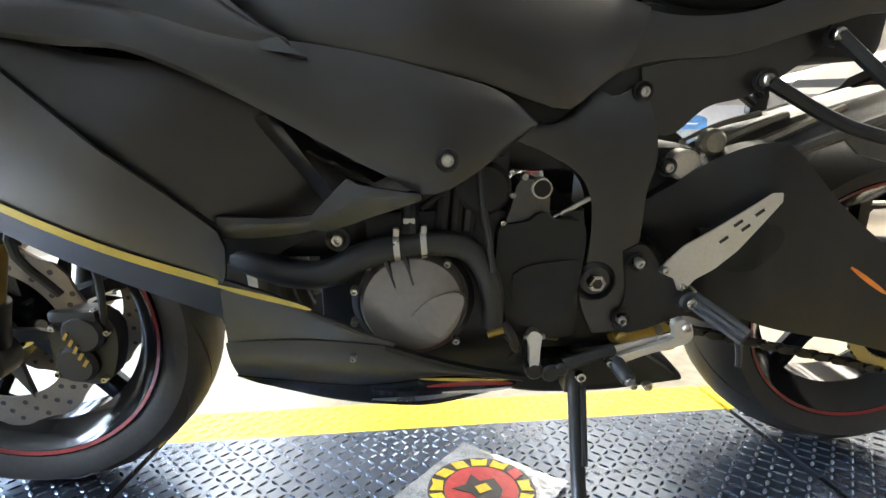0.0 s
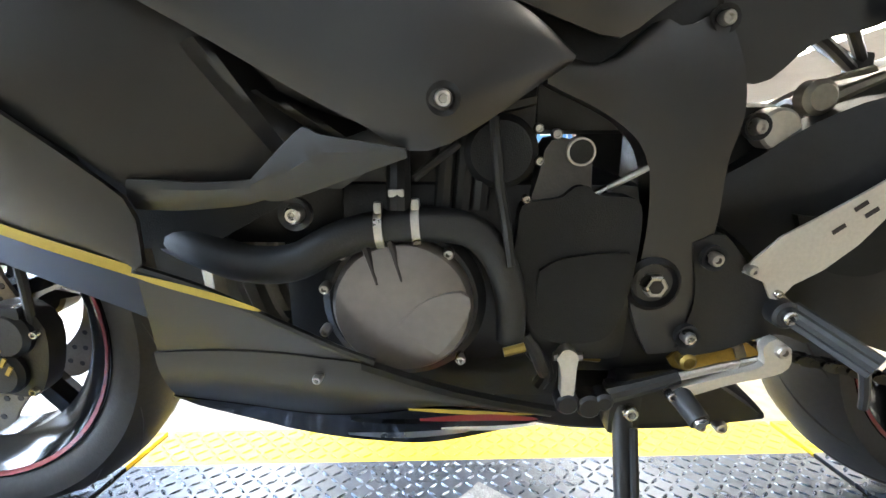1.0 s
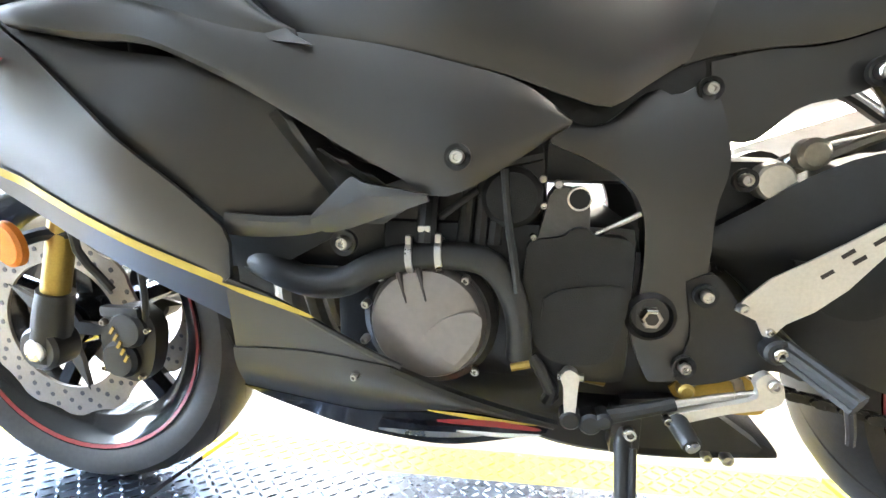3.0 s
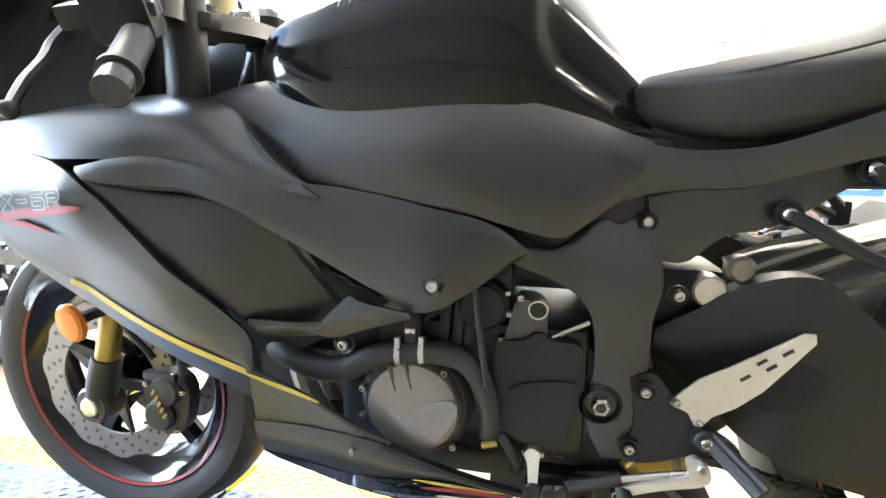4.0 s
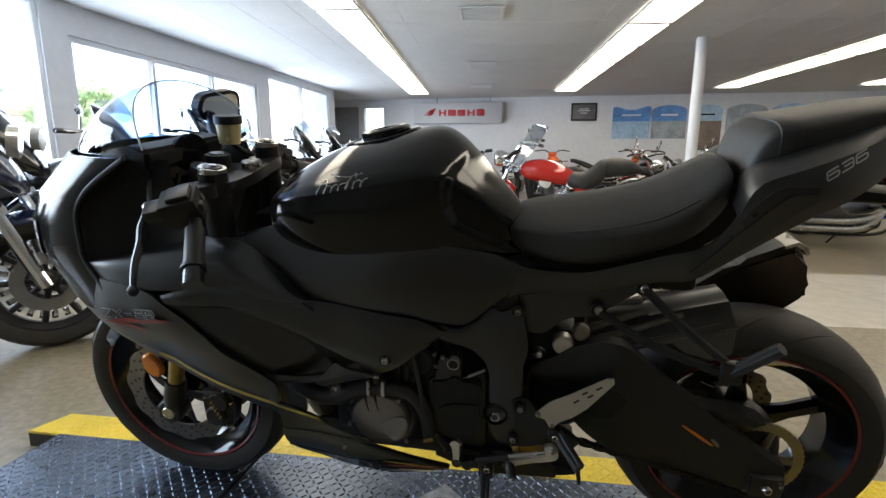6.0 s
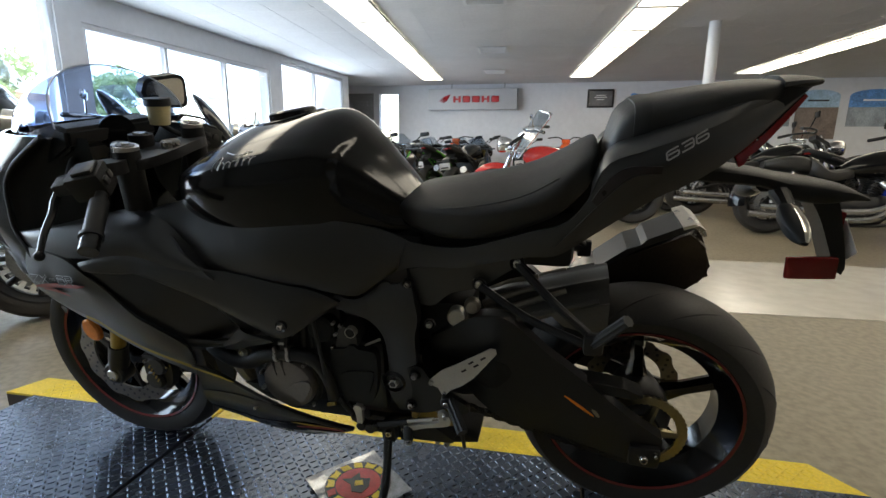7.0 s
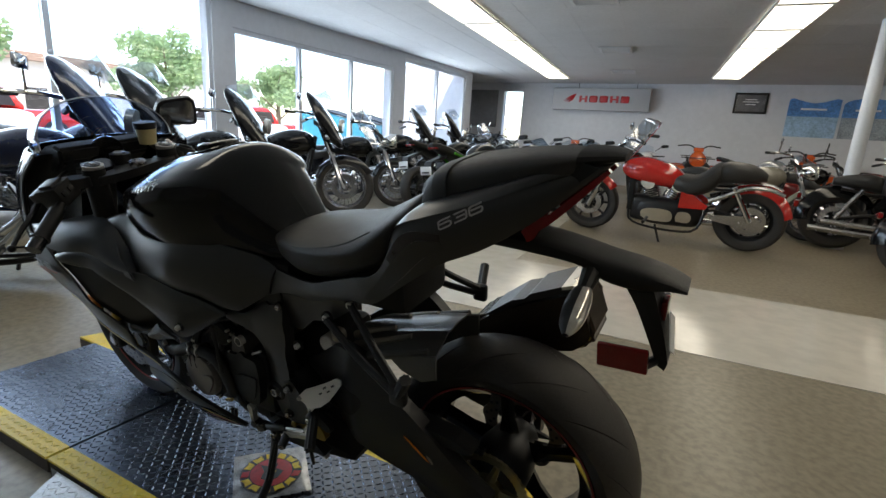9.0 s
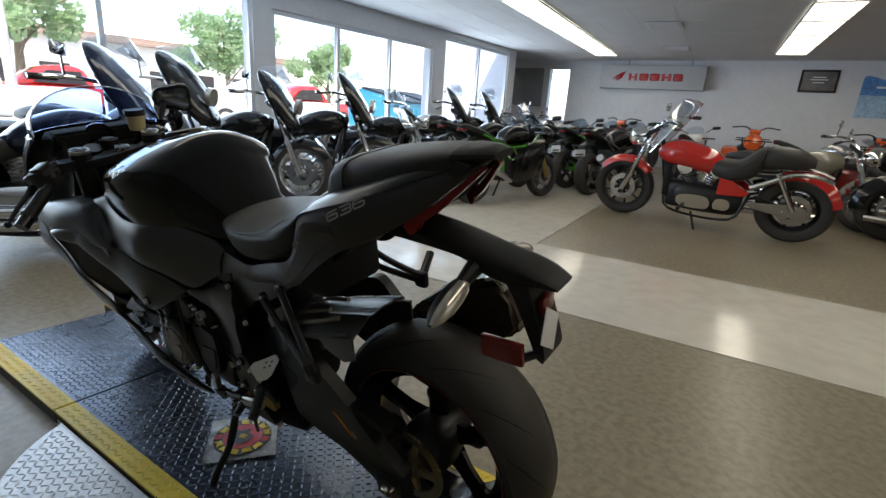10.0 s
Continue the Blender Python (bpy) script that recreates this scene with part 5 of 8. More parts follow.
for k in range(7):
    a = 2 * math.pi * k / 7
    bm = bmesh.new()
    tube(bm, [(0.02 + 0.040 * math.cos(a), 0.040 * math.sin(a), zc + 0.004), (0.02 + 0.040 * math.cos(a), 0.040 * math.sin(a), zc + 0.012 + 0.006 * math.cos(a))], 0.0035, 8, 1)
    part("bolt", bm, STEEL, cap)
# script emblem drawn as a plain silver squiggle
bm = bmesh.new()
run = []
for k in range(49):
    u = k / 48
    h = (0.5 + 0.5 * math.sin(u * 6.5 * 2 * math.pi - 1.2)) * (0.024 if u < 0.18 or 0.55 < u < 0.7 else 0.013)
    run.append((-0.058 + 0.092 * u + 0.5 * h - 0.004 * math.sin(u * 6.5 * 2 * math.pi), 0.884 + 0.018 * u + h))
tube(bm, [(x, -tank_side(x, z) - 0.0006, z) for x, z in run], 0.0009, 6, 150)
tube(bm, [(x, -tank_side(x, z) - 0.0006, z) for x, z in [(-0.037, 0.916), (-0.012, 0.914), (0.008, 0.916), (0.026, 0.921)]], 0.0010, 6, 10)
part("script_emblem", bm, STEEL, tank, "silver script emblem")
# seats
bm = loft([(0.285, 0.765, 0.810, 0.085), (0.32, 0.748, 0.826, 0.112), (0.40, 0.736, 0.842, 0.142), (0.48, 0.746, 0.858, 0.152), (0.55, 0.770, 0.877, 0.150), (0.605, 0.806, 0.903, 0.138), (0.643, 0.848, 0.924, 0.114), (0.662, 0.872, 0.930, 0.096), (0.671, 0.885, 0.918, 0.070)], 52, 64, 5.2)
for v in bm.verts:
    v.co.z -= 0.26 * max(0, abs(v.co.y) - 0.03) * max(0, min(1, (v.co.z - 0.78) * 12))
    v.co.y *= 1 - 0.10 * max(0, min(1, (0.80 + 0.25 * max(0, v.co.x - 0.45) - v.co.z) / 0.05))
seat = part("rider_seat", bm, VINYL, bike, "black vinyl rider seat rising to a step", True, 60)
for s in (-1, 1):
    bm = bmesh.new()
    tube(bm, [(0.33, s * 0.110, 0.802), (0.40, s * 0.137, 0.812), (0.48, s * 0.148, 0.827), (0.55, s * 0.146, 0.847), (0.605, s * 0.134, 0.876)], 0.0016, 6, 16)
    part("seam", bm, HOSE, seat)
PIL = [(0.683, 0.893, 0.915, 0.070), (0.690, 0.895, 0.946, 0.086), (0.703, 0.900, 0.980, 0.094), (0.73, 0.910, 0.997, 0.098), (0.80, 0.935, 1.012, 0.092), (0.90, 0.972, 1.026, 0.074), (0.957, 1.0, 1.028, 0.052)]
bm = loft(PIL, 36, 48, 4.0)
pil = part("pillion_seat", bm, VINYL, bike, "black vinyl pillion seat", True, 60)
bm = loft([(0.722, 0.905, 0.9975, 0.1015), (0.735, 0.909, 1.0020, 0.1018), (0.748, 0.913, 1.0040, 0.1010)], 4, 48, 4.0)
part("strap", bm, HOSE, pil, "flat black grab strap")
# shoulders between the cowl's upper edge and the pillion seat
for sgn in (-1, 1):
    bm = bmesh.new()
    outer = spline([(x, FRAME(x, z) + 0.004, z) for x, z in ((0.657, 0.850), (0.68, 0.905), (0.74, 0.930), (0.82, 0.955), (0.90, 0.985), (0.97, 1.010))], 24)
    inner = spline([(0.664, 0.075, 0.868), (0.690, 0.082, 0.925), (0.745, 0.088, 0.950), (0.82, 0.082, 0.975), (0.90, 0.068, 1.000), (0.965, 0.040, 1.016)], 24)
    g = [[bm.verts.new((p[0], p[1] * sgn, p[2])) for p in (o + (q - o) * j / 5 + np.array((0, 0, 0.012)) * (j / 5) * (1 - j / 5) * 2 for j in range(6))] for o, q in zip(outer, inner)]
    for i in range(24):
        for j in range(5):
            bm.faces.new((g[i][j], g[i + 1][j], g[i + 1][j + 1], g[i][j + 1]))
    part("tail_shoulder", bm, SATIN, bike, "satin black shoulder of the tail cowl")
# black patch for a recess's shade, and fin, at the front of the tail cowl
both("tail_shade_patch", patch([(0.660, 0.845), (0.682, 0.880), (0.712, 0.903), (0.766, 0.905)], [(0.672, 0.835), (0.700, 0.866), (0.725, 0.890), (0.766, 0.892)], lambda x, z: FRAME(x, z) + 0.0075, 12, 3, 0.003), STK_BLK)
both("tail_fin", patch([(0.600, 0.752), (0.640, 0.798), (0.672, 0.838), (0.700, 0.870), (0.725, 0.889), (0.766, 0.892)], [(0.606, 0.744), (0.650, 0.776), (0.690, 0.812), (0.715, 0.838), (0.740, 0.862), (0.772, 0.884)], lambda x, z: FRAME(x, z) + 0.007 + 0.10 * max(0.0, z - 0.80 - 0.9 * (x - 0.66)), 16, 5, 0.006), SATIN, "satin fin below the tail number")
# tail tip cap and plate carrier
bm = loft([(0.950, 1.003, 1.034, 0.058), (0.99, 1.012, 1.034, 0.045), (1.015, 1.018, 1.030, 0.030)], 8, 16, 2.5)
part("tail_tip", bm, PLASTIC, bike)
both("tail_lens", patch([(0.884, 0.912), (0.900, 0.930), (0.920, 0.946)], [(0.893, 0.895), (0.903, 0.900), (0.914, 0.926)], lambda x, z: FRAME(x, z) - 0.002, 8, 3, 0.012), REDLENS, "red tail-light lens")
bm = loft([(0.80, 0.856, 0.885, 0.055), (0.89, 0.850, 0.882, 0.048), (0.96, 0.844, 0.871, 0.046), (1.01, 0.822, 0.862, 0.046), (1.06, 0.817, 0.855, 0.044), (1.10, 0.824, 0.845, 0.038), (1.128, 0.824, 0.832, 0.030)], 24, 20, 3.6)
fend = part("rear_fender", bm, PLASTIC, bike, "black tail tidy carrying plate and signals")
bm = bmesh.new()
plate(bm, [(1.035, 0.830), (1.075, 0.832), (1.098, 0.775), (1.118, 0.700), (1.106, 0.690), (1.085, 0.735), (1.060, 0.790)], -0.035, 0.035, 26)
part("plate_bracket", bm, PLASTIC, fend)
bm = bmesh.new()
box(bm, (-0.001, -0.023, -0.031), (0.001, 0.023, 0.031), 0.0005, Matrix.Translation((1.116, -0.018, 0.750)) @ Matrix.Rotation(radians(-12), 4, "Y") @ Matrix.Rotation(radians(-38), 4, "X"))
part("paper_tag", bm, WHITE, fend, "white paper tag")
bm = bmesh.new()
box(bm, (1.094, -0.022, 0.770), (1.104, 0.022, 0.802), 0.003)
part("plate_lamp", bm, REDLENS, fend)
bm = bmesh.new()
m = Matrix.Translation((1.052, -0.06, 0.708)) @ Matrix.Rotation(radians(-4), 4, "Y")
box(bm, (-0.040, -0.006, -0.021), (0.040, 0.006, 0.021), 0.004, m)
part("side_marker", bm, REDLENS, fend, "dark red rectangular reflector")
bm = bmesh.new()
tube(bm, [(1.085, -0.055, 0.70), (1.105, -0.02, 0.70)], 0.008, 8, 2)
part("marker_stem", bm, PLASTIC, fend)
for s in (-1, 1):
    bm = bmesh.new()
    tube(bm, [(0.985, s * 0.035, 0.838), (0.985, s * 0.062, 0.830), (0.985, s * 0.085, 0.822)], (0.017, 0.011), 10, 6)
    m = Matrix.Translation((0.985, s * 0.075, 0.822)) @ Matrix.Rotation(radians(-s * 20), 4, "X") @ Matrix.Rotation(radians(s * 90), 4, "Z") @ Matrix.Diagonal((1.20, 0.95, 0.82, 1))
    shell = loft([(-0.004, -0.012, 0.012, 0.010), (0.012, -0.020, 0.020, 0.016), (0.040, -0.021, 0.022, 0.018), (0.066, -0.014, 0.017, 0.014), (0.082, -0.004, 0.006, 0.005)], 14, 16, 2.4)
    lens = shell.copy()
    for v in shell.verts:
        v.co.y = abs(v.co.y) * 1.2 * s
    bmesh.ops.transform(shell, matrix=m, verts=shell.verts)
    sig = part("turn_signal", shell, PLASTIC, fend, "black turn signal with clear lens")
    part("stalk", bm, PLASTIC, sig)
    for v in lens.verts:
        v.co = (v.co.x, -abs(v.co.y) * 1.1 * s, v.co.z)
    bmesh.ops.transform(lens, matrix=m, verts=lens.verts)
    part("lens", lens, CLEARLENS, sig, "clear faceted lens")

# -- lower fairing and belly
part("lower_fairing", patch([(-0.188, 0.440), (-0.135, 0.418), (-0.08, 0.386), (-0.03, 0.360), (0.0, 0.345)], [(-0.198, 0.352), (-0.15, 0.356), (-0.10, 0.357), (-0.05, 0.353), (-0.005, 0.340)], lambda x, z: SIDE(x, z) - 0.004, 20, 6, 0.005),
     SATIN, bike, "black lower fairing with gold pinstripe")
bm = bmesh.new()
tube(bm, [(x, -SIDE(x, z) + 0.002, z) for x, z in ((-0.186, 0.441), (-0.161, 0.430), (-0.135, 0.418), (-0.08, 0.387), (-0.03, 0.361), (0.0, 0.346))], 0.0042, 8, 24)
part("fairing_rim", bm, SATIN, bike, "rounded upper rim of the lower fairing")
both("belly_pan_upper", patch([(-0.200, 0.352), (-0.15, 0.355), (-0.10, 0.356), (-0.05, 0.353), (0.0, 0.342), (0.06, 0.312), (0.12, 0.292), (0.17, 0.277)], [(-0.195, 0.300), (-0.17, 0.295), (-0.12, 0.288), (-0.06, 0.285), (0.0, 0.288), (0.06, 0.292), (0.12, 0.282), (0.165, 0.272)], lambda x, z: SIDE(x, z) - 0.002, 26, 6, 0.005, 0.006),
     SATIN, "black belly pan")
both("belly_pan_lower", patch([(-0.197, 0.300), (-0.14, 0.292), (-0.06, 0.286), (0.0, 0.288), (0.06, 0.291), (0.12, 0.281), (0.163, 0.271)], [(-0.175, 0.288), (-0.12, 0.262), (-0.06, 0.248), (0.0, 0.240), (0.05, 0.236), (0.11, 0.248), (0.16, 0.262)], lambda x, z: SIDE(x, z) - 0.3 * max(0, 0.287 - z), 26, 5, 0.005),
     GLOSS, "gloss black belly pan keel with decals")
both("belly_edge", patch([(-0.01, 0.349), (0.06, 0.317), (0.12, 0.295), (0.172, 0.280)], [(-0.01, 0.342), (0.06, 0.310), (0.12, 0.289), (0.172, 0.275)], lambda x, z: SIDE(x, z) + 0.004, 16, 2, 0.010), PLASTIC)
BELLY = lambda x, z: SIDE(x, z) - 0.3 * max(0, 0.287 - z)
for pts, wdt, mm in (([(0.03, 0.298), (0.09, 0.289), (0.15, 0.280)], 0.005, GOLDLINE), ([(0.04, 0.284), (0.10, 0.281), (0.155, 0.272)], 0.010, RED), ([(-0.03, 0.262), (0.03, 0.260), (0.09, 0.262)], 0.010, STEEL), ([(0.06, 0.268), (0.11, 0.263), (0.155, 0.264)], 0.007, WHITE)):
    stripe_on("belly_decal", pts, wdt, BELLY, 0.008, mm, "small belly decal")
bm = bmesh.new()
plate(bm, [(-0.17, 0.30), (-0.10, 0.258), (0.05, 0.238), (0.16, 0.262), (0.15, 0.275), (-0.12, 0.30)], -0.10, 0.10)
part("belly_floor", bm, PLASTIC, bike, "", False)
for dx in (0, 0.014):
    bm = bmesh.new()
    tube(bm, [(0.040 + dx, -0.13, 0.245), (0.040 + dx, -0.135, 0.218)], 0.0055, 8, 2)
    part("drain_hose", bm, HOSE, bike)

# -- frame spar, engine
both("frame_spar", patch([(0.150, 0.618), (0.175, 0.605), (0.205, 0.605), (0.252, 0.640), (0.276, 0.634), (0.310, 0.645), (0.325, 0.60), (0.330, 0.56), (0.322, 0.52), (0.322, 0.47), (0.320, 0.42), (0.322, 0.37), (0.314, 0.325)],
                         [(0.150, 0.585), (0.165, 0.578), (0.185, 0.570), (0.205, 0.560), (0.222, 0.550), (0.240, 0.533), (0.250, 0.512), (0.254, 0.491), (0.256, 0.455), (0.254, 0.420), (0.248, 0.385), (0.258, 0.348), (0.273, 0.318)],
                         lambda x, z: np.interp(z, [0.3, 0.42, 0.54, 0.60, 0.65], [0.135, 0.138, 0.142, 0.138, 0.118]) + 0.02 * max(0, (0.22 - x) / 0.07), 40, 6, 0.03, 0.003),
     SATIN, "satin black frame spar and pivot plate")
both("rear_frame_plate", patch([(0.310, 0.668), (0.36, 0.678), (0.42, 0.682), (0.49, 0.705), (0.545, 0.728)], [(0.322, 0.590), (0.36, 0.588), (0.40, 0.622), (0.46, 0.640), (0.545, 0.700)], lambda x, z: 0.112, 18, 5, 0.012), SATIN, "black subframe plate")
bm = bmesh.new()
for x, z, y, r in ((0.063, 0.571, -0.2325, 0.010), (0.308, 0.640, -0.1265, 0.010), (0.460, 0.654, -0.128, 0.0115), (0.535, 0.706, -0.130, 0.0115), (0.352, 0.548, -0.126, 0.010), (0.319, 0.427, -0.150, 0.010), (0.306, 0.344, -0.148, 0.010), (-0.047, 0.338, -0.222, 0.006), (0.357, 0.415, -0.146, 0.008), (-0.058, 0.482, -0.214, 0.011)):
    b2 = bmesh.new()
    bolt(b2, x, y, z, r, 0.007)
    part("bolt", b2, STEEL, bike)
    if r >= 0.010:
        b2 = bmesh.new()
        lathe(b2, [(r * 0.85, y + 0.002), (r * 1.25, y - 0.001), (r * 1.25, y + 0.006), (r * 0.85, y + 0.006)], (x, 0, z), 20, True)
        part("grommet", b2, HOSE, bike)
bm.free()
# swingarm pivot nut
bm = bmesh.new()
lathe(bm, [(0.026, -0.130), (0.028, -0.142), (0.023, -0.147), (0.019, -0.138)], (0.267, 0, 0.398), 24)
part("pivot_boss", bm, DARKMETAL, bike)
bm = bmesh.new()
lathe(bm, [(0.0122, -0.136), (0.0122, -0.150), (0.0105, -0.152), (0.0076, -0.152), (0.0076, -0.136)], (0.267, 0, 0.398), 6)
nut = part("pivot_nut", bm, STEEL, bike, "zinc swingarm pivot nut")
bm = bmesh.new()
disc(bm, (0.267, 0, 0.398), 0.0072, -0.1515, -0.140, 16)
part("pivot_bore", bm, STK_BLK, nut)
bm = bmesh.new()
box(bm, (0.285, -0.060, 0.36), (0.43, 0.060, 0.57), 0.02)
part("pivot_casting", bm, PLASTIC, bike)
bm = bmesh.new()
disc(bm, (0.401, 0, 0.544), 0.0215, -0.084, -0.055, 32, 0.003)
part("shock_cap", bm, ALU, bike, "round bare alloy cap")
# crankcase block, head
for nm, lo, hi in (("engine_block", (-0.10, -0.145, 0.31), (0.25, 0.145, 0.50)), ("cylinder_block", (-0.06, -0.135, 0.48), (0.15, 0.135, 0.63)), ("sump", (-0.05, -0.12, 0.25), (0.19, 0.12, 0.33)),
                   ("gearbox_case", (0.16, -0.125, 0.285), (0.335, 0.125, 0.47)), ("throttle_body", (0.10, -0.118, 0.54), (0.31, 0.118, 0.68))):
    bm = bmesh.new()
    box(bm, lo, hi, 0.02)
    part(nm, bm, DARKMETAL, bike)
bm = bmesh.new()
plate(bm, [(0.130, 0.474), (0.136, 0.483), (0.166, 0.488), (0.177, 0.497), (0.190, 0.498), (0.200, 0.490), (0.232, 0.487), (0.240, 0.470), (0.239, 0.430), (0.234, 0.392), (0.216, 0.350), (0.160, 0.349), (0.136, 0.385), (0.127, 0.420)], -0.166, -0.13, 70)
bmesh.ops.bevel(bm, geom=[e for e in bm.edges if e.calc_face_angle(0) > 1], offset=0.005, segments=2, affect="EDGES")
part("sprocket_cover", bm, PLASTIC, bike, "black plastic front sprocket cover", True, 50)
bm = bmesh.new()
plate(bm, [(0.150, 0.420), (0.172, 0.432), (0.228, 0.438), (0.230, 0.425), (0.224, 0.400), (0.205, 0.364), (0.170, 0.360), (0.150, 0.390)], -0.170, -0.16, 44)
bmesh.ops.bevel(bm, geom=[e for e in bm.edges if e.calc_face_angle(0) > 1], offset=0.003, segments=2, affect="EDGES")
part("cover_relief", bm, PLASTIC, bike, "", True, 50)
# generator cover
GC = (0.024, 0, 0.388)
bm = bmesh.new()
lathe(bm, [(0.078, -0.13), (0.078, -0.166), (0.070, -0.172), (0.064, -0.172)], GC, 48)
part("generator_housing", bm, DARKMETAL, bike)
bm = bmesh.new()
lathe(bm, [(0.0655, -0.168), (0.0655, -0.180), (0.061, -0.188), (0.045, -0.193), (0.02, -0.1945), (0.004, -0.195)], GC, 56)
cover = part("generator_cover", bm, BRONZE, bike, "round bronze-grey generator cover")
for a, ln in ((118, 0.032), (98, 0.036)):
    bm = bmesh.new()
    ca, sa = math.cos(radians(a)), math.sin(radians(a))
    p0 = np.array((GC[0] + 0.066 * ca, -0.187, GC[2] + 0.066 * sa))
    tube(bm, [p0, p0 + np.array((0.010, -0.0075, -ln))], (0.0042, 0.001), 6, 3)
    part("notch", bm, STK_BLK, cover)
bm = bmesh.new()
plate(bm, [(0.022, 0.378), (0.050, 0.350), (0.062, 0.352), (0.086, 0.392), (0.078, 0.408), (0.046, 0.400)], -0.1962, -0.190, 20)
part("cover_facet", bm, BRONZE, cover, "", True, 60)
for x, z in ((-0.048, 0.405), (-0.030, 0.438), (0.020, 0.452), (0.066, 0.439), (0.078, 0.334), (-0.050, 0.362)):
    bm = bmesh.new()
    bolt(bm, x, -0.176, z, 0.0075, 0.008)
    part("bolt", bm, STEEL, bike)
bm = bmesh.new()
box(bm, (-0.26, -0.17, 0.47), (-0.215, 0.17, 0.68), 0.008)
part("radiator", bm, PLASTIC, bike, "black radiator behind the front wheel")
bm = bmesh.new()
plate(bm, [(-0.262, 0.440), (-0.205, 0.440), (-0.196, 0.400), (-0.200, 0.345), (-0.212, 0.290), (-0.240, 0.300), (-0.256, 0.360)], -0.094, -0.086, 30)
part("inner_shroud", bm, PLASTIC, bike, "black plastic radiator shroud", True, 50)
bm = bmesh.new()
box(bm, (-0.205, -0.150, 0.435), (-0.03, 0.150, 0.66), 0.02)
part("cylinder_head", bm, DARKMETAL, bike)
bm = bmesh.new()
box(bm, (-0.10, -0.11, 0.62), (0.34, 0.11, 0.745), 0.02)
part("airbox", bm, PLASTIC, bike)
for y in (-0.09, -0.03, 0.03, 0.09):
    bm = bmesh.new()
    tube(bm, [(-0.10, y, 0.50), (-0.175, y, 0.46), (-0.185, y, 0.36), (-0.12, y * 0.7, 0.26), (0.14, y * 0.5, 0.225)], 0.019, 10, 20)
    part("header_pipe", bm, SWING, bike, "steel exhaust header pipe")
bm = bmesh.new()
box(bm, (0.28, -0.085, 0.68), (0.64, 0.085, 0.80), 0.02)
part("seat_base", bm, PLASTIC, bike)
bm = bmesh.new()
box(bm, (-0.26, -0.10, 0.74), (-0.14, 0.10, 0.82), 0.02)
part("tank_front_mount", bm, PLASTIC, bike)
# coolant hose with clamps
bm = bmesh.new()
tube(bm, [(-0.260, -0.10, 0.468), (-0.205, -0.145, 0.450), (-0.165, -0.165, 0.439), (-0.120, -0.172, 0.426), (-0.075, -0.176, 0.429), (-0.035, -0.178, 0.450), (0.010, -0.178, 0.463), (0.055, -0.178, 0.466), (0.090, -0.176, 0.458), (0.112, -0.174, 0.432), (0.124, -0.172, 0.395), (0.126, -0.168, 0.350)], (0.0200, 0.0140), 16, 44)
part("coolant_hose", bm, HOSE, bike, "thick black coolant hose")
for x, z, d in ((0.006, 0.4625, 0), (0.038, 0.4655, 0)):
    bm = bmesh.new()
    tube(bm, [(x - 0.0035, -0.178, z), (x + 0.0035, -0.178, z + 0.0005)], 0.0196, 20, 1)
    part("hose_clamp", bm, STEEL, bike, "bright steel hose clamp")
    bm = bmesh.new()
    box(bm, (x - 0.0035, -0.195, z + 0.016), (x + 0.0035, -0.187, z + 0.026), 0.002)
    part("clamp_screw", bm, STEEL, bike)
bm = bmesh.new()
tube(bm, [(0.118, -0.186, 0.345), (0.138, -0.184, 0.350)], 0.0045, 8, 2)
part("hose_clamp", bm, GOLD, bike)
bm = bmesh.new()
tube(bm, [(0.022, -0.178, 0.478), (0.022, -0.172, 0.50), (0.020, -0.15, 0.53)], 0.011, 10)
tube(bm, [(0.035, -0.165, 0.505), (0.075, -0.160, 0.535)], 0.004, 8)
tube(bm, [(0.104, -0.175, 0.558), (0.110, -0.178, 0.503), (0.116, -0.182, 0.470), (0.122, -0.186, 0.430)], 0.0045, 8)
part("hose_branch", bm, HOSE, bike)
bm = bmesh.new()
box(bm, (0.014, -0.186, 0.491), (0.028, -0.174, 0.498), 0.002)
part("hose_fitting", bm, STEEL, bike)
# upper engine clutter seen under the fairing
bm = bmesh.new()
disc(bm, (0.112, 0, 0.528), 0.033, -0.166, -0.12, 24, 0.006)
part("actuator", bm, PLASTIC, bike)
bm = bmesh.new()
plate(bm, [(0.139, 0.480), (0.147, 0.508), (0.153, 0.534), (0.167, 0.539), (0.190, 0.530), (0.194, 0.502), (0.190, 0.478)], -0.158, -0.11, 20)
part("starter_cover", bm, mat("dark_cast_metal", (0.07, 0.066, 0.062), 0.45, 0.4, 0.15, 12, 0.1, 400), bike, "grey cast starter cover")
for x, z, r in ((0.144, 0.548, 0.006), (0.146, 0.520, 0.006), (0.160, 0.543, 0.007), (0.136, 0.486, 0.006)):
    bm = bmesh.new()
    bolt(bm, x, -0.160, z, r, 0.006)
    part("bolt", bm, STEEL, bike)
bm = bmesh.new()
lathe(bm, [(0.013, -0.150), (0.0125, -0.164), (0.0108, -0.164), (0.0108, -0.150)], (0.182, 0, 0.528), 20)
part("ring_boss", bm, ALU, bike)
bm = bmesh.new()
disc(bm, (0.182, 0, 0.528), 0.0106, -0.163, -0.150, 16)
part("boss_cap", bm, PLASTIC, bike)
bm = bmesh.new()
tube(bm, [(0.200, -0.150, 0.488), (0.246, -0.150, 0.513)], 0.0032, 8, 2)
part("breather_pipe", bm, STEEL, bike)
bm = bmesh.new()
for x in (0.060, 0.078, 0.094):
    tube(bm, [(x, -0.155, 0.475), (x + 0.006, -0.150, 0.55)], 0.0085, 8, 3)
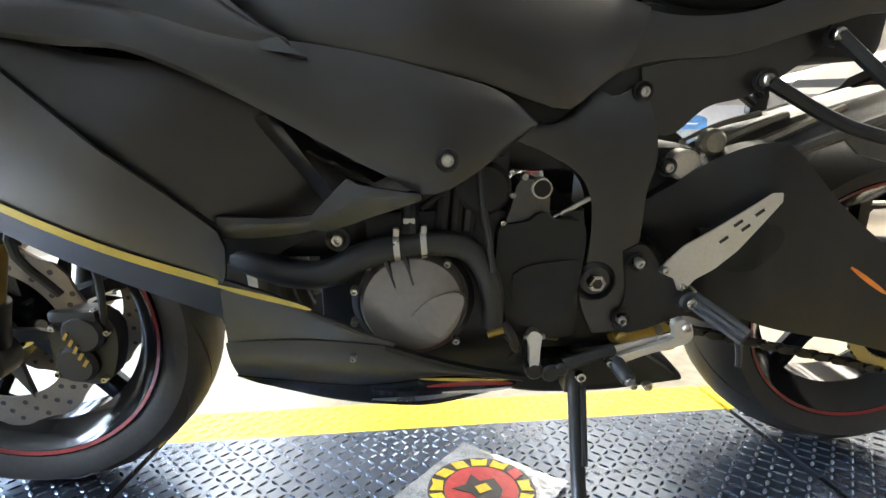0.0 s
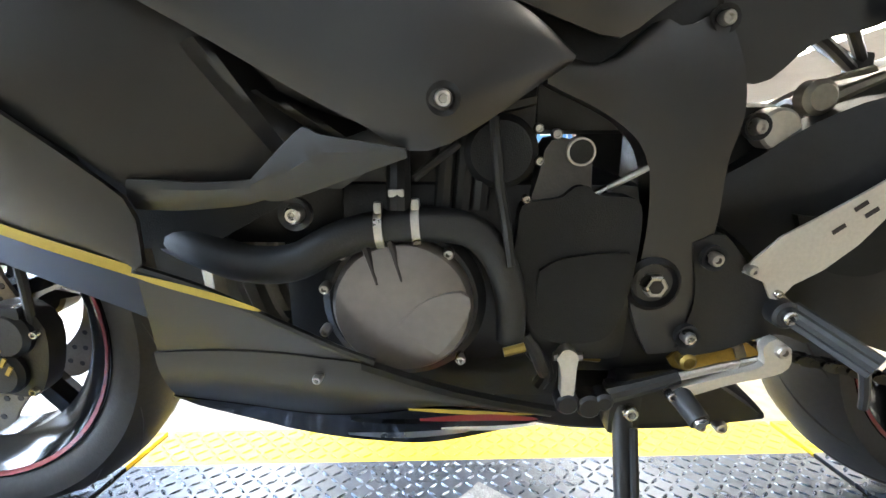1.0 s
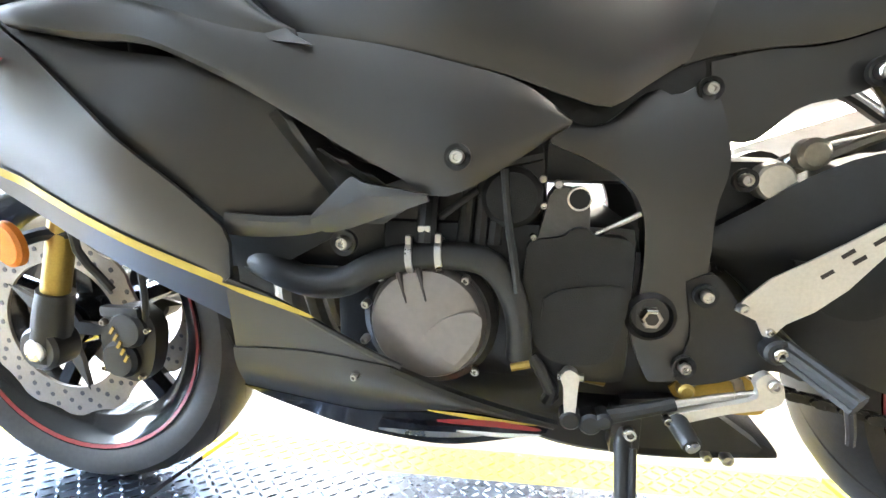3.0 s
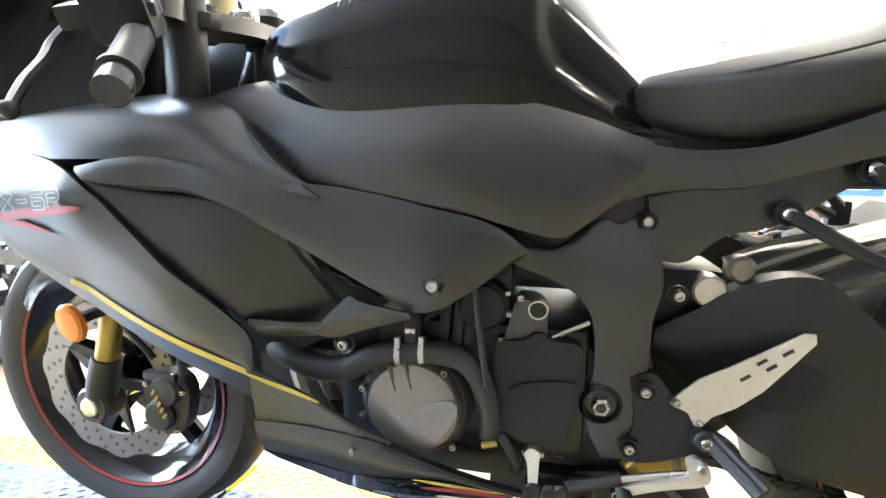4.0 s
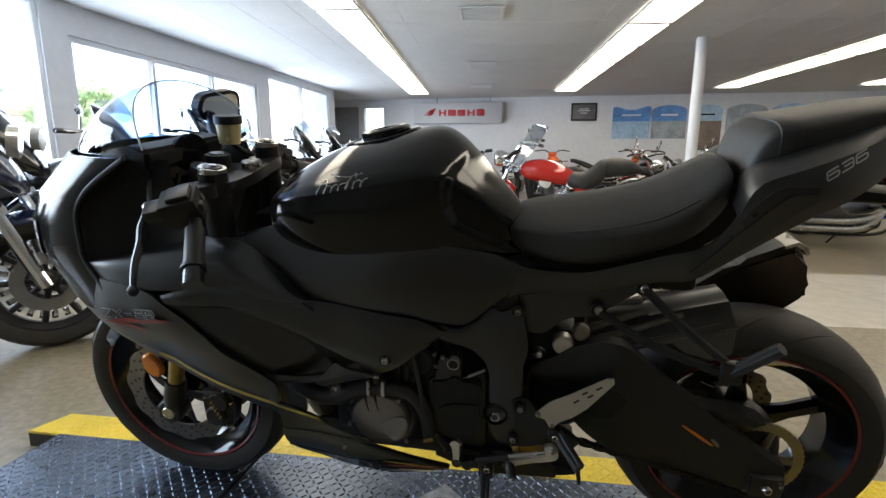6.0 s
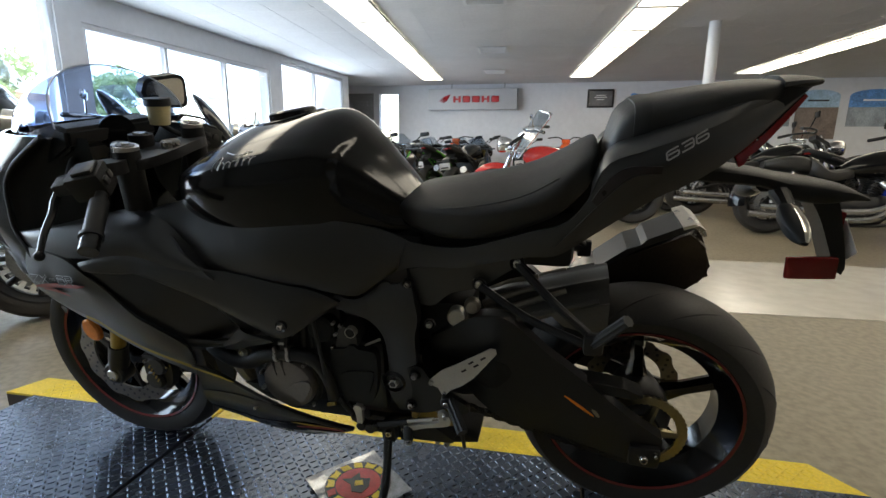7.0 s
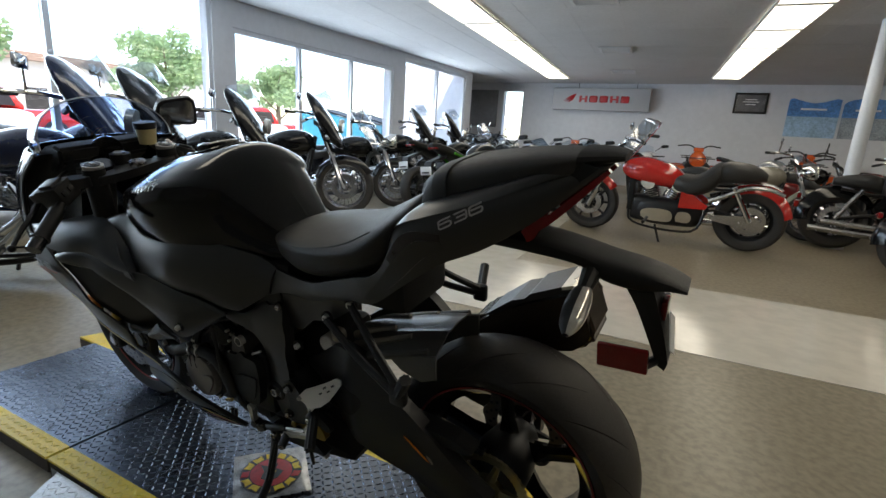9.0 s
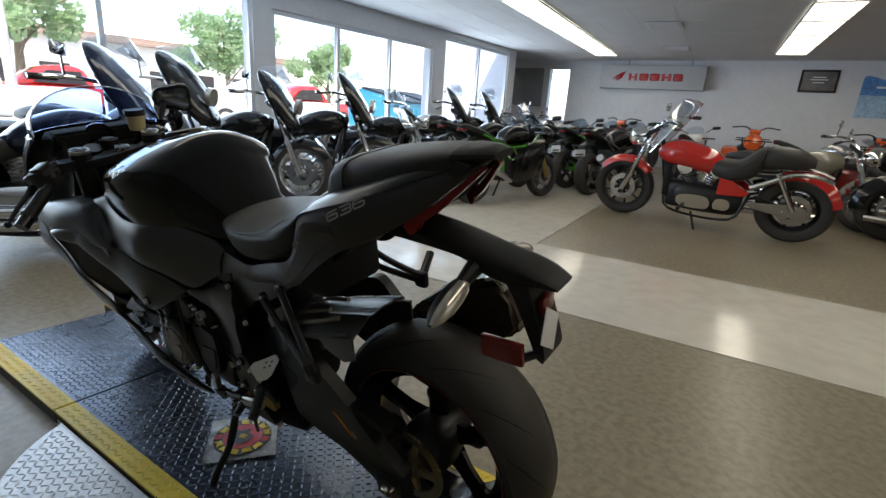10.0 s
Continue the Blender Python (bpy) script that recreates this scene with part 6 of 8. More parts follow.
tube(bm, [(0.14, -0.14, 0.575), (0.10, -0.155, 0.565), (0.06, -0.165, 0.545)], 0.009, 8)
part("wiring", bm, HOSE, bike)
# oil pipe, shift shaft and lower engine fittings
for pts, r, mm, nm in (([(0.150, -0.150, 0.330), (0.165, -0.155, 0.310), (0.16, -0.15, 0.29)], 0.008, DARKMETAL, "oil_pipe"),
                       ([(0.228, -0.158, 0.283), (0.262, -0.158, 0.293), (0.298, -0.156, 0.304)], (0.0095, 0.0075), HOSE, "rod_boot"), ([(0.296, -0.156, 0.303), (0.345, -0.152, 0.314), (0.385, -0.150, 0.322)], 0.0045, STEEL, "shift_rod"),
                       ([(0.205, -0.12, 0.315), (0.228, -0.12, 0.312)], 0.012, GOLD, "drain_plug"), ([(0.140, -0.165, 0.352), (0.150, -0.168, 0.338), (0.158, -0.162, 0.318), (0.168, -0.15, 0.296)], 0.0065, HOSE, "drain_tube")):
    bm = bmesh.new()
    tube(bm, pts, r, 10)
    part(nm, bm, mm, bike)
bm = bmesh.new()
plate(bm, [(0.172, 0.330), (0.180, 0.340), (0.192, 0.334), (0.192, 0.318), (0.190, 0.282), (0.180, 0.280), (0.177, 0.315)], -0.170, -0.156, 28)
crank = part("shift_crank", bm, ALU, bike, "alloy gear-shift crank", True, 50)
bm = bmesh.new()
tube(bm, [(0.170, -0.163, 0.329), (0.198, -0.163, 0.329)], 0.0045, 8, 1)
part("pinch_bolt", bm, STEEL, crank)
for x, z, r in ((0.186, 0.279, 0.012), (0.208, 0.276, 0.013), (0.222, 0.281, 0.010)):
    bm = bmesh.new()
    disc(bm, (x, 0, z), r, -0.172, -0.148, 16, 0.003)
    part("rod_joint", bm, DARKMETAL, crank)
bm = bmesh.new()
plate(bm, [(0.245, 0.292), (0.300, 0.300), (0.343, 0.288), (0.402, 0.247), (0.398, 0.240), (0.264, 0.232), (0.240, 0.245)], -0.135, -0.110, 0)
part("stand_plate", bm, DARKMETAL, bike, "black stand and exhaust mounting plate", False)
bm = loft([(0.32, 0.31, 0.45, 0.055), (0.42, 0.30, 0.45, 0.060), (0.478, 0.34, 0.44, 0.050)], 8, 16, 3)
part("suspension_linkage", bm, DARKMETAL, bike, "black rear suspension linkage")
# exhaust collector under the engine
bm = loft([(0.12, 0.20, 0.275, 0.09), (0.20, 0.188, 0.275, 0.105), (0.32, 0.188, 0.265, 0.105), (0.40, 0.195, 0.245, 0.095), (0.448, 0.198, 0.212, 0.08)], 16, 18, 4)
part("exhaust_shroud", bm, PLASTIC, bike, "black exhaust shroud under the engine")
for x, z, r in ((0.268, 0.212, 0.010), (0.355, 0.214, 0.009), (0.378, 0.213, 0.011)):
    bm = bmesh.new()
    bolt(bm, x, -0.108, z, r, 0.008)
    part("bolt", bm, STEEL, bike)
# foot controls
bm = bmesh.new()
plate(bm, [(0.300, 0.440), (0.330, 0.448), (0.365, 0.405), (0.405, 0.378), (0.440, 0.352), (0.430, 0.335), (0.395, 0.345), (0.340, 0.325), (0.300, 0.325), (0.310, 0.38)], -0.142, -0.128, 44)
part("footrest_bracket", bm, DARKMETAL, bike, "black rider footrest bracket", True, 50)
bm = bmesh.new()
HG = [(0.350, 0.412), (0.358, 0.425), (0.380, 0.448), (0.410, 0.466), (0.450, 0.492), (0.486, 0.517), (0.498, 0.517), (0.500, 0.506), (0.478, 0.475), (0.452, 0.440), (0.425, 0.415), (0.400, 0.400), (0.388, 0.384), (0.380, 0.386), (0.372, 0.402)]
plate(bm, HG, -0.1465, -0.1435)
guard = part("heel_guard", bm, ALU, bike, "bare aluminium heel guard with slots", False)
for x, z in ((0.4305, 0.456), (0.457, 0.472), (0.472, 0.492), (0.446, 0.478)):
    bm = bmesh.new()
    m = Matrix.Translation((x, -0.1467, z)) @ Matrix.Rotation(radians(-38), 4, "Y")
    box(bm, (-0.0065, -0.0006, -0.0021), (0.0065, 0.0006, 0.0021), 0.0, m)
    part("slot", bm, STK_BLK, guard)
for x, z in ((0.358, 0.414), (0.386, 0.391)):
    bm = bmesh.new()
    bolt(bm, x, -0.148, z, 0.006, 0.004)
    part("bolt", bm, STEEL, guard)
bm = bmesh.new()
star_bar(bm, (0.398, -0.150, 0.374), (0.440, -0.210, 0.346), 0.0125, 9)
peg = part("rider_footpeg", bm, HOSE, bike, "ribbed black rider footpeg")
bm = bmesh.new()
disc(bm, (0.392, 0, 0.372), 0.014, -0.160, -0.132, 16, 0.003)
part("peg_pivot", bm, DARKMETAL, peg)
bm = bmesh.new()
bolt(bm, 0.392, -0.160, 0.372, 0.0105, 0.006)
part("bolt", bm, STEEL, peg)
bm = bmesh.new()
tube(bm, [(0.436, -0.203, 0.342), (0.440, -0.205, 0.320), (0.442, -0.205, 0.303)], (0.005, 0.004), 8, 3)
part("feeler", bm, DARKMETAL, peg)
bm = bmesh.new()
plate(bm, [(0.399, 0.338), (0.402, 0.324), (0.392, 0.312), (0.345, 0.299), (0.296, 0.281), (0.287, 0.285), (0.292, 0.293), (0.345, 0.310), (0.376, 0.322), (0.372, 0.340), (0.384, 0.350)], -0.163, -0.152, 44)
bmesh.ops.bevel(bm, geom=[e for e in bm.edges if e.calc_face_angle(0) > 1], offset=0.002, segments=1, affect="EDGES")
shift = part("shift_lever", bm, ALU, bike, "bare alloy gear-shift lever", True, 50)
for x, z, r in ((0.390, 0.338, 0.0105), (0.290, 0.287, 0.008)):
    bm = bmesh.new()
    bolt(bm, x, -0.163, z, r, 0.006)
    part("bolt", bm, STEEL, shift)
bm = bmesh.new()
tube(bm, [(0.300, -0.158, 0.286), (0.309, -0.188, 0.274)], (0.0115, 0.0105), 14, 3)
toe = part("toe_peg", bm, HOSE, shift, "black rubber toe peg")
bm = bmesh.new()
tube(bm, [(0.309, -0.188, 0.274), (0.310, -0.191, 0.273)], 0.0075, 12, 1)
part("end_screw", bm, STEEL, toe)
bm = bmesh.new()
plate(bm, [(0.298, 0.309), (0.323, 0.331), (0.360, 0.336), (0.395, 0.315), (0.400, 0.286), (0.345, 0.284), (0.312, 0.292)], -0.128, -0.112, 30)
part("sprocket_guard", bm, GOLD, bike, "worn brass-coloured guard", True, 50)
bm = bmesh.new()
disc(bm, (0.313, 0, 0.313), 0.009, -0.146, -0.128, 14, 0.003)
part("guard_spacer", bm, GOLD, bike)
for k in range(5):
    a = radians(150 - k * 32)
    bm = bmesh.new()
    m = Matrix.Translation((0.345 + 0.026 * math.cos(a), -0.134, 0.311 + 0.026 * math.sin(a))) @ Matrix.Rotation(-a + math.pi / 2, 4, "Y")
    box(bm, (-0.008, -0.0015, -0.0055), (0.008, 0.0015, 0.0055), 0.002, m)
    part("chain_link", bm, SWING, bike)
# side stand
bm = bmesh.new()
tube(bm, [(0.247, -0.150, 0.268), (0.248, -0.195, 0.15), (0.240, -0.262, 0.060), (0.232, -0.300, -0.038)], (0.0105, 0.0105), 12)
stand = part("side_stand", bm, DARKMETAL, bike, "black steel side stand folded out")
bm = bmesh.new()
box(bm, (0.205, -0.325, -0.050), (0.262, -0.285, -0.042), 0.003)
part("stand_foot", bm, DARKMETAL, stand)
bm = bmesh.new()
box(bm, (0.232, -0.158, 0.235), (0.266, -0.125, 0.285), 0.006)
part("stand_bracket", bm, DARKMETAL, stand)
bm = bmesh.new()
bolt(bm, 0.252, -0.160, 0.266, 0.012, 0.008)
part("bolt", bm, STEEL, stand)
bm = bmesh.new()
tube(bm, [(0.256, -0.166, 0.25), (0.254, -0.208, 0.155)], 0.0045, 8, 10)
part("stand_spring", bm, DARKMETAL, stand)

# -- swingarm, chain, rear end
SWF = lambda x, z: np.interp(x, [0.34, 0.42, 0.50, 0.65, 0.80, 0.86], [0.078, 0.090, 0.120, 0.112, 0.118, 0.116])
arms = both("swingarm", patch([(0.340, 0.488), (0.385, 0.518), (0.43, 0.552), (0.475, 0.575), (0.515, 0.575), (0.560, 0.540), (0.605, 0.498), (0.665, 0.453), (0.725, 0.408), (0.780, 0.366), (0.846, 0.322)],
                       [(0.335, 0.455), (0.375, 0.430), (0.41, 0.392), (0.45, 0.352), (0.497, 0.328), (0.547, 0.310), (0.60, 0.297), (0.655, 0.286), (0.71, 0.273), (0.763, 0.260), (0.846, 0.248)], SWF, 34, 8, 0.032, 0.006),
     DARKMETAL, "black aluminium swingarm")
# dark oval laid on the surface, painting the shade of a recess
recesses = both("swingarm_shade_oval", patch([(0.425, 0.452), (0.450, 0.468), (0.475, 0.474), (0.500, 0.473), (0.522, 0.466), (0.530, 0.452)], [(0.428, 0.432), (0.445, 0.410), (0.465, 0.400), (0.490, 0.402), (0.512, 0.420), (0.528, 0.440)], lambda x, z: SWF(x, z) + 0.0068, 16, 5, 0.002), PLASTIC, "dark oval patch painting a recess's shade on the swingarm")
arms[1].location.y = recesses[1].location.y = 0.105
bm = bmesh.new()
disc(bm, (0.436, 0, 0.575), 0.018, -0.085, -0.060, 20, 0.005)
part("linkage_joint", bm, SWING, bike, "grey cast linkage joint")
stripe_on("swingarm_sticker", [(0.642, 0.405), (0.672, 0.385), (0.707, 0.362)], 0.007, SWF, 0.0075, AMBER, "orange warning sticker", 10, False)
stripe_on("swingarm_sticker", [(0.700, 0.380), (0.708, 0.372), (0.716, 0.362)], 0.008, SWF, 0.0075, SWING, "", 10, False)
bm = bmesh.new()
box(bm, (0.782, -0.136, 0.260), (0.842, -0.118, 0.310), 0.005)
adj = part("chain_adjuster", bm, DARKMETAL, bike, "chain adjuster block")
for x, z, r in ((0.810, 0.286, 0.014), (0.832, 0.300, 0.006)):
    bm = bmesh.new()
    bolt(bm, x, -0.137, z, r, 0.010)
    part("bolt", bm, STEEL, adj)
bm = bmesh.new()
disc(bm, (RX, 0, RZ), 0.018, -0.128, 0.232, 6, 0.002)
part("rear_axle", bm, STEEL, bike)


def chain_run(p0, p1, n):
    for k in range(n):
        a, b = k / n, (k + 0.82) / n
        bm = bmesh.new()
        A, B = np.array(p0) + (np.array(p1) - np.array(p0)) * a, np.array(p0) + (np.array(p1) - np.array(p0)) * b
        y = -0.062 if k % 2 else -0.0655
        for yy in (y, -0.116 - y):
            d = (B - A) / np.linalg.norm(B - A)
            nn = np.array((-d[1], d[0]))
            q = [A - nn * 0.006, B - nn * 0.006, B + d * 0.004, B + nn * 0.006, A + nn * 0.006, A - d * 0.004]
            plate(bm, [tuple(v) for v in q], yy - 0.001, yy + 0.001)
        for P in (A, B):
            disc(bm, (P[0], 0, P[1]), 0.0042, -0.067, -0.049, 8)
        part("chain_link", bm, DARKMETAL, bike)


chain_run((0.300, 0.448), (RX - 0.01, RZ + 0.093), 32)
chain_run((0.300, 0.318), (RX - 0.01, RZ - 0.093), 32)
bm = bmesh.new()
plate(bm, [(0.42, 0.46), (0.60, 0.445), (0.76, 0.430), (0.80, 0.415), (0.78, 0.405), (0.60, 0.420), (0.43, 0.435)], -0.105, -0.062)
part("chain_guard", bm, PLASTIC, bike, "black plastic chain guard", False)
# hugger: a ridged roof over the front of the rear tyre
HUG = [(0.455, 0.575, 0.520, 0.060), (0.50, 0.592, 0.540, 0.082), (0.55, 0.604, 0.562, 0.093), (0.60, 0.618, 0.582, 0.099), (0.66, 0.636, 0.604, 0.100), (0.715, 0.652, 0.618, 0.098)]
HUGS = spline(HUG, 26)
bm = bmesh.new()
rows = []
for off in (0.0, 0.005):
    for x, za, zb, w in HUGS:
        rows.append([bm.verts.new((x, w * u, za - off - (za - zb) * abs(u) ** 1.8 + 0.006 * math.exp(-((abs(u) - 0.45) * 12) ** 2))) for u in np.linspace(-1, 1, 25)])
N = len(HUGS)
for b0 in (0, N):
    for i in range(N - 1):
        for j in range(24):
            bm.faces.new((rows[b0 + i][j], rows[b0 + i + 1][j], rows[b0 + i + 1][j + 1], rows[b0 + i][j + 1]))
for i in range(N - 1):
    for j in (0, 24):
        bm.faces.new((rows[i][j], rows[i + 1][j], rows[N + i + 1][j], rows[N + i][j]))
for i in (0, N - 1):
    for j in range(24):
        bm.faces.new((rows[i][j], rows[i][j + 1], rows[N + i][j + 1], rows[N + i][j]))
hug = part("rear_hugger", bm, HUGM, bike, "satin grey ribbed rear wheel hugger")
for s in (-1, 1):
    for u0, u1, i0, i1 in ((0.80, 0.55, 2, 18), (1.02, 0.92, 4, 24), (0.55, 0.30, 0, 12)):
        pts = [(HUGS[i][0], s * HUGS[i][3] * u, HUGS[i][1] - (HUGS[i][1] - HUGS[i][2]) * u ** 1.8 + 0.004) for i, u in ((i0, u0), ((i0 + i1) // 2, (u0 + u1) / 2), (i1, u1))]
        bm = bmesh.new()
        tube(bm, pts, (0.010, 0.006), 8, 12)
        # inner ribs get a lighter grey, painting the light they catch
        part("rib", bm, SWING if u0 < 1 else HUGM, hug)
    bm = bmesh.new()
    plate(bm, [(0.60, 0.584), (0.66, 0.606), (0.715, 0.620), (0.715, 0.565), (0.68, 0.548), (0.63, 0.560)], s * 0.094, s * 0.099)
    part("side_plate", bm, HUGM, hug, "", False)
# pillion peg hanger
for s in (-1, 1):
    if s < 0:
        arms = [[(0.462, -0.130, 0.652), (0.56, -0.150, 0.600), (0.668, -0.178, 0.572)], [(0.536, -0.130, 0.706), (0.60, -0.152, 0.648), (0.680, -0.180, 0.590)]]
        joint, tip = (0.684, -0.184, 0.578), (0.733, -0.224, 0.655)
    else:
        arms = [[(0.50, 0.120, 0.690), (0.58, 0.140, 0.655), (0.660, 0.185, 0.622)], [(0.560, 0.120, 0.715), (0.61, 0.142, 0.680), (0.672, 0.186, 0.636)]]
        joint, tip = (0.672, 0.190, 0.624), (0.652, 0.256, 0.668)
    bm = bmesh.new()
    for pts in arms:
        tube(bm, pts, 0.0085, 8, 8)
    box(bm, tuple(c - d for c, d in zip(joint, (0.018, 0.010, 0.022))), tuple(c + d for c, d in zip(joint, (0.018, 0.010, 0.022))), 0.008)
    hang = part("pillion_hanger", bm, DARKMETAL, bike, "black pillion footpeg hanger")
    bm = bmesh.new()
    star_bar(bm, joint, tip, 0.0115, 8)
    part("pillion_peg", bm, HOSE, hang)
# silencer on the right flank
bm = bmesh.new()
plate(bm, [(0.62, 0.500), (0.66, 0.555), (0.72, 0.590), (0.80, 0.635), (0.90, 0.684), (0.925, 0.692), (0.940, 0.653), (0.966, 0.588), (0.955, 0.560), (0.915, 0.540), (0.80, 0.505), (0.70, 0.480)], 0.165, 0.305)
bmesh.ops.bevel(bm, geom=list(bm.edges), offset=0.014, segments=3, affect="EDGES")
for v in bm.verts:
    v.co.y += 0.10 * (0.60 - v.co.z) if v.co.y < 0.22 else 0
SILM = mat("black_coated_silencer", (0.075, 0.058, 0.045), 0.24, 0.6, 0.15, 8, 0.05, 300)
sil = part("silencer", bm, SILM, bike, "black angular exhaust silencer with bright tip")
bm = bmesh.new()
plate(bm, [(0.70, 0.584), (0.768, 0.640), (0.800, 0.652), (0.812, 0.667), (0.880, 0.700), (0.905, 0.708), (0.918, 0.703), (0.90, 0.692), (0.80, 0.643), (0.72, 0.588)], 0.158, 0.285)
bmesh.ops.bevel(bm, geom=[e for e in bm.edges if e.calc_face_angle(0) > 1], offset=0.003, segments=2, affect="EDGES")
part("heat_shield", bm, DARKMETAL, sil, "brushed grey heat shield", False)
bm = bmesh.new()
plate(bm, [(0.884, 0.703), (0.908, 0.712), (0.930, 0.700), (0.936, 0.684), (0.928, 0.682), (0.920, 0.694), (0.905, 0.703), (0.886, 0.696)], 0.153, 0.308)
part("end_cap", bm, STEEL, sil, "bright steel end rim", False)

# ---- the other machines in the showroom ----


def arc_fender(cx, cz, R, w, a0, a1, drop=0.06, n=16):
    bm = bmesh.new()
    rows = []
    for off in (0.0, -0.006):
        for i in range(n + 1):
            a = radians(a0 + (a1 - a0) * i / n)
            rows.append([bm.verts.new((cx + (R + off - drop * abs(v) ** 2.4) * math.cos(a), w * v, cz + (R + off - drop * abs(v) ** 2.4) * math.sin(a))) for v in np.linspace(-1, 1, 9)])
    for b0 in (0, n + 1):
        for i in range(n):
            for j in range(8):
                bm.faces.new((rows[b0 + i][j], rows[b0 + i + 1][j], rows[b0 + i + 1][j + 1], rows[b0 + i][j + 1]))
    for i in range(n):
        for j in (0, 8):
            bm.faces.new((rows[i][j], rows[i + 1][j], rows[n + 2 + i][j], rows[n + 1 + i][j]))
    return bm


def small_wheel(name, cx, cz, R, w, rim, spokes, parent, metal, wire=False):
    c = (cx, 0, cz)
    bm = bmesh.new()
    hw = w * 0.38
    lathe(bm, [(rim, -hw - 0.006), (rim + 0.010, -hw - 0.006), (rim - 0.02, -hw * 0.5), (rim - 0.02, hw * 0.5), (rim + 0.010, hw + 0.006), (rim, hw + 0.006), (rim - 0.028, hw * 0.5), (rim - 0.028, -hw * 0.5)], c, 36, True)
    lathe(bm, [(0.03, -0.07), (0.05, -0.05), (0.05, 0.05), (0.03, 0.07)], c, 16)
    wh = part(name, bm, metal, parent)
    bm = bmesh.new()
    for k in range(spokes):
        a = 2 * math.pi * k / spokes
        y = (0.03 if k % 2 else -0.03) if wire else 0.0
        if not wire and k:
            bm = bmesh.new()
        tube(bm, [(cx + 0.04 * math.cos(a), y, cz + 0.04 * math.sin(a)), (cx + (rim - 0.02) * math.cos(a + (0.12 if wire else 0)), 0, cz + (rim - 0.02) * math.sin(a + (0.12 if wire else 0)))], 0.0028 if wire else 0.014, 4 if wire else 8, 1)
        if not wire:
            part("spoke", bm, metal, wh)
    if wire:
        tagged(part("spoke_lacing", bm, metal, wh), "", "", "", "stuff")
    bm = bmesh.new()
    lathe(bm, tyre_profile(R, w, rim), c, 44, True)
    part("tyre", bm, RUBBER, wh, "black tyre")
    for s in (-1, 1):
        bm = bmesh.new()
        lathe(bm, [(0.085, s * (w * 0.5 + 0.008)), (0.142, s * (w * 0.5 + 0.008)), (0.142, s * (w * 0.5 + 0.003)), (0.085, s * (w * 0.5 + 0.003))], c, 36, True)
        part("brake_disc", bm, ASPH, wh)
    return wh


ASPH = mat("chrome_dull", (0.45, 0.45, 0.46), 0.25, 0.9, 0.15, 20)
BLUEP = mat("dark_blue_paint", (0.012, 0.02, 0.06), 0.15, 0.2, 0.1, 3, coat=0.6)
GREENP = mat("lime_green_paint", (0.05, 0.24, 0.02), 0.2, 0, 0.08, 3, coat=0.5)
ORANGEP = mat("orange_paint", (0.60, 0.10, 0.02), 0.25, 0, 0.08, 3, coat=0.4)
SILVERP = mat("silver_paint", (0.42, 0.42, 0.43), 0.25, 0.6, 0.08, 3, coat=0.5)
WHITEP = mat("white_gloss_paint", (0.72, 0.72, 0.72), 0.2, 0, 0.05, 3, coat=0.4)


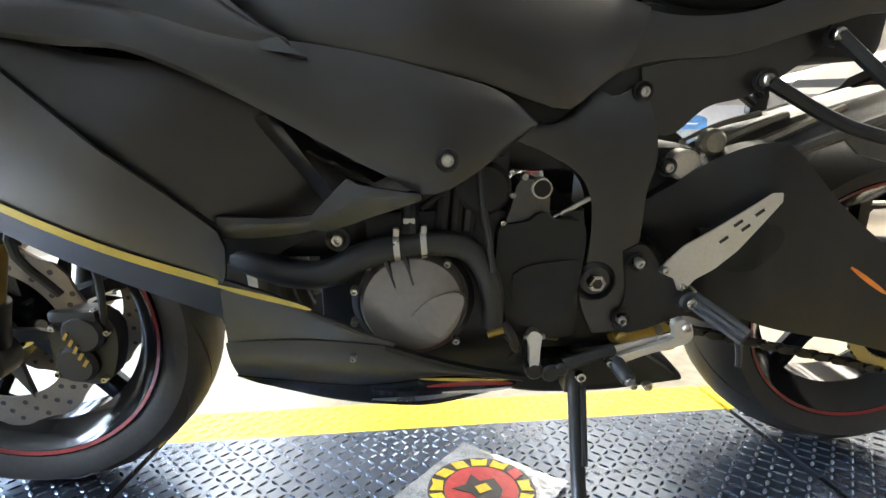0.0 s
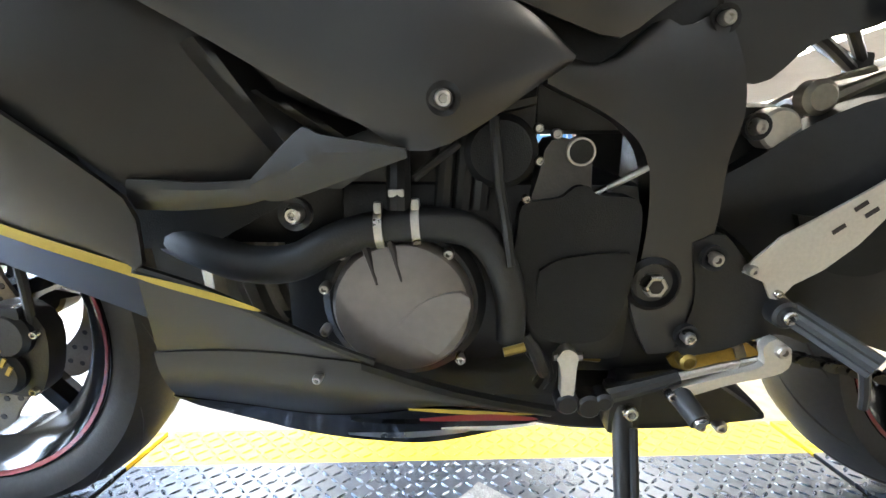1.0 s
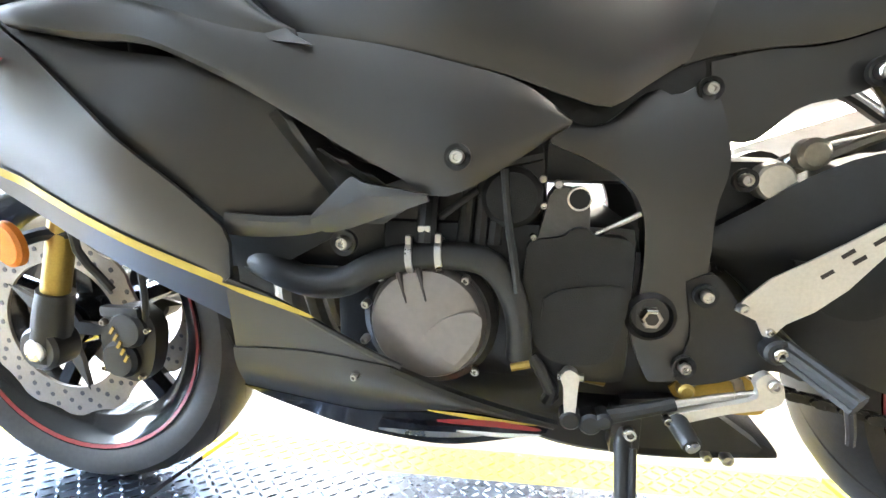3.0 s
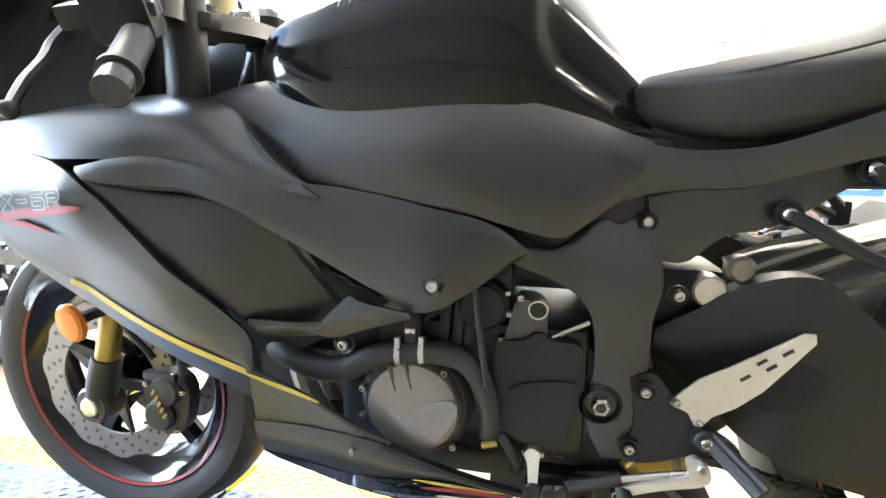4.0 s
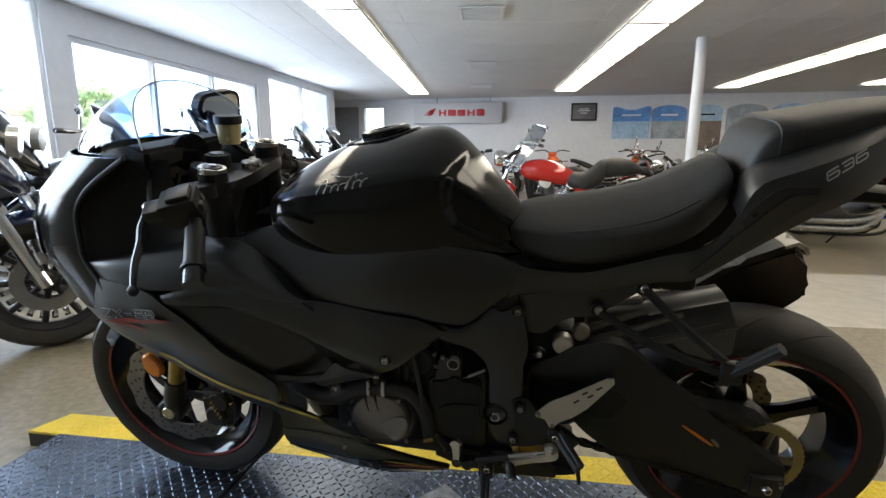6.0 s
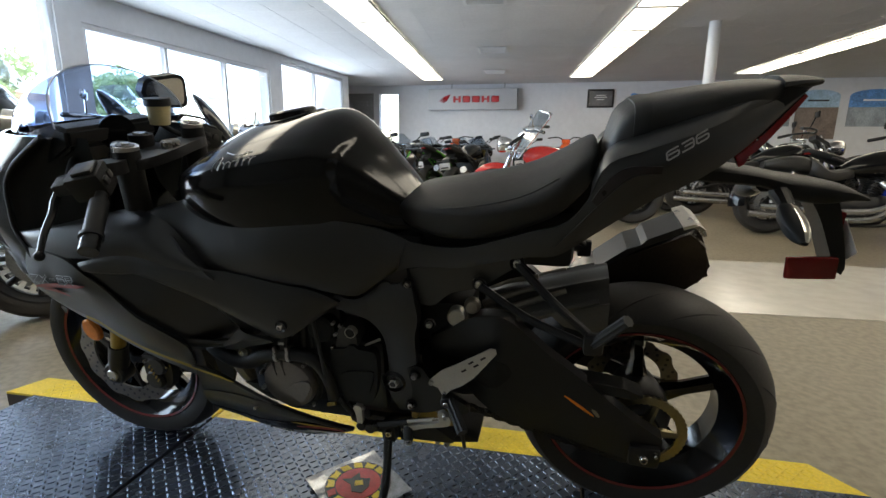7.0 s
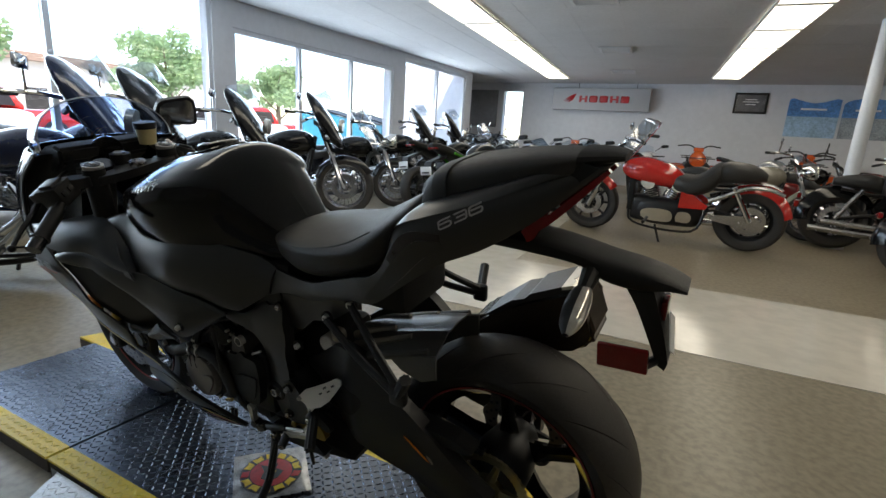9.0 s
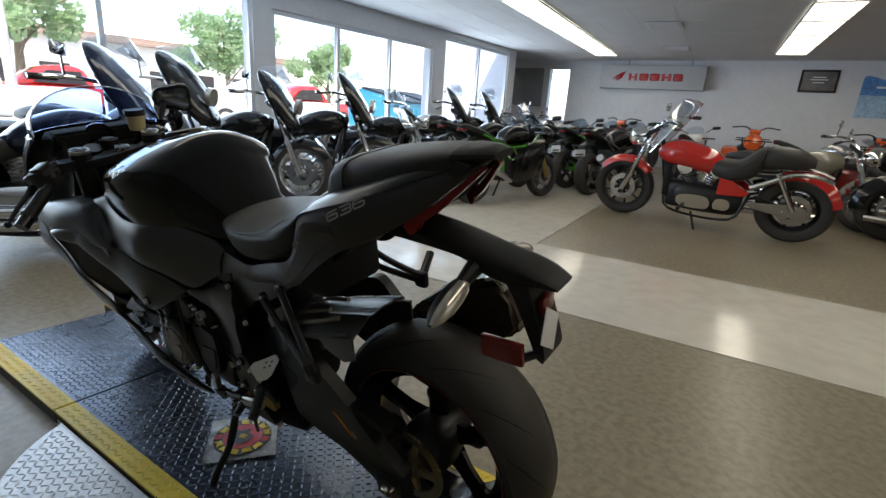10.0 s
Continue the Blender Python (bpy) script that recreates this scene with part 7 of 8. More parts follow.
def cruiser(m, label, paint, metal=None, windshield=False, batwing=False, bags=False, wire=True, blackout=False, low=False, group="showroom motorcycles"):
    """A V-twin cruiser, its front towards -x, on the ground at z = 0."""
    b = empty("cruiser_motorcycle", m)
    tagged(b, label, "motorcycle", group)
    metal = metal or CHROME
    dark = DARKMETAL if blackout else metal
    small_wheel("front_wheel", -0.80, 0.325, 0.325, 0.115, 0.235, 26 if wire else 9, b, ASPH if wire else DARKMETAL, wire)
    small_wheel("rear_wheel", 0.80, 0.325, 0.325, 0.165, 0.205, 26 if wire else 7, b, ASPH if wire else DARKMETAL, wire)
    for s in (-1, 1):
        bm = bmesh.new()
        tube(bm, [(-0.80, s * 0.098, 0.30), (-0.66, s * 0.098, 0.64)], 0.030, 10, 2)
        leg = part("fork_leg", bm, dark, b)
        bm = bmesh.new()
        tube(bm, [(-0.67, s * 0.098, 0.62), (-0.50, s * 0.098, 1.02)], 0.022, 10, 2)
        part("fork_tube", bm, metal, leg)
        bm = bmesh.new()
        tube(bm, [(-0.30, s * 0.30, 1.075), (-0.22, s * 0.43, 1.06)], 0.019, 8, 3)
        part("grip", bm, HOSE, b)
        bm = bmesh.new()
        tube(bm, [(-0.34, s * 0.30, 1.09), (-0.36, s * 0.36, 1.19)], 0.007, 6, 2)
        mi = part("mirror", bm, dark, b)
        bm = bmesh.new()
        box(bm, (-0.375, s * 0.39 - 0.065, 1.185), (-0.355, s * 0.39 + 0.065, 1.255), 0.018)
        part("mirror_shell", bm, dark, mi)
        bm = bmesh.new()
        box(bm, (-0.66, s * 0.20 - 0.025, 0.82), (-0.60, s * 0.20 + 0.025, 0.87), 0.015)
        part("turn_signal", bm, dark, b)
    bm = bmesh.new()
    tube(bm, [(-0.22, -0.43, 1.06), (-0.34, -0.27, 1.085), (-0.46, -0.12, 1.08), (-0.47, 0, 1.06), (-0.46, 0.12, 1.08), (-0.34, 0.27, 1.085), (-0.22, 0.43, 1.06)], 0.0135, 8, 20)
    part("handlebar", bm, dark, b, "swept handlebar")
    bm = bmesh.new()
    plate(bm, [(-0.62, 0.88), (-0.46, 0.98), (-0.46, 1.03), (-0.60, 0.94)], -0.12, 0.12)
    part("fork_clamp", bm, DARKMETAL, b)
    if batwing:
        bm = loft([(-0.68, 0.86, 1.03, 0.12), (-0.65, 0.82, 1.12, 0.20), (-0.60, 0.81, 1.20, 0.255), (-0.55, 0.86, 1.23, 0.265), (-0.525, 0.93, 1.21, 0.245)], 14, 30, 3.0)
        for v in bm.verts:
            v.co.z = 0.99 + (v.co.z - 0.99) * 1.40
            v.co.x += 0.50 * (v.co.z - 0.95) - 0.02
        part("fairing", bm, paint, b, "fork-mounted batwing fairing")
        bm = bmesh.new()
        tube(bm, [(-0.765, 0.0, 0.985), (-0.72, 0.0, 0.99)], 0.075, 24, 1)
        part("headlight", bm, CLEARLENS, b, "round headlight")
    else:
        bm = loft([(-0.77, 0.80, 0.96, 0.08), (-0.75, 0.785, 0.975, 0.095), (-0.68, 0.79, 0.97, 0.09), (-0.60, 0.83, 0.93, 0.05)], 10, 20, 2.0)
        h = part("headlight", bm, metal, b, "chrome headlight shell")
        bm = bmesh.new()
        tube(bm, [(-0.782, 0, 0.88), (-0.768, 0, 0.88)], 0.080, 20, 1)
        part("lens", bm, CLEARLENS, h)
    if windshield or batwing:
        bm = bmesh.new()
        hgt = 0.52 if windshield else 0.14
        z0 = 0.76 if windshield else 1.24
        gr = [[bm.verts.new((-0.66 + 0.30 * (j / 8) * hgt / 0.46 + 0.16 * (i / 12 * 2 - 1) ** 2, 0.29 * (i / 12 * 2 - 1) * (1 - 0.35 * (j / 8) ** 3), z0 + hgt * (j / 8) - 0.05 * (i / 12 * 2 - 1) ** 2 * (j / 8))) for j in range(9)] for i in range(13)]
        for i in range(12):
            for j in range(8):
                bm.faces.new((gr[i][j], gr[i + 1][j], gr[i + 1][j + 1], gr[i][j + 1]))
        w = part("windshield", bm, CLEARSCREEN, b, "clear windshield")
        w.visible_shadow = False
        if windshield:
            bm = bmesh.new()
            wx = lambda u, j: (-0.66 + 0.30 * j * hgt / 0.46 + 0.16 * u * u, 0.29 * u * (1 - 0.35 * j ** 3), z0 + hgt * j - 0.05 * u * u * j)
            tube(bm, [wx(-1, 0), wx(-1, 0.5), wx(-1, 0.85), wx(-0.9, 1), wx(-0.4, 1), wx(0.4, 1), wx(0.9, 1), wx(1, 0.85), wx(1, 0.5), wx(1, 0)], 0.006, 6, 40)
            part("windshield_rim", bm, CHROME, w)
            for q in (0.12, 0.45):
                bm = bmesh.new()
                tube(bm, [wx(u, q) for u in (-1, -0.5, 0, 0.5, 1)], 0.008, 6, 12)
                part("windshield_strut", bm, CHROME, w)
    part("front_fender", arc_fender(-0.80, 0.325, 0.350, 0.078, *((35, 142) if low else (15, 150))), paint, b)
    if low:
        fender = part("rear_fender", arc_fender(0.80, 0.325, 0.365, 0.115, 12, 128, 0.07), paint, b)
        for s in (-1, 1):
            bm = bmesh.new()
            tube(bm, [(0.42, s * 0.135, 0.50), (0.56, s * 0.14, 0.57), (0.74, s * 0.14, 0.665), (0.92, s * 0.135, 0.665), (1.04, s * 0.125, 0.62)], (0.030, 0.018), 8, 14)
            part("fender_strut", bm, ASPH, fender, "grey cast fender strut")
            bm = bmesh.new()
            plate(bm, [(0.15, 0.40), (0.16, 0.57), (0.26, 0.56), (0.42, 0.45), (0.40, 0.41)], s * 0.14, s * 0.170)
            part("side_cover", bm, paint, b, "", False)
    else:
        part("rear_fender", arc_fender(0.80, 0.325, 0.372, 0.125, -8, 152, 0.13), paint, b)
    part("fuel_tank", loft([(-0.47, 0.70, 0.79, 0.06), (-0.39, 0.64, 0.855, 0.15), (-0.20, 0.60, 0.875, 0.185), (0.05, 0.57, 0.80, 0.16), (0.20, 0.56, 0.68, 0.09)] if low else [(-0.46, 0.72, 0.83, 0.07), (-0.38, 0.66, 0.90, 0.15), (-0.20, 0.63, 0.92, 0.185), (0.02, 0.62, 0.85, 0.16), (0.18, 0.62, 0.74, 0.09)], 18, 20, 2.3), paint, b, "teardrop fuel tank")
    part("rider_seat", loft([(0.03, 0.60, 0.73, 0.10), (0.12, 0.55, 0.73, 0.18), (0.28, 0.53, 0.73, 0.21), (0.42, 0.58, 0.85, 0.20), (0.48, 0.66, 0.88, 0.17)] if low else [(0.06, 0.62, 0.74, 0.09), (0.14, 0.58, 0.72, 0.17), (0.30, 0.56, 0.70, 0.20), (0.42, 0.60, 0.80, 0.19), (0.47, 0.66, 0.83, 0.16)], 14, 18, 3), VINYL, b, "black leather saddle")
    part("pillion_seat", loft([(0.45, 0.66, 0.86, 0.13), (0.56, 0.68, 0.89, 0.16), (0.75, 0.70, 0.87, 0.14), (0.88, 0.72, 0.80, 0.08)] if low else [(0.44, 0.64, 0.80, 0.13), (0.56, 0.66, 0.84, 0.16), (0.75, 0.68, 0.82, 0.14), (0.88, 0.70, 0.78, 0.09)], 12, 18, 3), VINYL, b)
    part("crankcase", loft([(-0.30, 0.22, 0.40, 0.08), (-0.20, 0.18, 0.46, 0.13), (0.10, 0.17, 0.46, 0.15), (0.30, 0.18, 0.44, 0.14), (0.38, 0.22, 0.40, 0.10)], 14, 18, 3), metal if not (blackout or low) else DARKMETAL, b, "engine crankcase")
    for a, x0 in ((-24, -0.10), (22, 0.05)):
        bm = bmesh.new()
        d = np.array((math.sin(radians(a)), 0, math.cos(radians(a))))
        p = np.array((x0, 0, 0.42))
        tube(bm, [p, p + d * 0.26], 0.062, 14, 1)
        barrel = part("cylinder", bm, ASPH if not (blackout or low) else DARKMETAL, b, "finned engine cylinder")
        for k in range(7):
            bm = bmesh.new()
            tube(bm, [p + d * (0.05 + k * 0.024), p + d * (0.058 + k * 0.024)], 0.088, 14, 1)
            part("fin", bm, ASPH if not blackout else DARKMETAL, barrel)
        bm = bmesh.new()
        tube(bm, [p + d * 0.22, p + d * 0.285], 0.078, 14, 1)
        part("rocker_cover", bm, ASPH if not (blackout or low) else DARKMETAL, barrel)
    for s in (-1, 1) if not low else ():
        bm = bmesh.new()
        plate(bm, [(0.16, 0.60), (0.44, 0.62), (0.52, 0.46), (0.40, 0.36), (0.24, 0.44)], s * 0.13, s * 0.165)
        part("side_cover", bm, paint, b, "", False)
    if low:
        part("engine_case", loft([(-0.34, 0.24, 0.44, 0.06), (-0.27, 0.19, 0.47, 0.11), (0.24, 0.18, 0.45, 0.115), (0.34, 0.22, 0.40, 0.08)], 12, 20, 4), DARKMETAL, b, "black engine case")
        bm = bmesh.new()
        box(bm, (-0.37, -0.11, 0.30), (-0.31, 0.11, 0.64), 0.012)
        part("radiator", bm, PLASTIC, b)
        for nm, pts, y in (("primary_cover", [(-0.20, 0.27), (-0.13, 0.235), (0.06, 0.235), (0.11, 0.27), (0.10, 0.335), (0.04, 0.365), (-0.12, 0.365), (-0.20, 0.33)], 0.185),
                           ("clutch_cover", [(0.15, 0.25), (0.26, 0.25), (0.29, 0.30), (0.26, 0.355), (0.17, 0.355), (0.14, 0.30)], 0.175),
                           ("cylinder_cover", [(-0.23, 0.585), (-0.16, 0.555), (-0.11, 0.60), (-0.13, 0.665), (-0.21, 0.67), (-0.25, 0.63)], 0.135),
                           ("cylinder_cover", [(0.06, 0.60), (0.11, 0.55), (0.18, 0.575), (0.20, 0.63), (0.15, 0.67), (0.08, 0.66)], 0.135)):
            bm = bmesh.new()
            plate(bm, pts, -y, -0.10, 40)
            bmesh.ops.bevel(bm, geom=[e for e in bm.edges if e.calc_face_angle(0) > 1], offset=0.030, segments=4, affect="EDGES")
            part(nm, bm, metal, b, "rounded chrome engine cover")
        bm = bmesh.new()
        plate(bm, [(0.45, 0.36), (0.80, 0.385), (0.90, 0.35), (0.88, 0.29), (0.78, 0.265), (0.46, 0.31)], -0.145, -0.115, 30)
        part("belt_guard", bm, ASPH, b, "dull silver belt guard")
    else:
        bm = bmesh.new()
        disc(bm, (0.0, 0, 0.56), 0.085, -0.19, -0.13, 20, 0.012)
        part("air_cleaner", bm, metal, b)
        bm = bmesh.new()
        disc(bm, (-0.10, 0, 0.31), 0.085, -0.185, -0.13, 20, 0.012)
        part("primary_cover", bm, metal, b)
        bm = bmesh.new()
        disc(bm, (0.16, 0, 0.31), 0.105, -0.18, -0.13, 20, 0.012)
        part("clutch_cover", bm, metal, b)
    for zz, x1 in ((0.27, 0.92), (0.19, 1.02)):
        bm = bmesh.new()
        tube(bm, [(-0.16, 0.10, 0.58), (-0.26, 0.20, 0.45), (-0.10, 0.22, zz + 0.03), (0.30, 0.22, zz), (x1, 0.23, zz + 0.02)], 0.034, 12, 24)
        part("exhaust_pipe", bm, metal, b, "chrome exhaust pipe")
    bm = bmesh.new()
    for s in (-1, 1):
        tube(bm, [(-0.46, s * 0.03, 0.86), (-0.36, s * (0.07 if low else 0.13), 0.40), (-0.28, s * (0.10 if low else 0.15), 0.17), (0.30, s * 0.15, 0.16), (0.44, s * 0.12, 0.40), (0.80, s * 0.11, 0.325)], 0.013 if low else 0.018, 8, 30)
        tube(bm, [(-0.42, s * 0.04, 0.80), (0.10, s * 0.07, 0.68), (0.45, s * 0.12, 0.62), (0.80, s * 0.12, 0.66)], 0.016, 8, 18)
    part("frame", bm, DARKMETAL, b, "black tubular frame")
    for s in (-1, 1):
        bm = bmesh.new()
        tube(bm, [(0.80, s * 0.14, 0.33), (0.62, s * 0.14, 0.66)], 0.026, 10, 8)
        part("shock_absorber", bm, metal, b)
        bm = bmesh.new()
        tube(bm, [(-0.14, s * 0.14, 0.24), (-0.15, s * 0.30, 0.23)], 0.018, 8, 3)
        part("footpeg", bm, HOSE, b)
        if bags:
            bag = loft([(0.50, 0.40, 0.64, 0.06), (0.56, 0.36, 0.68, 0.085), (0.90, 0.36, 0.68, 0.085), (1.05, 0.42, 0.64, 0.06)], 12, 18, 3.4)
            for v in bag.verts:
                v.co.y += s * 0.26
            part("saddlebag", bag, paint, b, "hard saddlebag")
    bm = bmesh.new()
    box(bm, (1.13, -0.05, 0.52), (1.17, 0.05, 0.58), 0.015)
    part("tail_light", bm, REDLENS, b)
    bm = bmesh.new()
    tube(bm, [(-0.05, -0.14, 0.18), (0.03, -0.26, 0.02)], 0.012, 8, 2)
    part("side_stand", bm, DARKMETAL, b)
    return b


def street_bike(m, label, paint, tail=None, accent=None, group="showroom motorcycles"):
    """A faired sport motorcycle, its front towards -x."""
    b = empty("street_motorcycle", m)
    tagged(b, label, "motorcycle", group)
    small_wheel("front_wheel", -0.68, 0.30, 0.30, 0.12, 0.222, 6, b, DARKMETAL)
    small_wheel("rear_wheel", 0.70, 0.31, 0.31, 0.18, 0.222, 6, b, DARKMETAL)
    for s in (-1, 1):
        bm = bmesh.new()
        tube(bm, [(-0.68, s * 0.105, 0.28), (-0.44, s * 0.105, 0.88)], 0.026, 10, 3)
        part("fork_leg", bm, GOLD if s else STEEL, b)
        bm = bmesh.new()
        tube(bm, [(-0.42, s * 0.10, 0.88), (-0.32, s * 0.36, 0.86)], 0.014, 8, 3)
        part("handlebar", bm, DARKMETAL, b)
        bm = bmesh.new()
        tube(bm, [(-0.58, s * 0.16, 0.98), (-0.56, s * 0.28, 1.05)], 0.008, 6, 2)
        mi = part("mirror", bm, PLASTIC, b)
        bm = bmesh.new()
        box(bm, (-0.58, s * 0.34 - 0.07, 1.03), (-0.54, s * 0.34 + 0.07, 1.09), 0.02)
        part("mirror_shell", bm, PLASTIC, mi)
        pan = patch([(-0.72, 0.80), (-0.55, 0.86), (-0.35, 0.80), (-0.10, 0.70), (0.10, 0.62)], [(-0.66, 0.70), (-0.52, 0.55), (-0.38, 0.38), (-0.12, 0.24), (0.10, 0.26)], lambda x, z: 0.24 - 0.5 * (x + 0.2) ** 2 - 0.5 * (z - 0.6) ** 2, 16, 8, 0.006, 0.02)
        part("side_fairing", pan if s < 0 else mirrored(pan), paint, b)
    part("nose", loft([(-0.86, 0.76, 0.82, 0.04), (-0.80, 0.72, 0.90, 0.13), (-0.68, 0.70, 0.98, 0.19), (-0.54, 0.74, 0.96, 0.20)], 12, 20, 2.4), paint, b)
    bm = bmesh.new()
    gr = [[bm.verts.new((-0.72 + 0.26 * j / 6 + 0.10 * (i / 8 * 2 - 1) ** 2, 0.15 * (i / 8 * 2 - 1), 0.96 + 0.15 * j / 6 - 0.05 * (i / 8 * 2 - 1) ** 2)) for j in range(7)] for i in range(9)]
    for i in range(8):
        for j in range(6):
            bm.faces.new((gr[i][j], gr[i + 1][j], gr[i + 1][j + 1], gr[i][j + 1]))
    part("windscreen", bm, CLEARSCREEN, b).visible_shadow = False
    part("fuel_tank", loft([(-0.32, 0.74, 0.84, 0.09), (-0.22, 0.72, 0.95, 0.16), (-0.04, 0.72, 0.97, 0.16), (0.12, 0.70, 0.90, 0.11), (0.18, 0.70, 0.80, 0.08)], 16, 20, 2.6), paint, b)
    for s in (-1, 1):
        bm = bmesh.new()
        for pts in ([(-0.36, 0.84), (-0.10, 0.62), (0.16, 0.52)], [(-0.34, 0.74), (-0.06, 0.70), (0.22, 0.68)], [(-0.10, 0.62), (-0.02, 0.70)], [(0.04, 0.56), (0.12, 0.69)], [(0.22, 0.70), (0.60, 0.84)], [(0.18, 0.54), (0.50, 0.80)]):
            tube(bm, [(x, s * (0.20 - 0.10 * max(0, x)), z) for x, z in pts], 0.017, 8, 6)
        part("trellis_frame", bm, accent or DARKMETAL, b, "tubular side frame")
    part("rider_seat", loft([(0.14, 0.70, 0.78, 0.09), (0.30, 0.70, 0.80, 0.14), (0.46, 0.74, 0.84, 0.13)], 10, 16, 3), VINYL, b)
    part("tail_cowl", loft([(0.40, 0.72, 0.84, 0.13), (0.60, 0.80, 0.92, 0.12), (0.80, 0.88, 0.97, 0.07), (0.88, 0.92, 0.96, 0.04)], 12, 16, 2.6), tail or paint, b)
    bm = bmesh.new()
    box(bm, (0.80, -0.06, 0.885), (0.87, 0.06, 0.915), 0.01)
    part("tail_light", bm, REDLENS, b)
    bm = bmesh.new()
    plate(bm, [(0.66, 0.82), (0.92, 0.74), (0.98, 0.60), (0.95, 0.60), (0.88, 0.72), (0.66, 0.78)], -0.06, 0.06)
    fe = part("rear_fender", bm, PLASTIC, b, "", False)
    bm = bmesh.new()
    box(bm, (0.965, -0.09, 0.58), (0.972, 0.09, 0.68), 0.002)
    part("plate", bm, WHITEP, fe)
    for s in (-1, 1):
        bm = bmesh.new()
        box(bm, (0.86, s * 0.13 - 0.05, 0.72), (0.90, s * 0.13 + 0.05, 0.75), 0.012)
        part("turn_signal", bm, PLASTIC, fe)
    bm = bmesh.new()
    box(bm, (-0.28, -0.16, 0.26), (0.22, 0.16, 0.68), 0.03)
    part("engine_block", bm, DARKMETAL, b)
    bm = bmesh.new()
    plate(bm, [(0.18, 0.48), (0.26, 0.54), (0.72, 0.35), (0.76, 0.29), (0.68, 0.27), (0.20, 0.36)], -0.13, 0.13)
    part("swingarm", bm, accent or DARKMETAL, b, "", False)
    bm = bmesh.new()
    tube(bm, [(0.10, 0.12, 0.26), (0.36, 0.20, 0.36), (0.82, 0.24, 0.56)], (0.035, 0.055), 14, 12)
    part("silencer", bm, ASPH, b, "round metal silencer")
    bm = bmesh.new()
    tube(bm, [(0.0, -0.16, 0.26), (0.02, -0.28, 0.02)], 0.012, 8, 2)
    part("side_stand", bm, DARKMETAL, b)
    return b


def quad_bike(m, label, paint):
    b = empty("quad_bike", m)
    tagged(b, label, "quad bike", "quad bikes along the end wall")
    for x in (-0.58, 0.58):
        for s in (-1, 1):
            bm = bmesh.new()
            lathe(bm, [(0.13, -0.10), (0.20, -0.12), (0.28, -0.10), (0.30, -0.04), (0.30, 0.04), (0.28, 0.10), (0.20, 0.12), (0.13, 0.10)], (x, s * 0.42, 0.30), 28)
            part("tyre", bm, RUBBER, b, "knobbly low-pressure tyre")
    part("body", loft([(-0.75, 0.55, 0.70, 0.20), (-0.60, 0.50, 0.82, 0.28), (-0.20, 0.40, 0.86, 0.20), (0.30, 0.42, 0.78, 0.20), (0.75, 0.55, 0.80, 0.28)], 16, 18, 3), DARKMETAL, b)
    for x in (-0.58, 0.58):
        for s in (-1, 1):
            f = arc_fender(x, 0.34, 0.40, 0.15, 15, 165, 0.02, 10)
            for v in f.verts:
                v.co.y += s * 0.38
            part("fender", f, paint, b, "plastic mudguard")
    part("seat", loft([(-0.15, 0.78, 0.88, 0.10), (0.10, 0.76, 0.86, 0.15), (0.55, 0.78, 0.90, 0.17), (0.70, 0.80, 0.88, 0.12)], 12, 16, 3), VINYL, b)
    part("nose_cowl", loft([(-0.78, 0.72, 0.86, 0.12), (-0.60, 0.72, 0.98, 0.17), (-0.35, 0.76, 1.04, 0.13), (-0.2, 0.80, 0.94, 0.08)], 12, 16, 2.4), paint, b)
    bm = bmesh.new()
    tube(bm, [(-0.22, -0.42, 1.14), (-0.34, -0.18, 1.16), (-0.36, 0, 1.06), (-0.34, 0.18, 1.16), (-0.22, 0.42, 1.14)], 0.014, 8, 16)
    part("handlebar", bm, DARKMETAL, b)
    bm = bmesh.new()
    box(bm, (-0.40, -0.10, 1.02), (-0.30, 0.10, 1.12), 0.03)
    part("bar_pad", bm, paint, b)
    for x, z in ((-0.62, 0.90), (0.62, 0.92)):
        bm = bmesh.new()
        for s in (-1, 1):
            tube(bm, [(x - 0.18, s * 0.30, z), (x + 0.18, s * 0.30, z)], 0.012, 6, 1)
            tube(bm, [(x + s * 0.15, -0.32, z), (x + s * 0.15, 0.32, z)], 0.012, 6, 1)
            tube(bm, [(x, s * 0.2, z), (x, s * 0.16, z - 0.2)], 0.012, 6, 1)
        part("cargo_rack", bm, DARKMETAL, b)
    return b


def on_stand(x, y, yaw, lean=7.0, s=1.0):
    """A pose on the floor with the front wheel's contact at (x, y); yaw 0 faces -x."""
    return Matrix.Translation((x, y, 0)) @ Matrix.Rotation(radians(yaw), 4, "Z") @ Matrix.Rotation(radians(lean), 4, "X") @ Matrix.Scale(s, 4) @ Matrix.Translation((0.80, 0, 0))


# red cruiser across the aisle
cruiser(on_stand(-0.29, 6.17, -1, 6, 1.10), "red cruiser motorcycle with clear windshield and chrome engine", REDPAINT, CHROME, windshield=True, wire=False, low=True)
# row along the windows, noses to the aisle
row1 = cruiser(on_stand(-2.98, 3.32, 213, 6, 1.05), "black touring cruiser with batwing fairing and chrome fork", GLOSS, CHROME, batwing=True, bags=True)
copy_thing(row1, on_stand(-2.92, 4.34, 214, 6, 1.05))
row2 = cruiser(on_stand(-2.88, 5.45, 212, 6, 1.05), "black cruiser with tall clear windshield and chrome engine", GLOSS, CHROME, windshield=True)
copy_thing(row1, on_stand(-3.05, 6.75, 214, 6, 1.05))
copy_thing(row1, on_stand(-3.02, 7.75, 214, 6, 1.05))
row3 = cruiser(on_stand(-3.0, 8.8, 214, 6, 1.0), "black cruiser with bare handlebar and blacked-out engine", GLOSS, ASPH, wire=False, blackout=True)
copy_thing(row2, on_stand(-3.1, 9.8, 213, 6, 1.0))
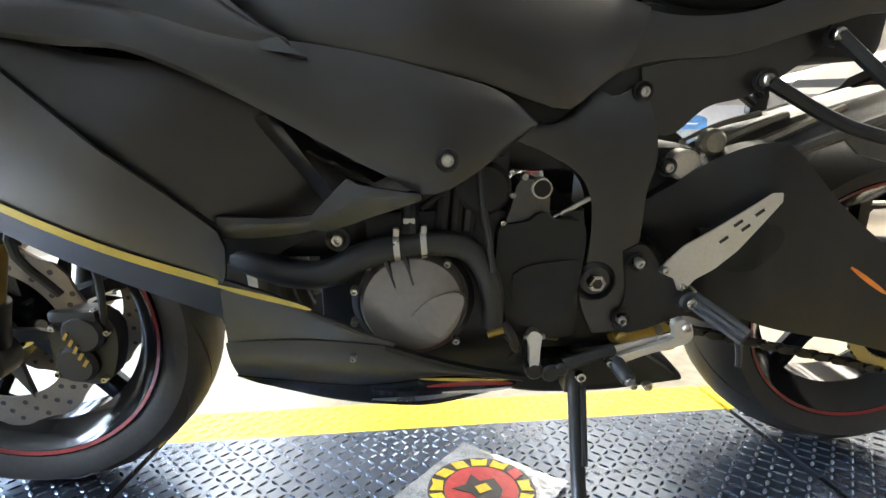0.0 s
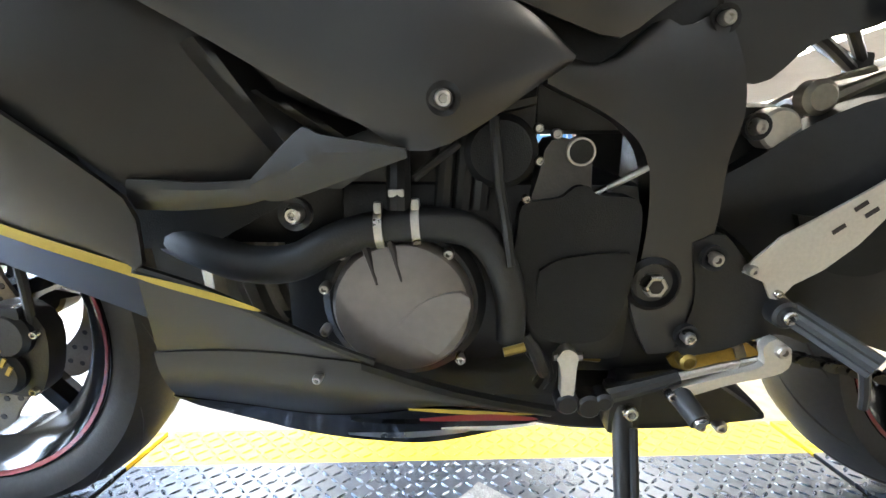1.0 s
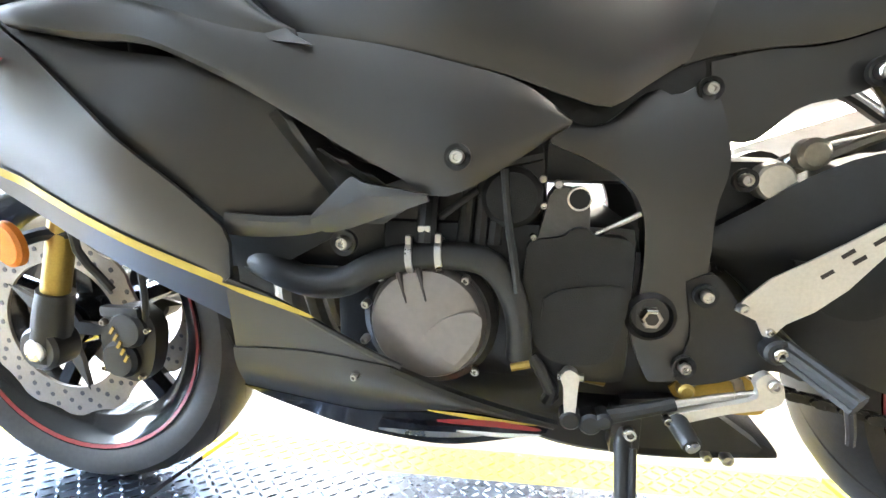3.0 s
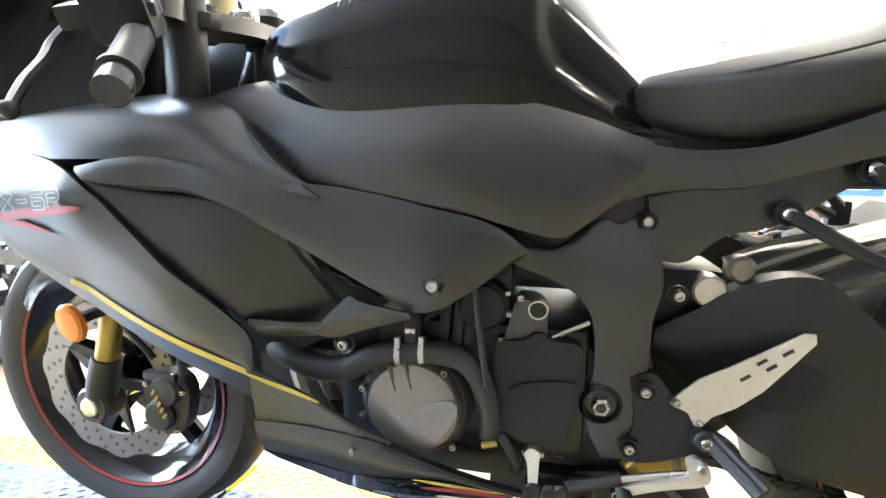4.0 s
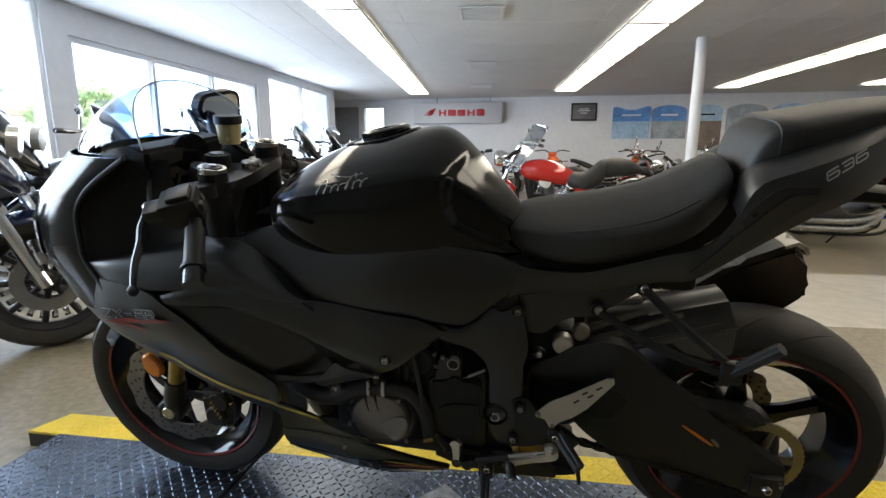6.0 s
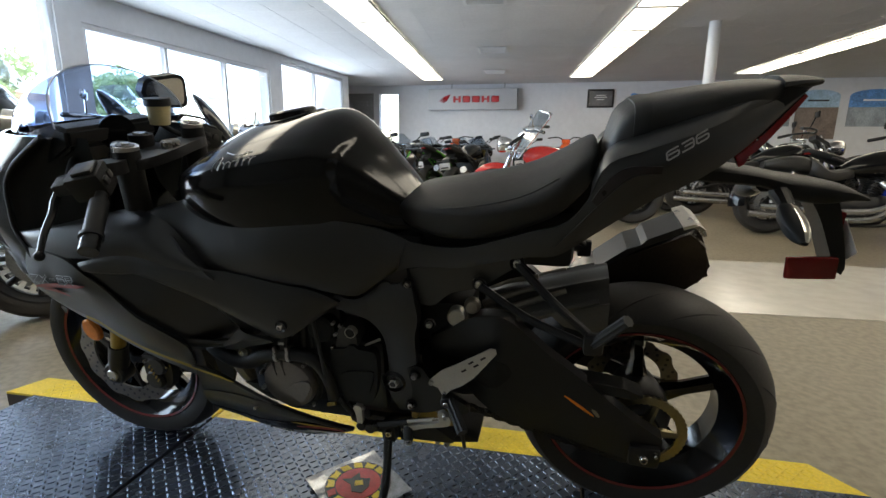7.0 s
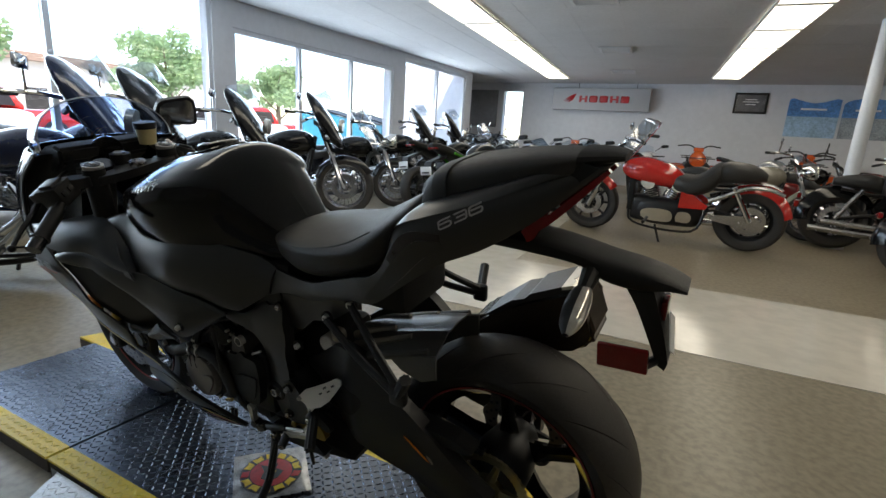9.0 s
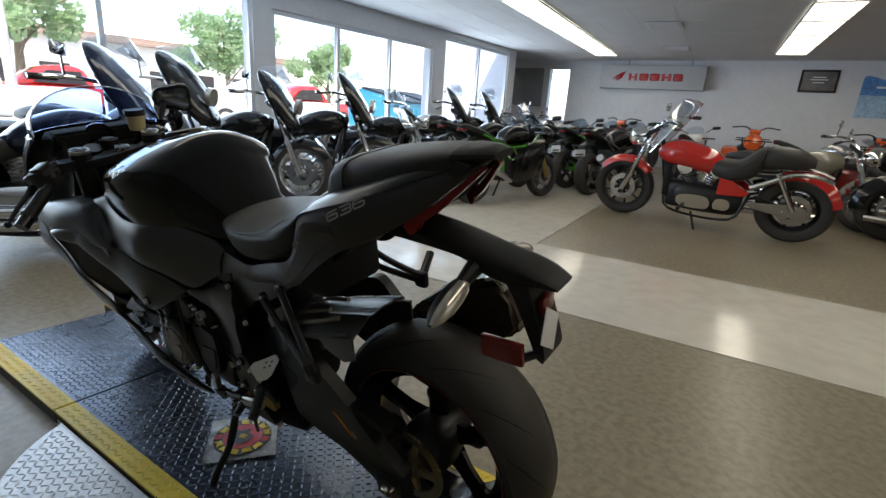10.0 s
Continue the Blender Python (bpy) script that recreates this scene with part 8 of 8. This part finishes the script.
copy_thing(row3, on_stand(-3.1, 10.7, 213, 6, 1.0))
# touring bike beside the platform
near_left = cruiser(on_stand(-2.09, 1.53, 226, 6, 1.05), "dark blue touring cruiser with cast wheels and chrome fork", BLUEP, CHROME, batwing=True, bags=True, wire=False, blackout=False)
fw = [c for c in near_left.children if c.name.startswith("front_wheel")][0]
for k in range(24):
    a = 2 * math.pi * k / 24
    bm = bmesh.new()
    box(bm, (-0.013, -0.060, -0.020), (0.013, -0.050, 0.020), 0.003, Matrix.Translation((-0.80 + 0.180 * math.cos(a), 0, 0.325 + 0.180 * math.sin(a))) @ Matrix.Rotation(-a + math.pi / 2, 4, "Y"))
    part("rim_vane", bm, CHROME, fw)
copy_thing(row1, on_stand(-3.05, 2.35, 215, 6, 1.05))
# sport machines along the tiled aisle, tails towards the camera
green = street_bike(on_stand(-1.45, 6.45, -104, 7), "black sport motorcycle with lime green tubular frame", GLOSS, PLASTIC, GREENP)
dark = street_bike(on_stand(-0.75, 8.6, -102, 7), "black sport motorcycle on its stand", GLOSS, PLASTIC)
copy_thing(dark, on_stand(-2.05, 6.9, -106, 7))
copy_thing(green, on_stand(-1.1, 8.9, -108, 7))
copy_thing(dark, on_stand(-1.75, 9.0, -100, 7))
silver = street_bike(on_stand(-2.2, 10.3, -100, 7), "silver sport motorcycle with black tail", SILVERP, PLASTIC)
copy_thing(green, on_stand(-1.2, 10.8, -95, 7))
white = street_bike(on_stand(-0.2, 11.0, -90, 7), "white sport motorcycle with black tail", WHITEP, PLASTIC)
# cruisers east of the aisle, tails towards it
cb = cruiser(on_stand(4.55, 5.72, 176, 6, 1.05), "black blacked-out cruiser motorcycle with cast wheels", GLOSS, ASPH, wire=False, blackout=True)
copy_thing(cb, on_stand(4.1, 7.05, 174, 6, 1.05))
street_bike(on_stand(5.2, 6.5, 172, 7), "blue and black naked sport motorcycle", mat("bright_blue_paint", (0.01, 0.05, 0.55), 0.2, 0, 0.08, 3, coat=0.5), PLASTIC)
cruiser(on_stand(3.4, 8.1, 170, 6, 1.0), "dark red cruiser with leather saddlebags", mat("maroon_paint", (0.22, 0.015, 0.015), 0.15, 0.1, 0.08, 3, coat=0.6), CHROME, bags=True)
copy_thing(row3, on_stand(2.9, 9.3, 172, 6, 1.0))
cream = cruiser(on_stand(2.2, 7.6, 168, 6, 1.0), "cream and black cruiser with chrome engine", mat("cream_paint", (0.24, 0.22, 0.17), 0.2, 0, 0.1, 3, coat=0.4), CHROME)
copy_thing(cream, on_stand(4.8, 9.0, 172, 6, 1.0))
copy_thing(row2, on_stand(4.6, 10.2, 172, 6, 1.0))
copy_thing(silver, on_stand(2.6, 10.6, 170, 7))
copy_thing(row3, on_stand(6.8, 8.0, 172, 6, 1.0))
copy_thing(cb, on_stand(7.4, 6.4, 174, 6, 1.0))
copy_thing(row1, on_stand(7.2, 9.6, 174, 6, 1.0))
qa = quad_bike(Matrix.Translation((-2.1, 12.3, 0)) @ Matrix.Rotation(radians(80), 4, "Z"), "orange-red quad bike with black rack parked at the end wall", ORANGEP)
copy_thing(qa, Matrix.Translation((0.55, 12.2, 0)) @ Matrix.Rotation(radians(95), 4, "Z"))
copy_thing(qa, Matrix.Translation((2.6, 12.4, 0)) @ Matrix.Rotation(radians(85), 4, "Z"))

# ---- on the end wall ----
sign = empty("wall_sign", Matrix.Translation((-2.05, 13.36, 2.205)))
tagged(sign, "long grey lightbox sign with red emblem and lettering bars", "sign")
SIGNM = mat("grey_sign_face", (0.42, 0.43, 0.45), 0.5, 0, 0.05, 2)
SIGNR = mat("sign_red", (0.42, 0.01, 0.015), 0.4, 0, 0.05, 5)
bm = bmesh.new()
box(bm, (-1.26, 0.0, -0.285), (1.26, 0.24, 0.285), 0.02)
part("lightbox", bm, SIGNM, sign)
for k in range(5):
    x = -0.42 + k * 0.27
    bm = bmesh.new()
    if k in (0, 3):
        for dx in (-0.075, 0.075):
            box(bm, (x + dx - 0.032, -0.012, -0.085), (x + dx + 0.032, 0.002, 0.085))
        box(bm, (x - 0.045, -0.0118, -0.02), (x + 0.045, 0.0018, 0.02))
    else:
        box(bm, (x - 0.105, -0.012, -0.085), (x + 0.105, 0.002, 0.085), 0.03)
    part("letter_bar", bm, SIGNR, sign)
bm = bmesh.new()
for k in range(5):
    tube(bm, [(-0.62 - 0.02 * k, -0.004, 0.12 - 0.035 * k), (-0.78, -0.004, 0.06 - 0.03 * k), (-0.95 + 0.04 * k, -0.004, -0.06 - 0.012 * k)], (0.018, 0.006), 6, 8)
part("wing_emblem", bm, SIGNR, sign)
for x in (-0.6, 0.9):
    bm = bmesh.new()
    tube(bm, [(x, 0.12, 0.285), (x, 0.12, CZ - 2.205)], 0.008, 6, 1)
    part("hanger", bm, DARKMETAL, sign)
pic = empty("framed_certificate", Matrix.Translation((1.40, 13.62, 2.21)))
tagged(pic, "dark framed certificate on the white wall", "picture")
for a, b, c, d in ((-0.34, 0.34, 0.19, 0.235), (-0.34, 0.34, -0.235, -0.19), (-0.34, -0.295, -0.19, 0.19), (0.295, 0.34, -0.19, 0.19)):
    bm = bmesh.new()
    box(bm, (a, -0.03, c), (b, -0.002, d), 0.004)
    part("frame", bm, PLASTIC, pic)
bm = bmesh.new()
box(bm, (-0.294, -0.018, -0.189), (0.294, -0.004, 0.189))
part("sheet", bm, mat("dark_print", (0.10, 0.10, 0.11), 0.25, 0, 0.3, 6), pic)
for z, w in ((0.08, 0.12), (0.03, 0.16), (-0.03, 0.10)):
    bm = bmesh.new()
    box(bm, (-w, -0.021, z - 0.008), (w, -0.0185, z + 0.008))
    part("text_bar", bm, WHITE, pic)
POSTB = mat("blue_poster", (0.10, 0.27, 0.60), 0.4, 0, 0.45, 2.5)
POSTG = mat("grey_poster", (0.30, 0.34, 0.38), 0.4, 0, 0.5, 3)
POSTR = mat("brown_poster", (0.17, 0.13, 0.11), 0.4, 0, 0.5, 3)
POSTS = mat("pale_sky_poster", (0.34, 0.50, 0.66), 0.4, 0, 0.3, 2)
for x0, x1, tp in ((2.15, 3.1, 0), (3.15, 4.0, 1), (4.15, 4.85, 2), (4.95, 5.9, 3), (6.0, 6.9, 2), (7.1, 8.2, 1)):
    po = empty("poster", Matrix.Translation(((x0 + x1) / 2, 13.62, 1.95)))
    tagged(po, ("large blue and pale poster with a wavy top edge", "tall blue poster with an arched top", "arched poster, pale blue sky above brown ground", "grey printed poster with a dark machine shape")[tp], "poster", "wall posters")
    w = (x1 - x0) / 2
    up, down = ((POSTB, POSTS), (POSTB, POSTG), (POSTS, POSTR), (POSTG, POSTG))[tp]
    bm = bmesh.new()
    plate(bm, [(-w, 0.0), (w, 0.0), (w, 0.26 if tp else 0.38)] + [(w * math.cos(a), (0.26 if tp else 0.34) + (0.15 * math.sin(a) if tp else 0.05 * math.sin(3 * a))) for a in np.linspace(0.25, math.pi - 0.25, 9)] + [(-w, 0.26 if tp else 0.30)], -0.02, -0.003)
    part("upper_print", bm, up, po, "", False)
    bm = bmesh.new()
    box(bm, (-w, -0.02, -0.75 if tp == 2 else -0.45), (w, -0.003, -0.001))
    part("lower_print", bm, down, po)
    bm = bmesh.new()
    if tp == 3:
        plate(bm, [(-0.28, -0.20), (-0.10, -0.28), (0.22, -0.26), (0.30, -0.05), (0.12, 0.02), (0.16, 0.20), (0.0, 0.14), (-0.12, 0.0), (-0.30, -0.04)], -0.024, -0.0205)
        part("machine_print", bm, PLASTIC, po, "", False)
    else:
        box(bm, (-w * 0.5, -0.023, 0.14), (w * 0.5, -0.0205, 0.18))
        part("text_bar", bm, PLASTIC if tp == 2 else WHITE, po)
panel = empty("wall_mirror", Matrix.Translation((-5.55, 13.60, 1.9)))
tagged(panel, "dark framed mirror panel in the alcove", "mirror")
bm = bmesh.new()
box(bm, (-0.48, -0.02, -0.55), (0.48, -0.004, 0.52), 0.003)
part("mirror_glass", bm, ASPH, panel)
# vents
vent = empty("ceiling_vent", Matrix.Translation((-0.42, 5.55, CZ - 0.012)) @ Matrix.Rotation(radians(5.9), 4, "Z"))
tagged(vent, "square metal ceiling air vent with slats", "vent", "ceiling vents")
bm = bmesh.new()
for a, b, c, d in ((-0.26, 0.26, 0.22, 0.26), (-0.26, 0.26, -0.26, -0.22), (-0.26, -0.22, -0.22, 0.22), (0.22, 0.26, -0.22, 0.22)):
    box(bm, (a, c, -0.014), (b, d, 0.0))
part("frame", bm, METALGRID, vent)
for k in range(7):
    bm = bmesh.new()
    box(bm, (-0.22, -0.19 + k * 0.06, -0.012), (0.22, -0.165 + k * 0.06, -0.002))
    part("slat", bm, METALGRID, vent)
bm = bmesh.new()
box(bm, (-0.22, -0.22, -0.0015), (0.22, 0.22, 0.004))
part("backing", bm, STK_BLK, vent)
copy_thing(vent, Matrix.Translation((-0.78, 8.68, CZ - 0.012)) @ Matrix.Rotation(radians(5.9), 4, "Z"))
copy_thing(vent, Matrix.Translation((-1.12, 11.3, CZ - 0.012)) @ Matrix.Rotation(radians(5.9), 4, "Z"))

# ---- outside the windows ----
ASPHALT = mat("pale_concrete_lot", (0.40, 0.39, 0.37), 0.85, 0, 0.2, 0.3, 0.2, 30)
bm = bmesh.new()
vs = [bm.verts.new(p) for p in ((-400, -400, -0.16), (WX - 0.3, -400, -0.16), (WX - 0.3, 400, -0.16), (-400, 400, -0.16))]
bm.faces.new(vs)
structure("ground", bm, ASPHALT, "pale concrete parking lot", "ground")


def pickup(m, paint, label):
    b = empty("pickup_truck", m)
    tagged(b, label, "pickup truck")
    body = loft([(-2.7, 0.55, 1.00, 0.80), (-2.6, 0.45, 1.08, 0.92), (-1.4, 0.42, 1.16, 0.96), (1.0, 0.42, 1.14, 0.96), (2.5, 0.45, 1.16, 0.94), (2.7, 0.55, 1.10, 0.88)], 20, 22, 5)
    part("body", body, paint, b)
    part("cab", loft([(-1.5, 1.05, 1.20, 0.85), (-1.0, 1.08, 1.62, 0.80), (-0.4, 1.10, 1.84, 0.74), (0.5, 1.10, 1.84, 0.74), (0.85, 1.08, 1.30, 0.84)], 16, 20, 4), paint, b)
    for s in (-1, 1):
        bm = bmesh.new()
        plate(bm, [(-1.0, 1.22), (-0.55, 1.66), (0.45, 1.68), (0.62, 1.22)], s * 0.80, s * 0.86)
        part("side_window", bm, STK_BLK, b, "", False)
        for x in (-1.75, 1.70):
            bm = bmesh.new()
            lathe(bm, [(0.20, s * 0.80), (0.38, s * 0.80), (0.40, s * 0.86), (0.38, s * 0.98), (0.26, s * 0.98)], (x, 0, 0.40), 28)
            w = part("wheel", bm, RUBBER, b)
            bm = bmesh.new()
            disc(bm, (x, 0, 0.40), 0.25, s * 0.95, s * 0.99, 24, 0.01)
            part("rim", bm, ALU, w)
        bm = bmesh.new()
        box(bm, (-2.76, s * 0.68 - 0.16, 0.80), (-2.62, s * 0.68 + 0.16, 0.98), 0.03)
        part("headlight", bm, CLEARLENS, b)
    bm = bmesh.new()
    box(bm, (-2.80, -0.92, 0.45), (-2.62, 0.92, 0.66), 0.04)
    part("bumper", bm, CHROME, b)
    bm = bmesh.new()
    box(bm, (-2.74, -0.45, 0.74), (-2.66, 0.45, 0.98), 0.02)
    part("grille", bm, STK_BLK, b)
    return b


pickup(Matrix.Translation((-18.6, 15.6, -0.16)) @ Matrix.Rotation(radians(84), 4, "Z"), REDPAINT, "red pickup truck parked outside the window")
pickup(Matrix.Translation((-15.8, 11.5, -0.16)) @ Matrix.Rotation(radians(80), 4, "Z"), WHITEP, "white pickup truck with dark grille parked across the lot")
pickup(Matrix.Translation((-21.5, 6.8, -0.16)) @ Matrix.Rotation(radians(86), 4, "Z"), REDPAINT, "red pickup truck parked at the far side of the lot")
pickup(Matrix.Translation((-14.5, 2.6, -0.16)) @ Matrix.Rotation(radians(80), 4, "Z"), WHITEP, "white pickup truck parked outside the window")
TEAL = mat("teal_skip_paint", (0.03, 0.22, 0.32), 0.5, 0, 0.2, 3)
for x, y, a in ((-10.8, 13.2, 20), (-11.4, 15.6, 10)):
    sk = empty("waste_container", Matrix.Translation((x, y, -0.16)) @ Matrix.Rotation(radians(a), 4, "Z"))
    tagged(sk, "teal metal waste container outside", "waste container")
    bm = bmesh.new()
    plate(bm, [(-1.0, 0.0), (1.0, 0.0), (1.15, 1.35), (-0.6, 1.75), (-1.15, 1.60)], -0.9, 0.9)
    part("bin", bm, TEAL, sk, "", False)
    bm = bmesh.new()
    plate(bm, [(-0.62, 1.77), (1.18, 1.37), (1.18, 1.41), (-0.62, 1.81)], -0.93, 0.93)
    part("lid", bm, PLASTIC, sk, "", False)
    for yy in (-0.5, 0, 0.5):
        bm = bmesh.new()
        box(bm, (1.02, yy - 0.05, 0.1), (1.16, yy + 0.05, 1.2), 0.01)
        part("rib", bm, TEAL, sk)
BARK = mat("bark", (0.16, 0.12, 0.08), 0.9, 0, 0.3, 8, 0.5, 60)
LEAF = mat("leaf_green", (0.26, 0.36, 0.20), 0.6, 0, 0.25, 1.5)
_n, _l = LEAF.node_tree.nodes, LEAF.node_tree.links
_tr, _mix = _n.new("ShaderNodeBsdfTranslucent"), _n.new("ShaderNodeMixShader")
_tr.inputs["Color"].default_value, _mix.inputs["Fac"].default_value = (0.42, 0.55, 0.30, 1), 0.55
_l.new(_n["Principled BSDF"].outputs[0], _mix.inputs[1])
_l.new(_tr.outputs[0], _mix.inputs[2])
_l.new(_mix.outputs[0], _n["Material Output"].inputs["Surface"])


def tree(x, y, h, w, n, label):
    t = empty("tree", Matrix.Translation((x, y, -0.16)))
    tagged(t, label, "tree")
    bm = bmesh.new()
    tube(bm, [(0, 0, 0), (0.05 * w, 0.02, h * 0.3), (0.0, 0.05 * w, h * 0.75)], (h * 0.035, h * 0.010), 8)
    for k in range(7):
        a = k * 2.4
        z = h * (0.28 + 0.07 * k)
        tube(bm, [(0, 0, z), (0.25 * w * math.cos(a), 0.25 * w * math.sin(a), z + h * 0.12), (0.42 * w * math.cos(a), 0.42 * w * math.sin(a), z + h * 0.20)], (h * 0.012, h * 0.004), 6)
    part("trunk", bm, BARK, t)
    verts, faces = [], []
    rnd = random.Random(int(x * 7 + y))
    blobs = [(rnd.gauss(0, 0.22) * w, rnd.gauss(0, 0.22) * w, h * rnd.uniform(0.50, 0.95), w * rnd.uniform(0.06, 0.20)) for _ in range(30)]
    for _ in range(n):
        bx, by, bz, br = rnd.choice(blobs)
        d = Vector((rnd.gauss(0, 1), rnd.gauss(0, 1), rnd.gauss(0, 0.8))).normalized() * br * rnd.uniform(0.5, 1.1)
        p = Vector((bx, by, bz)) + d
        u = Vector((rnd.gauss(0, 1), rnd.gauss(0, 1), rnd.gauss(0, 1))).normalized()
        v = u.orthogonal().normalized()
        s = w * rnd.uniform(0.020, 0.036)
        k = len(verts)
        verts += [tuple(p + u * s), tuple(p + v * s * 0.6), tuple(p - u * s), tuple(p - v * s * 0.6)]
        faces.append((k, k + 1, k + 2, k + 3))
    me = bpy.data.meshes.new("crown")
    me.from_pydata(verts, [], faces)
    me.materials.append(LEAF)
    ob = new("crown", me)
    ob.parent = t


tree(-21.5, 19.6, 4.4, 3.3, 7000, "small leafy green tree at the edge of the lot")
tree(-33, 20.2, 6.4, 5.2, 8000, "broad leafy green tree across the street")
tree(-27, 7.0, 7.0, 5.6, 8000, "tall leafy green tree across the street")
bm = bmesh.new()
box(bm, (-75, 5, -0.16), (-62, 50, 5.6))
bm2 = empty("low_building", Matrix.Translation((0, 0, 0)))
tagged(bm2, "low pale commercial building across the street", "building")
part("wall", bm, mat("pale_stucco", (0.55, 0.50, 0.45), 0.9, 0, 0.1, 0.5), bm2, "", False)
bm = bmesh.new()
box(bm, (-75.6, 4.4, 5.6), (-61.4, 50.6, 6.4))
part("roof", bm, mat("brown_roof", (0.25, 0.17, 0.13), 0.9, 0, 0.15, 0.5), bm2, "", False)
for k in range(8):
    bm = bmesh.new()
    box(bm, (-62.05, 7 + k * 5.2, 0.8), (-61.96, 9.6 + k * 5.2, 3.0))
    part("window", bm, STK_BLK, bm2, "", False)
pole = empty("utility_pole", Matrix.Translation((-20, 5.0, -0.16)))
tagged(pole, "pale utility pole beside the street", "pole")
bm = bmesh.new()
tube(bm, [(0, 0, 0), (0, 0, 9)], (0.16, 0.11), 10, 2)
part("shaft", bm, mat("weathered_pole", (0.45, 0.42, 0.38), 0.9, 0, 0.2, 3), pole)
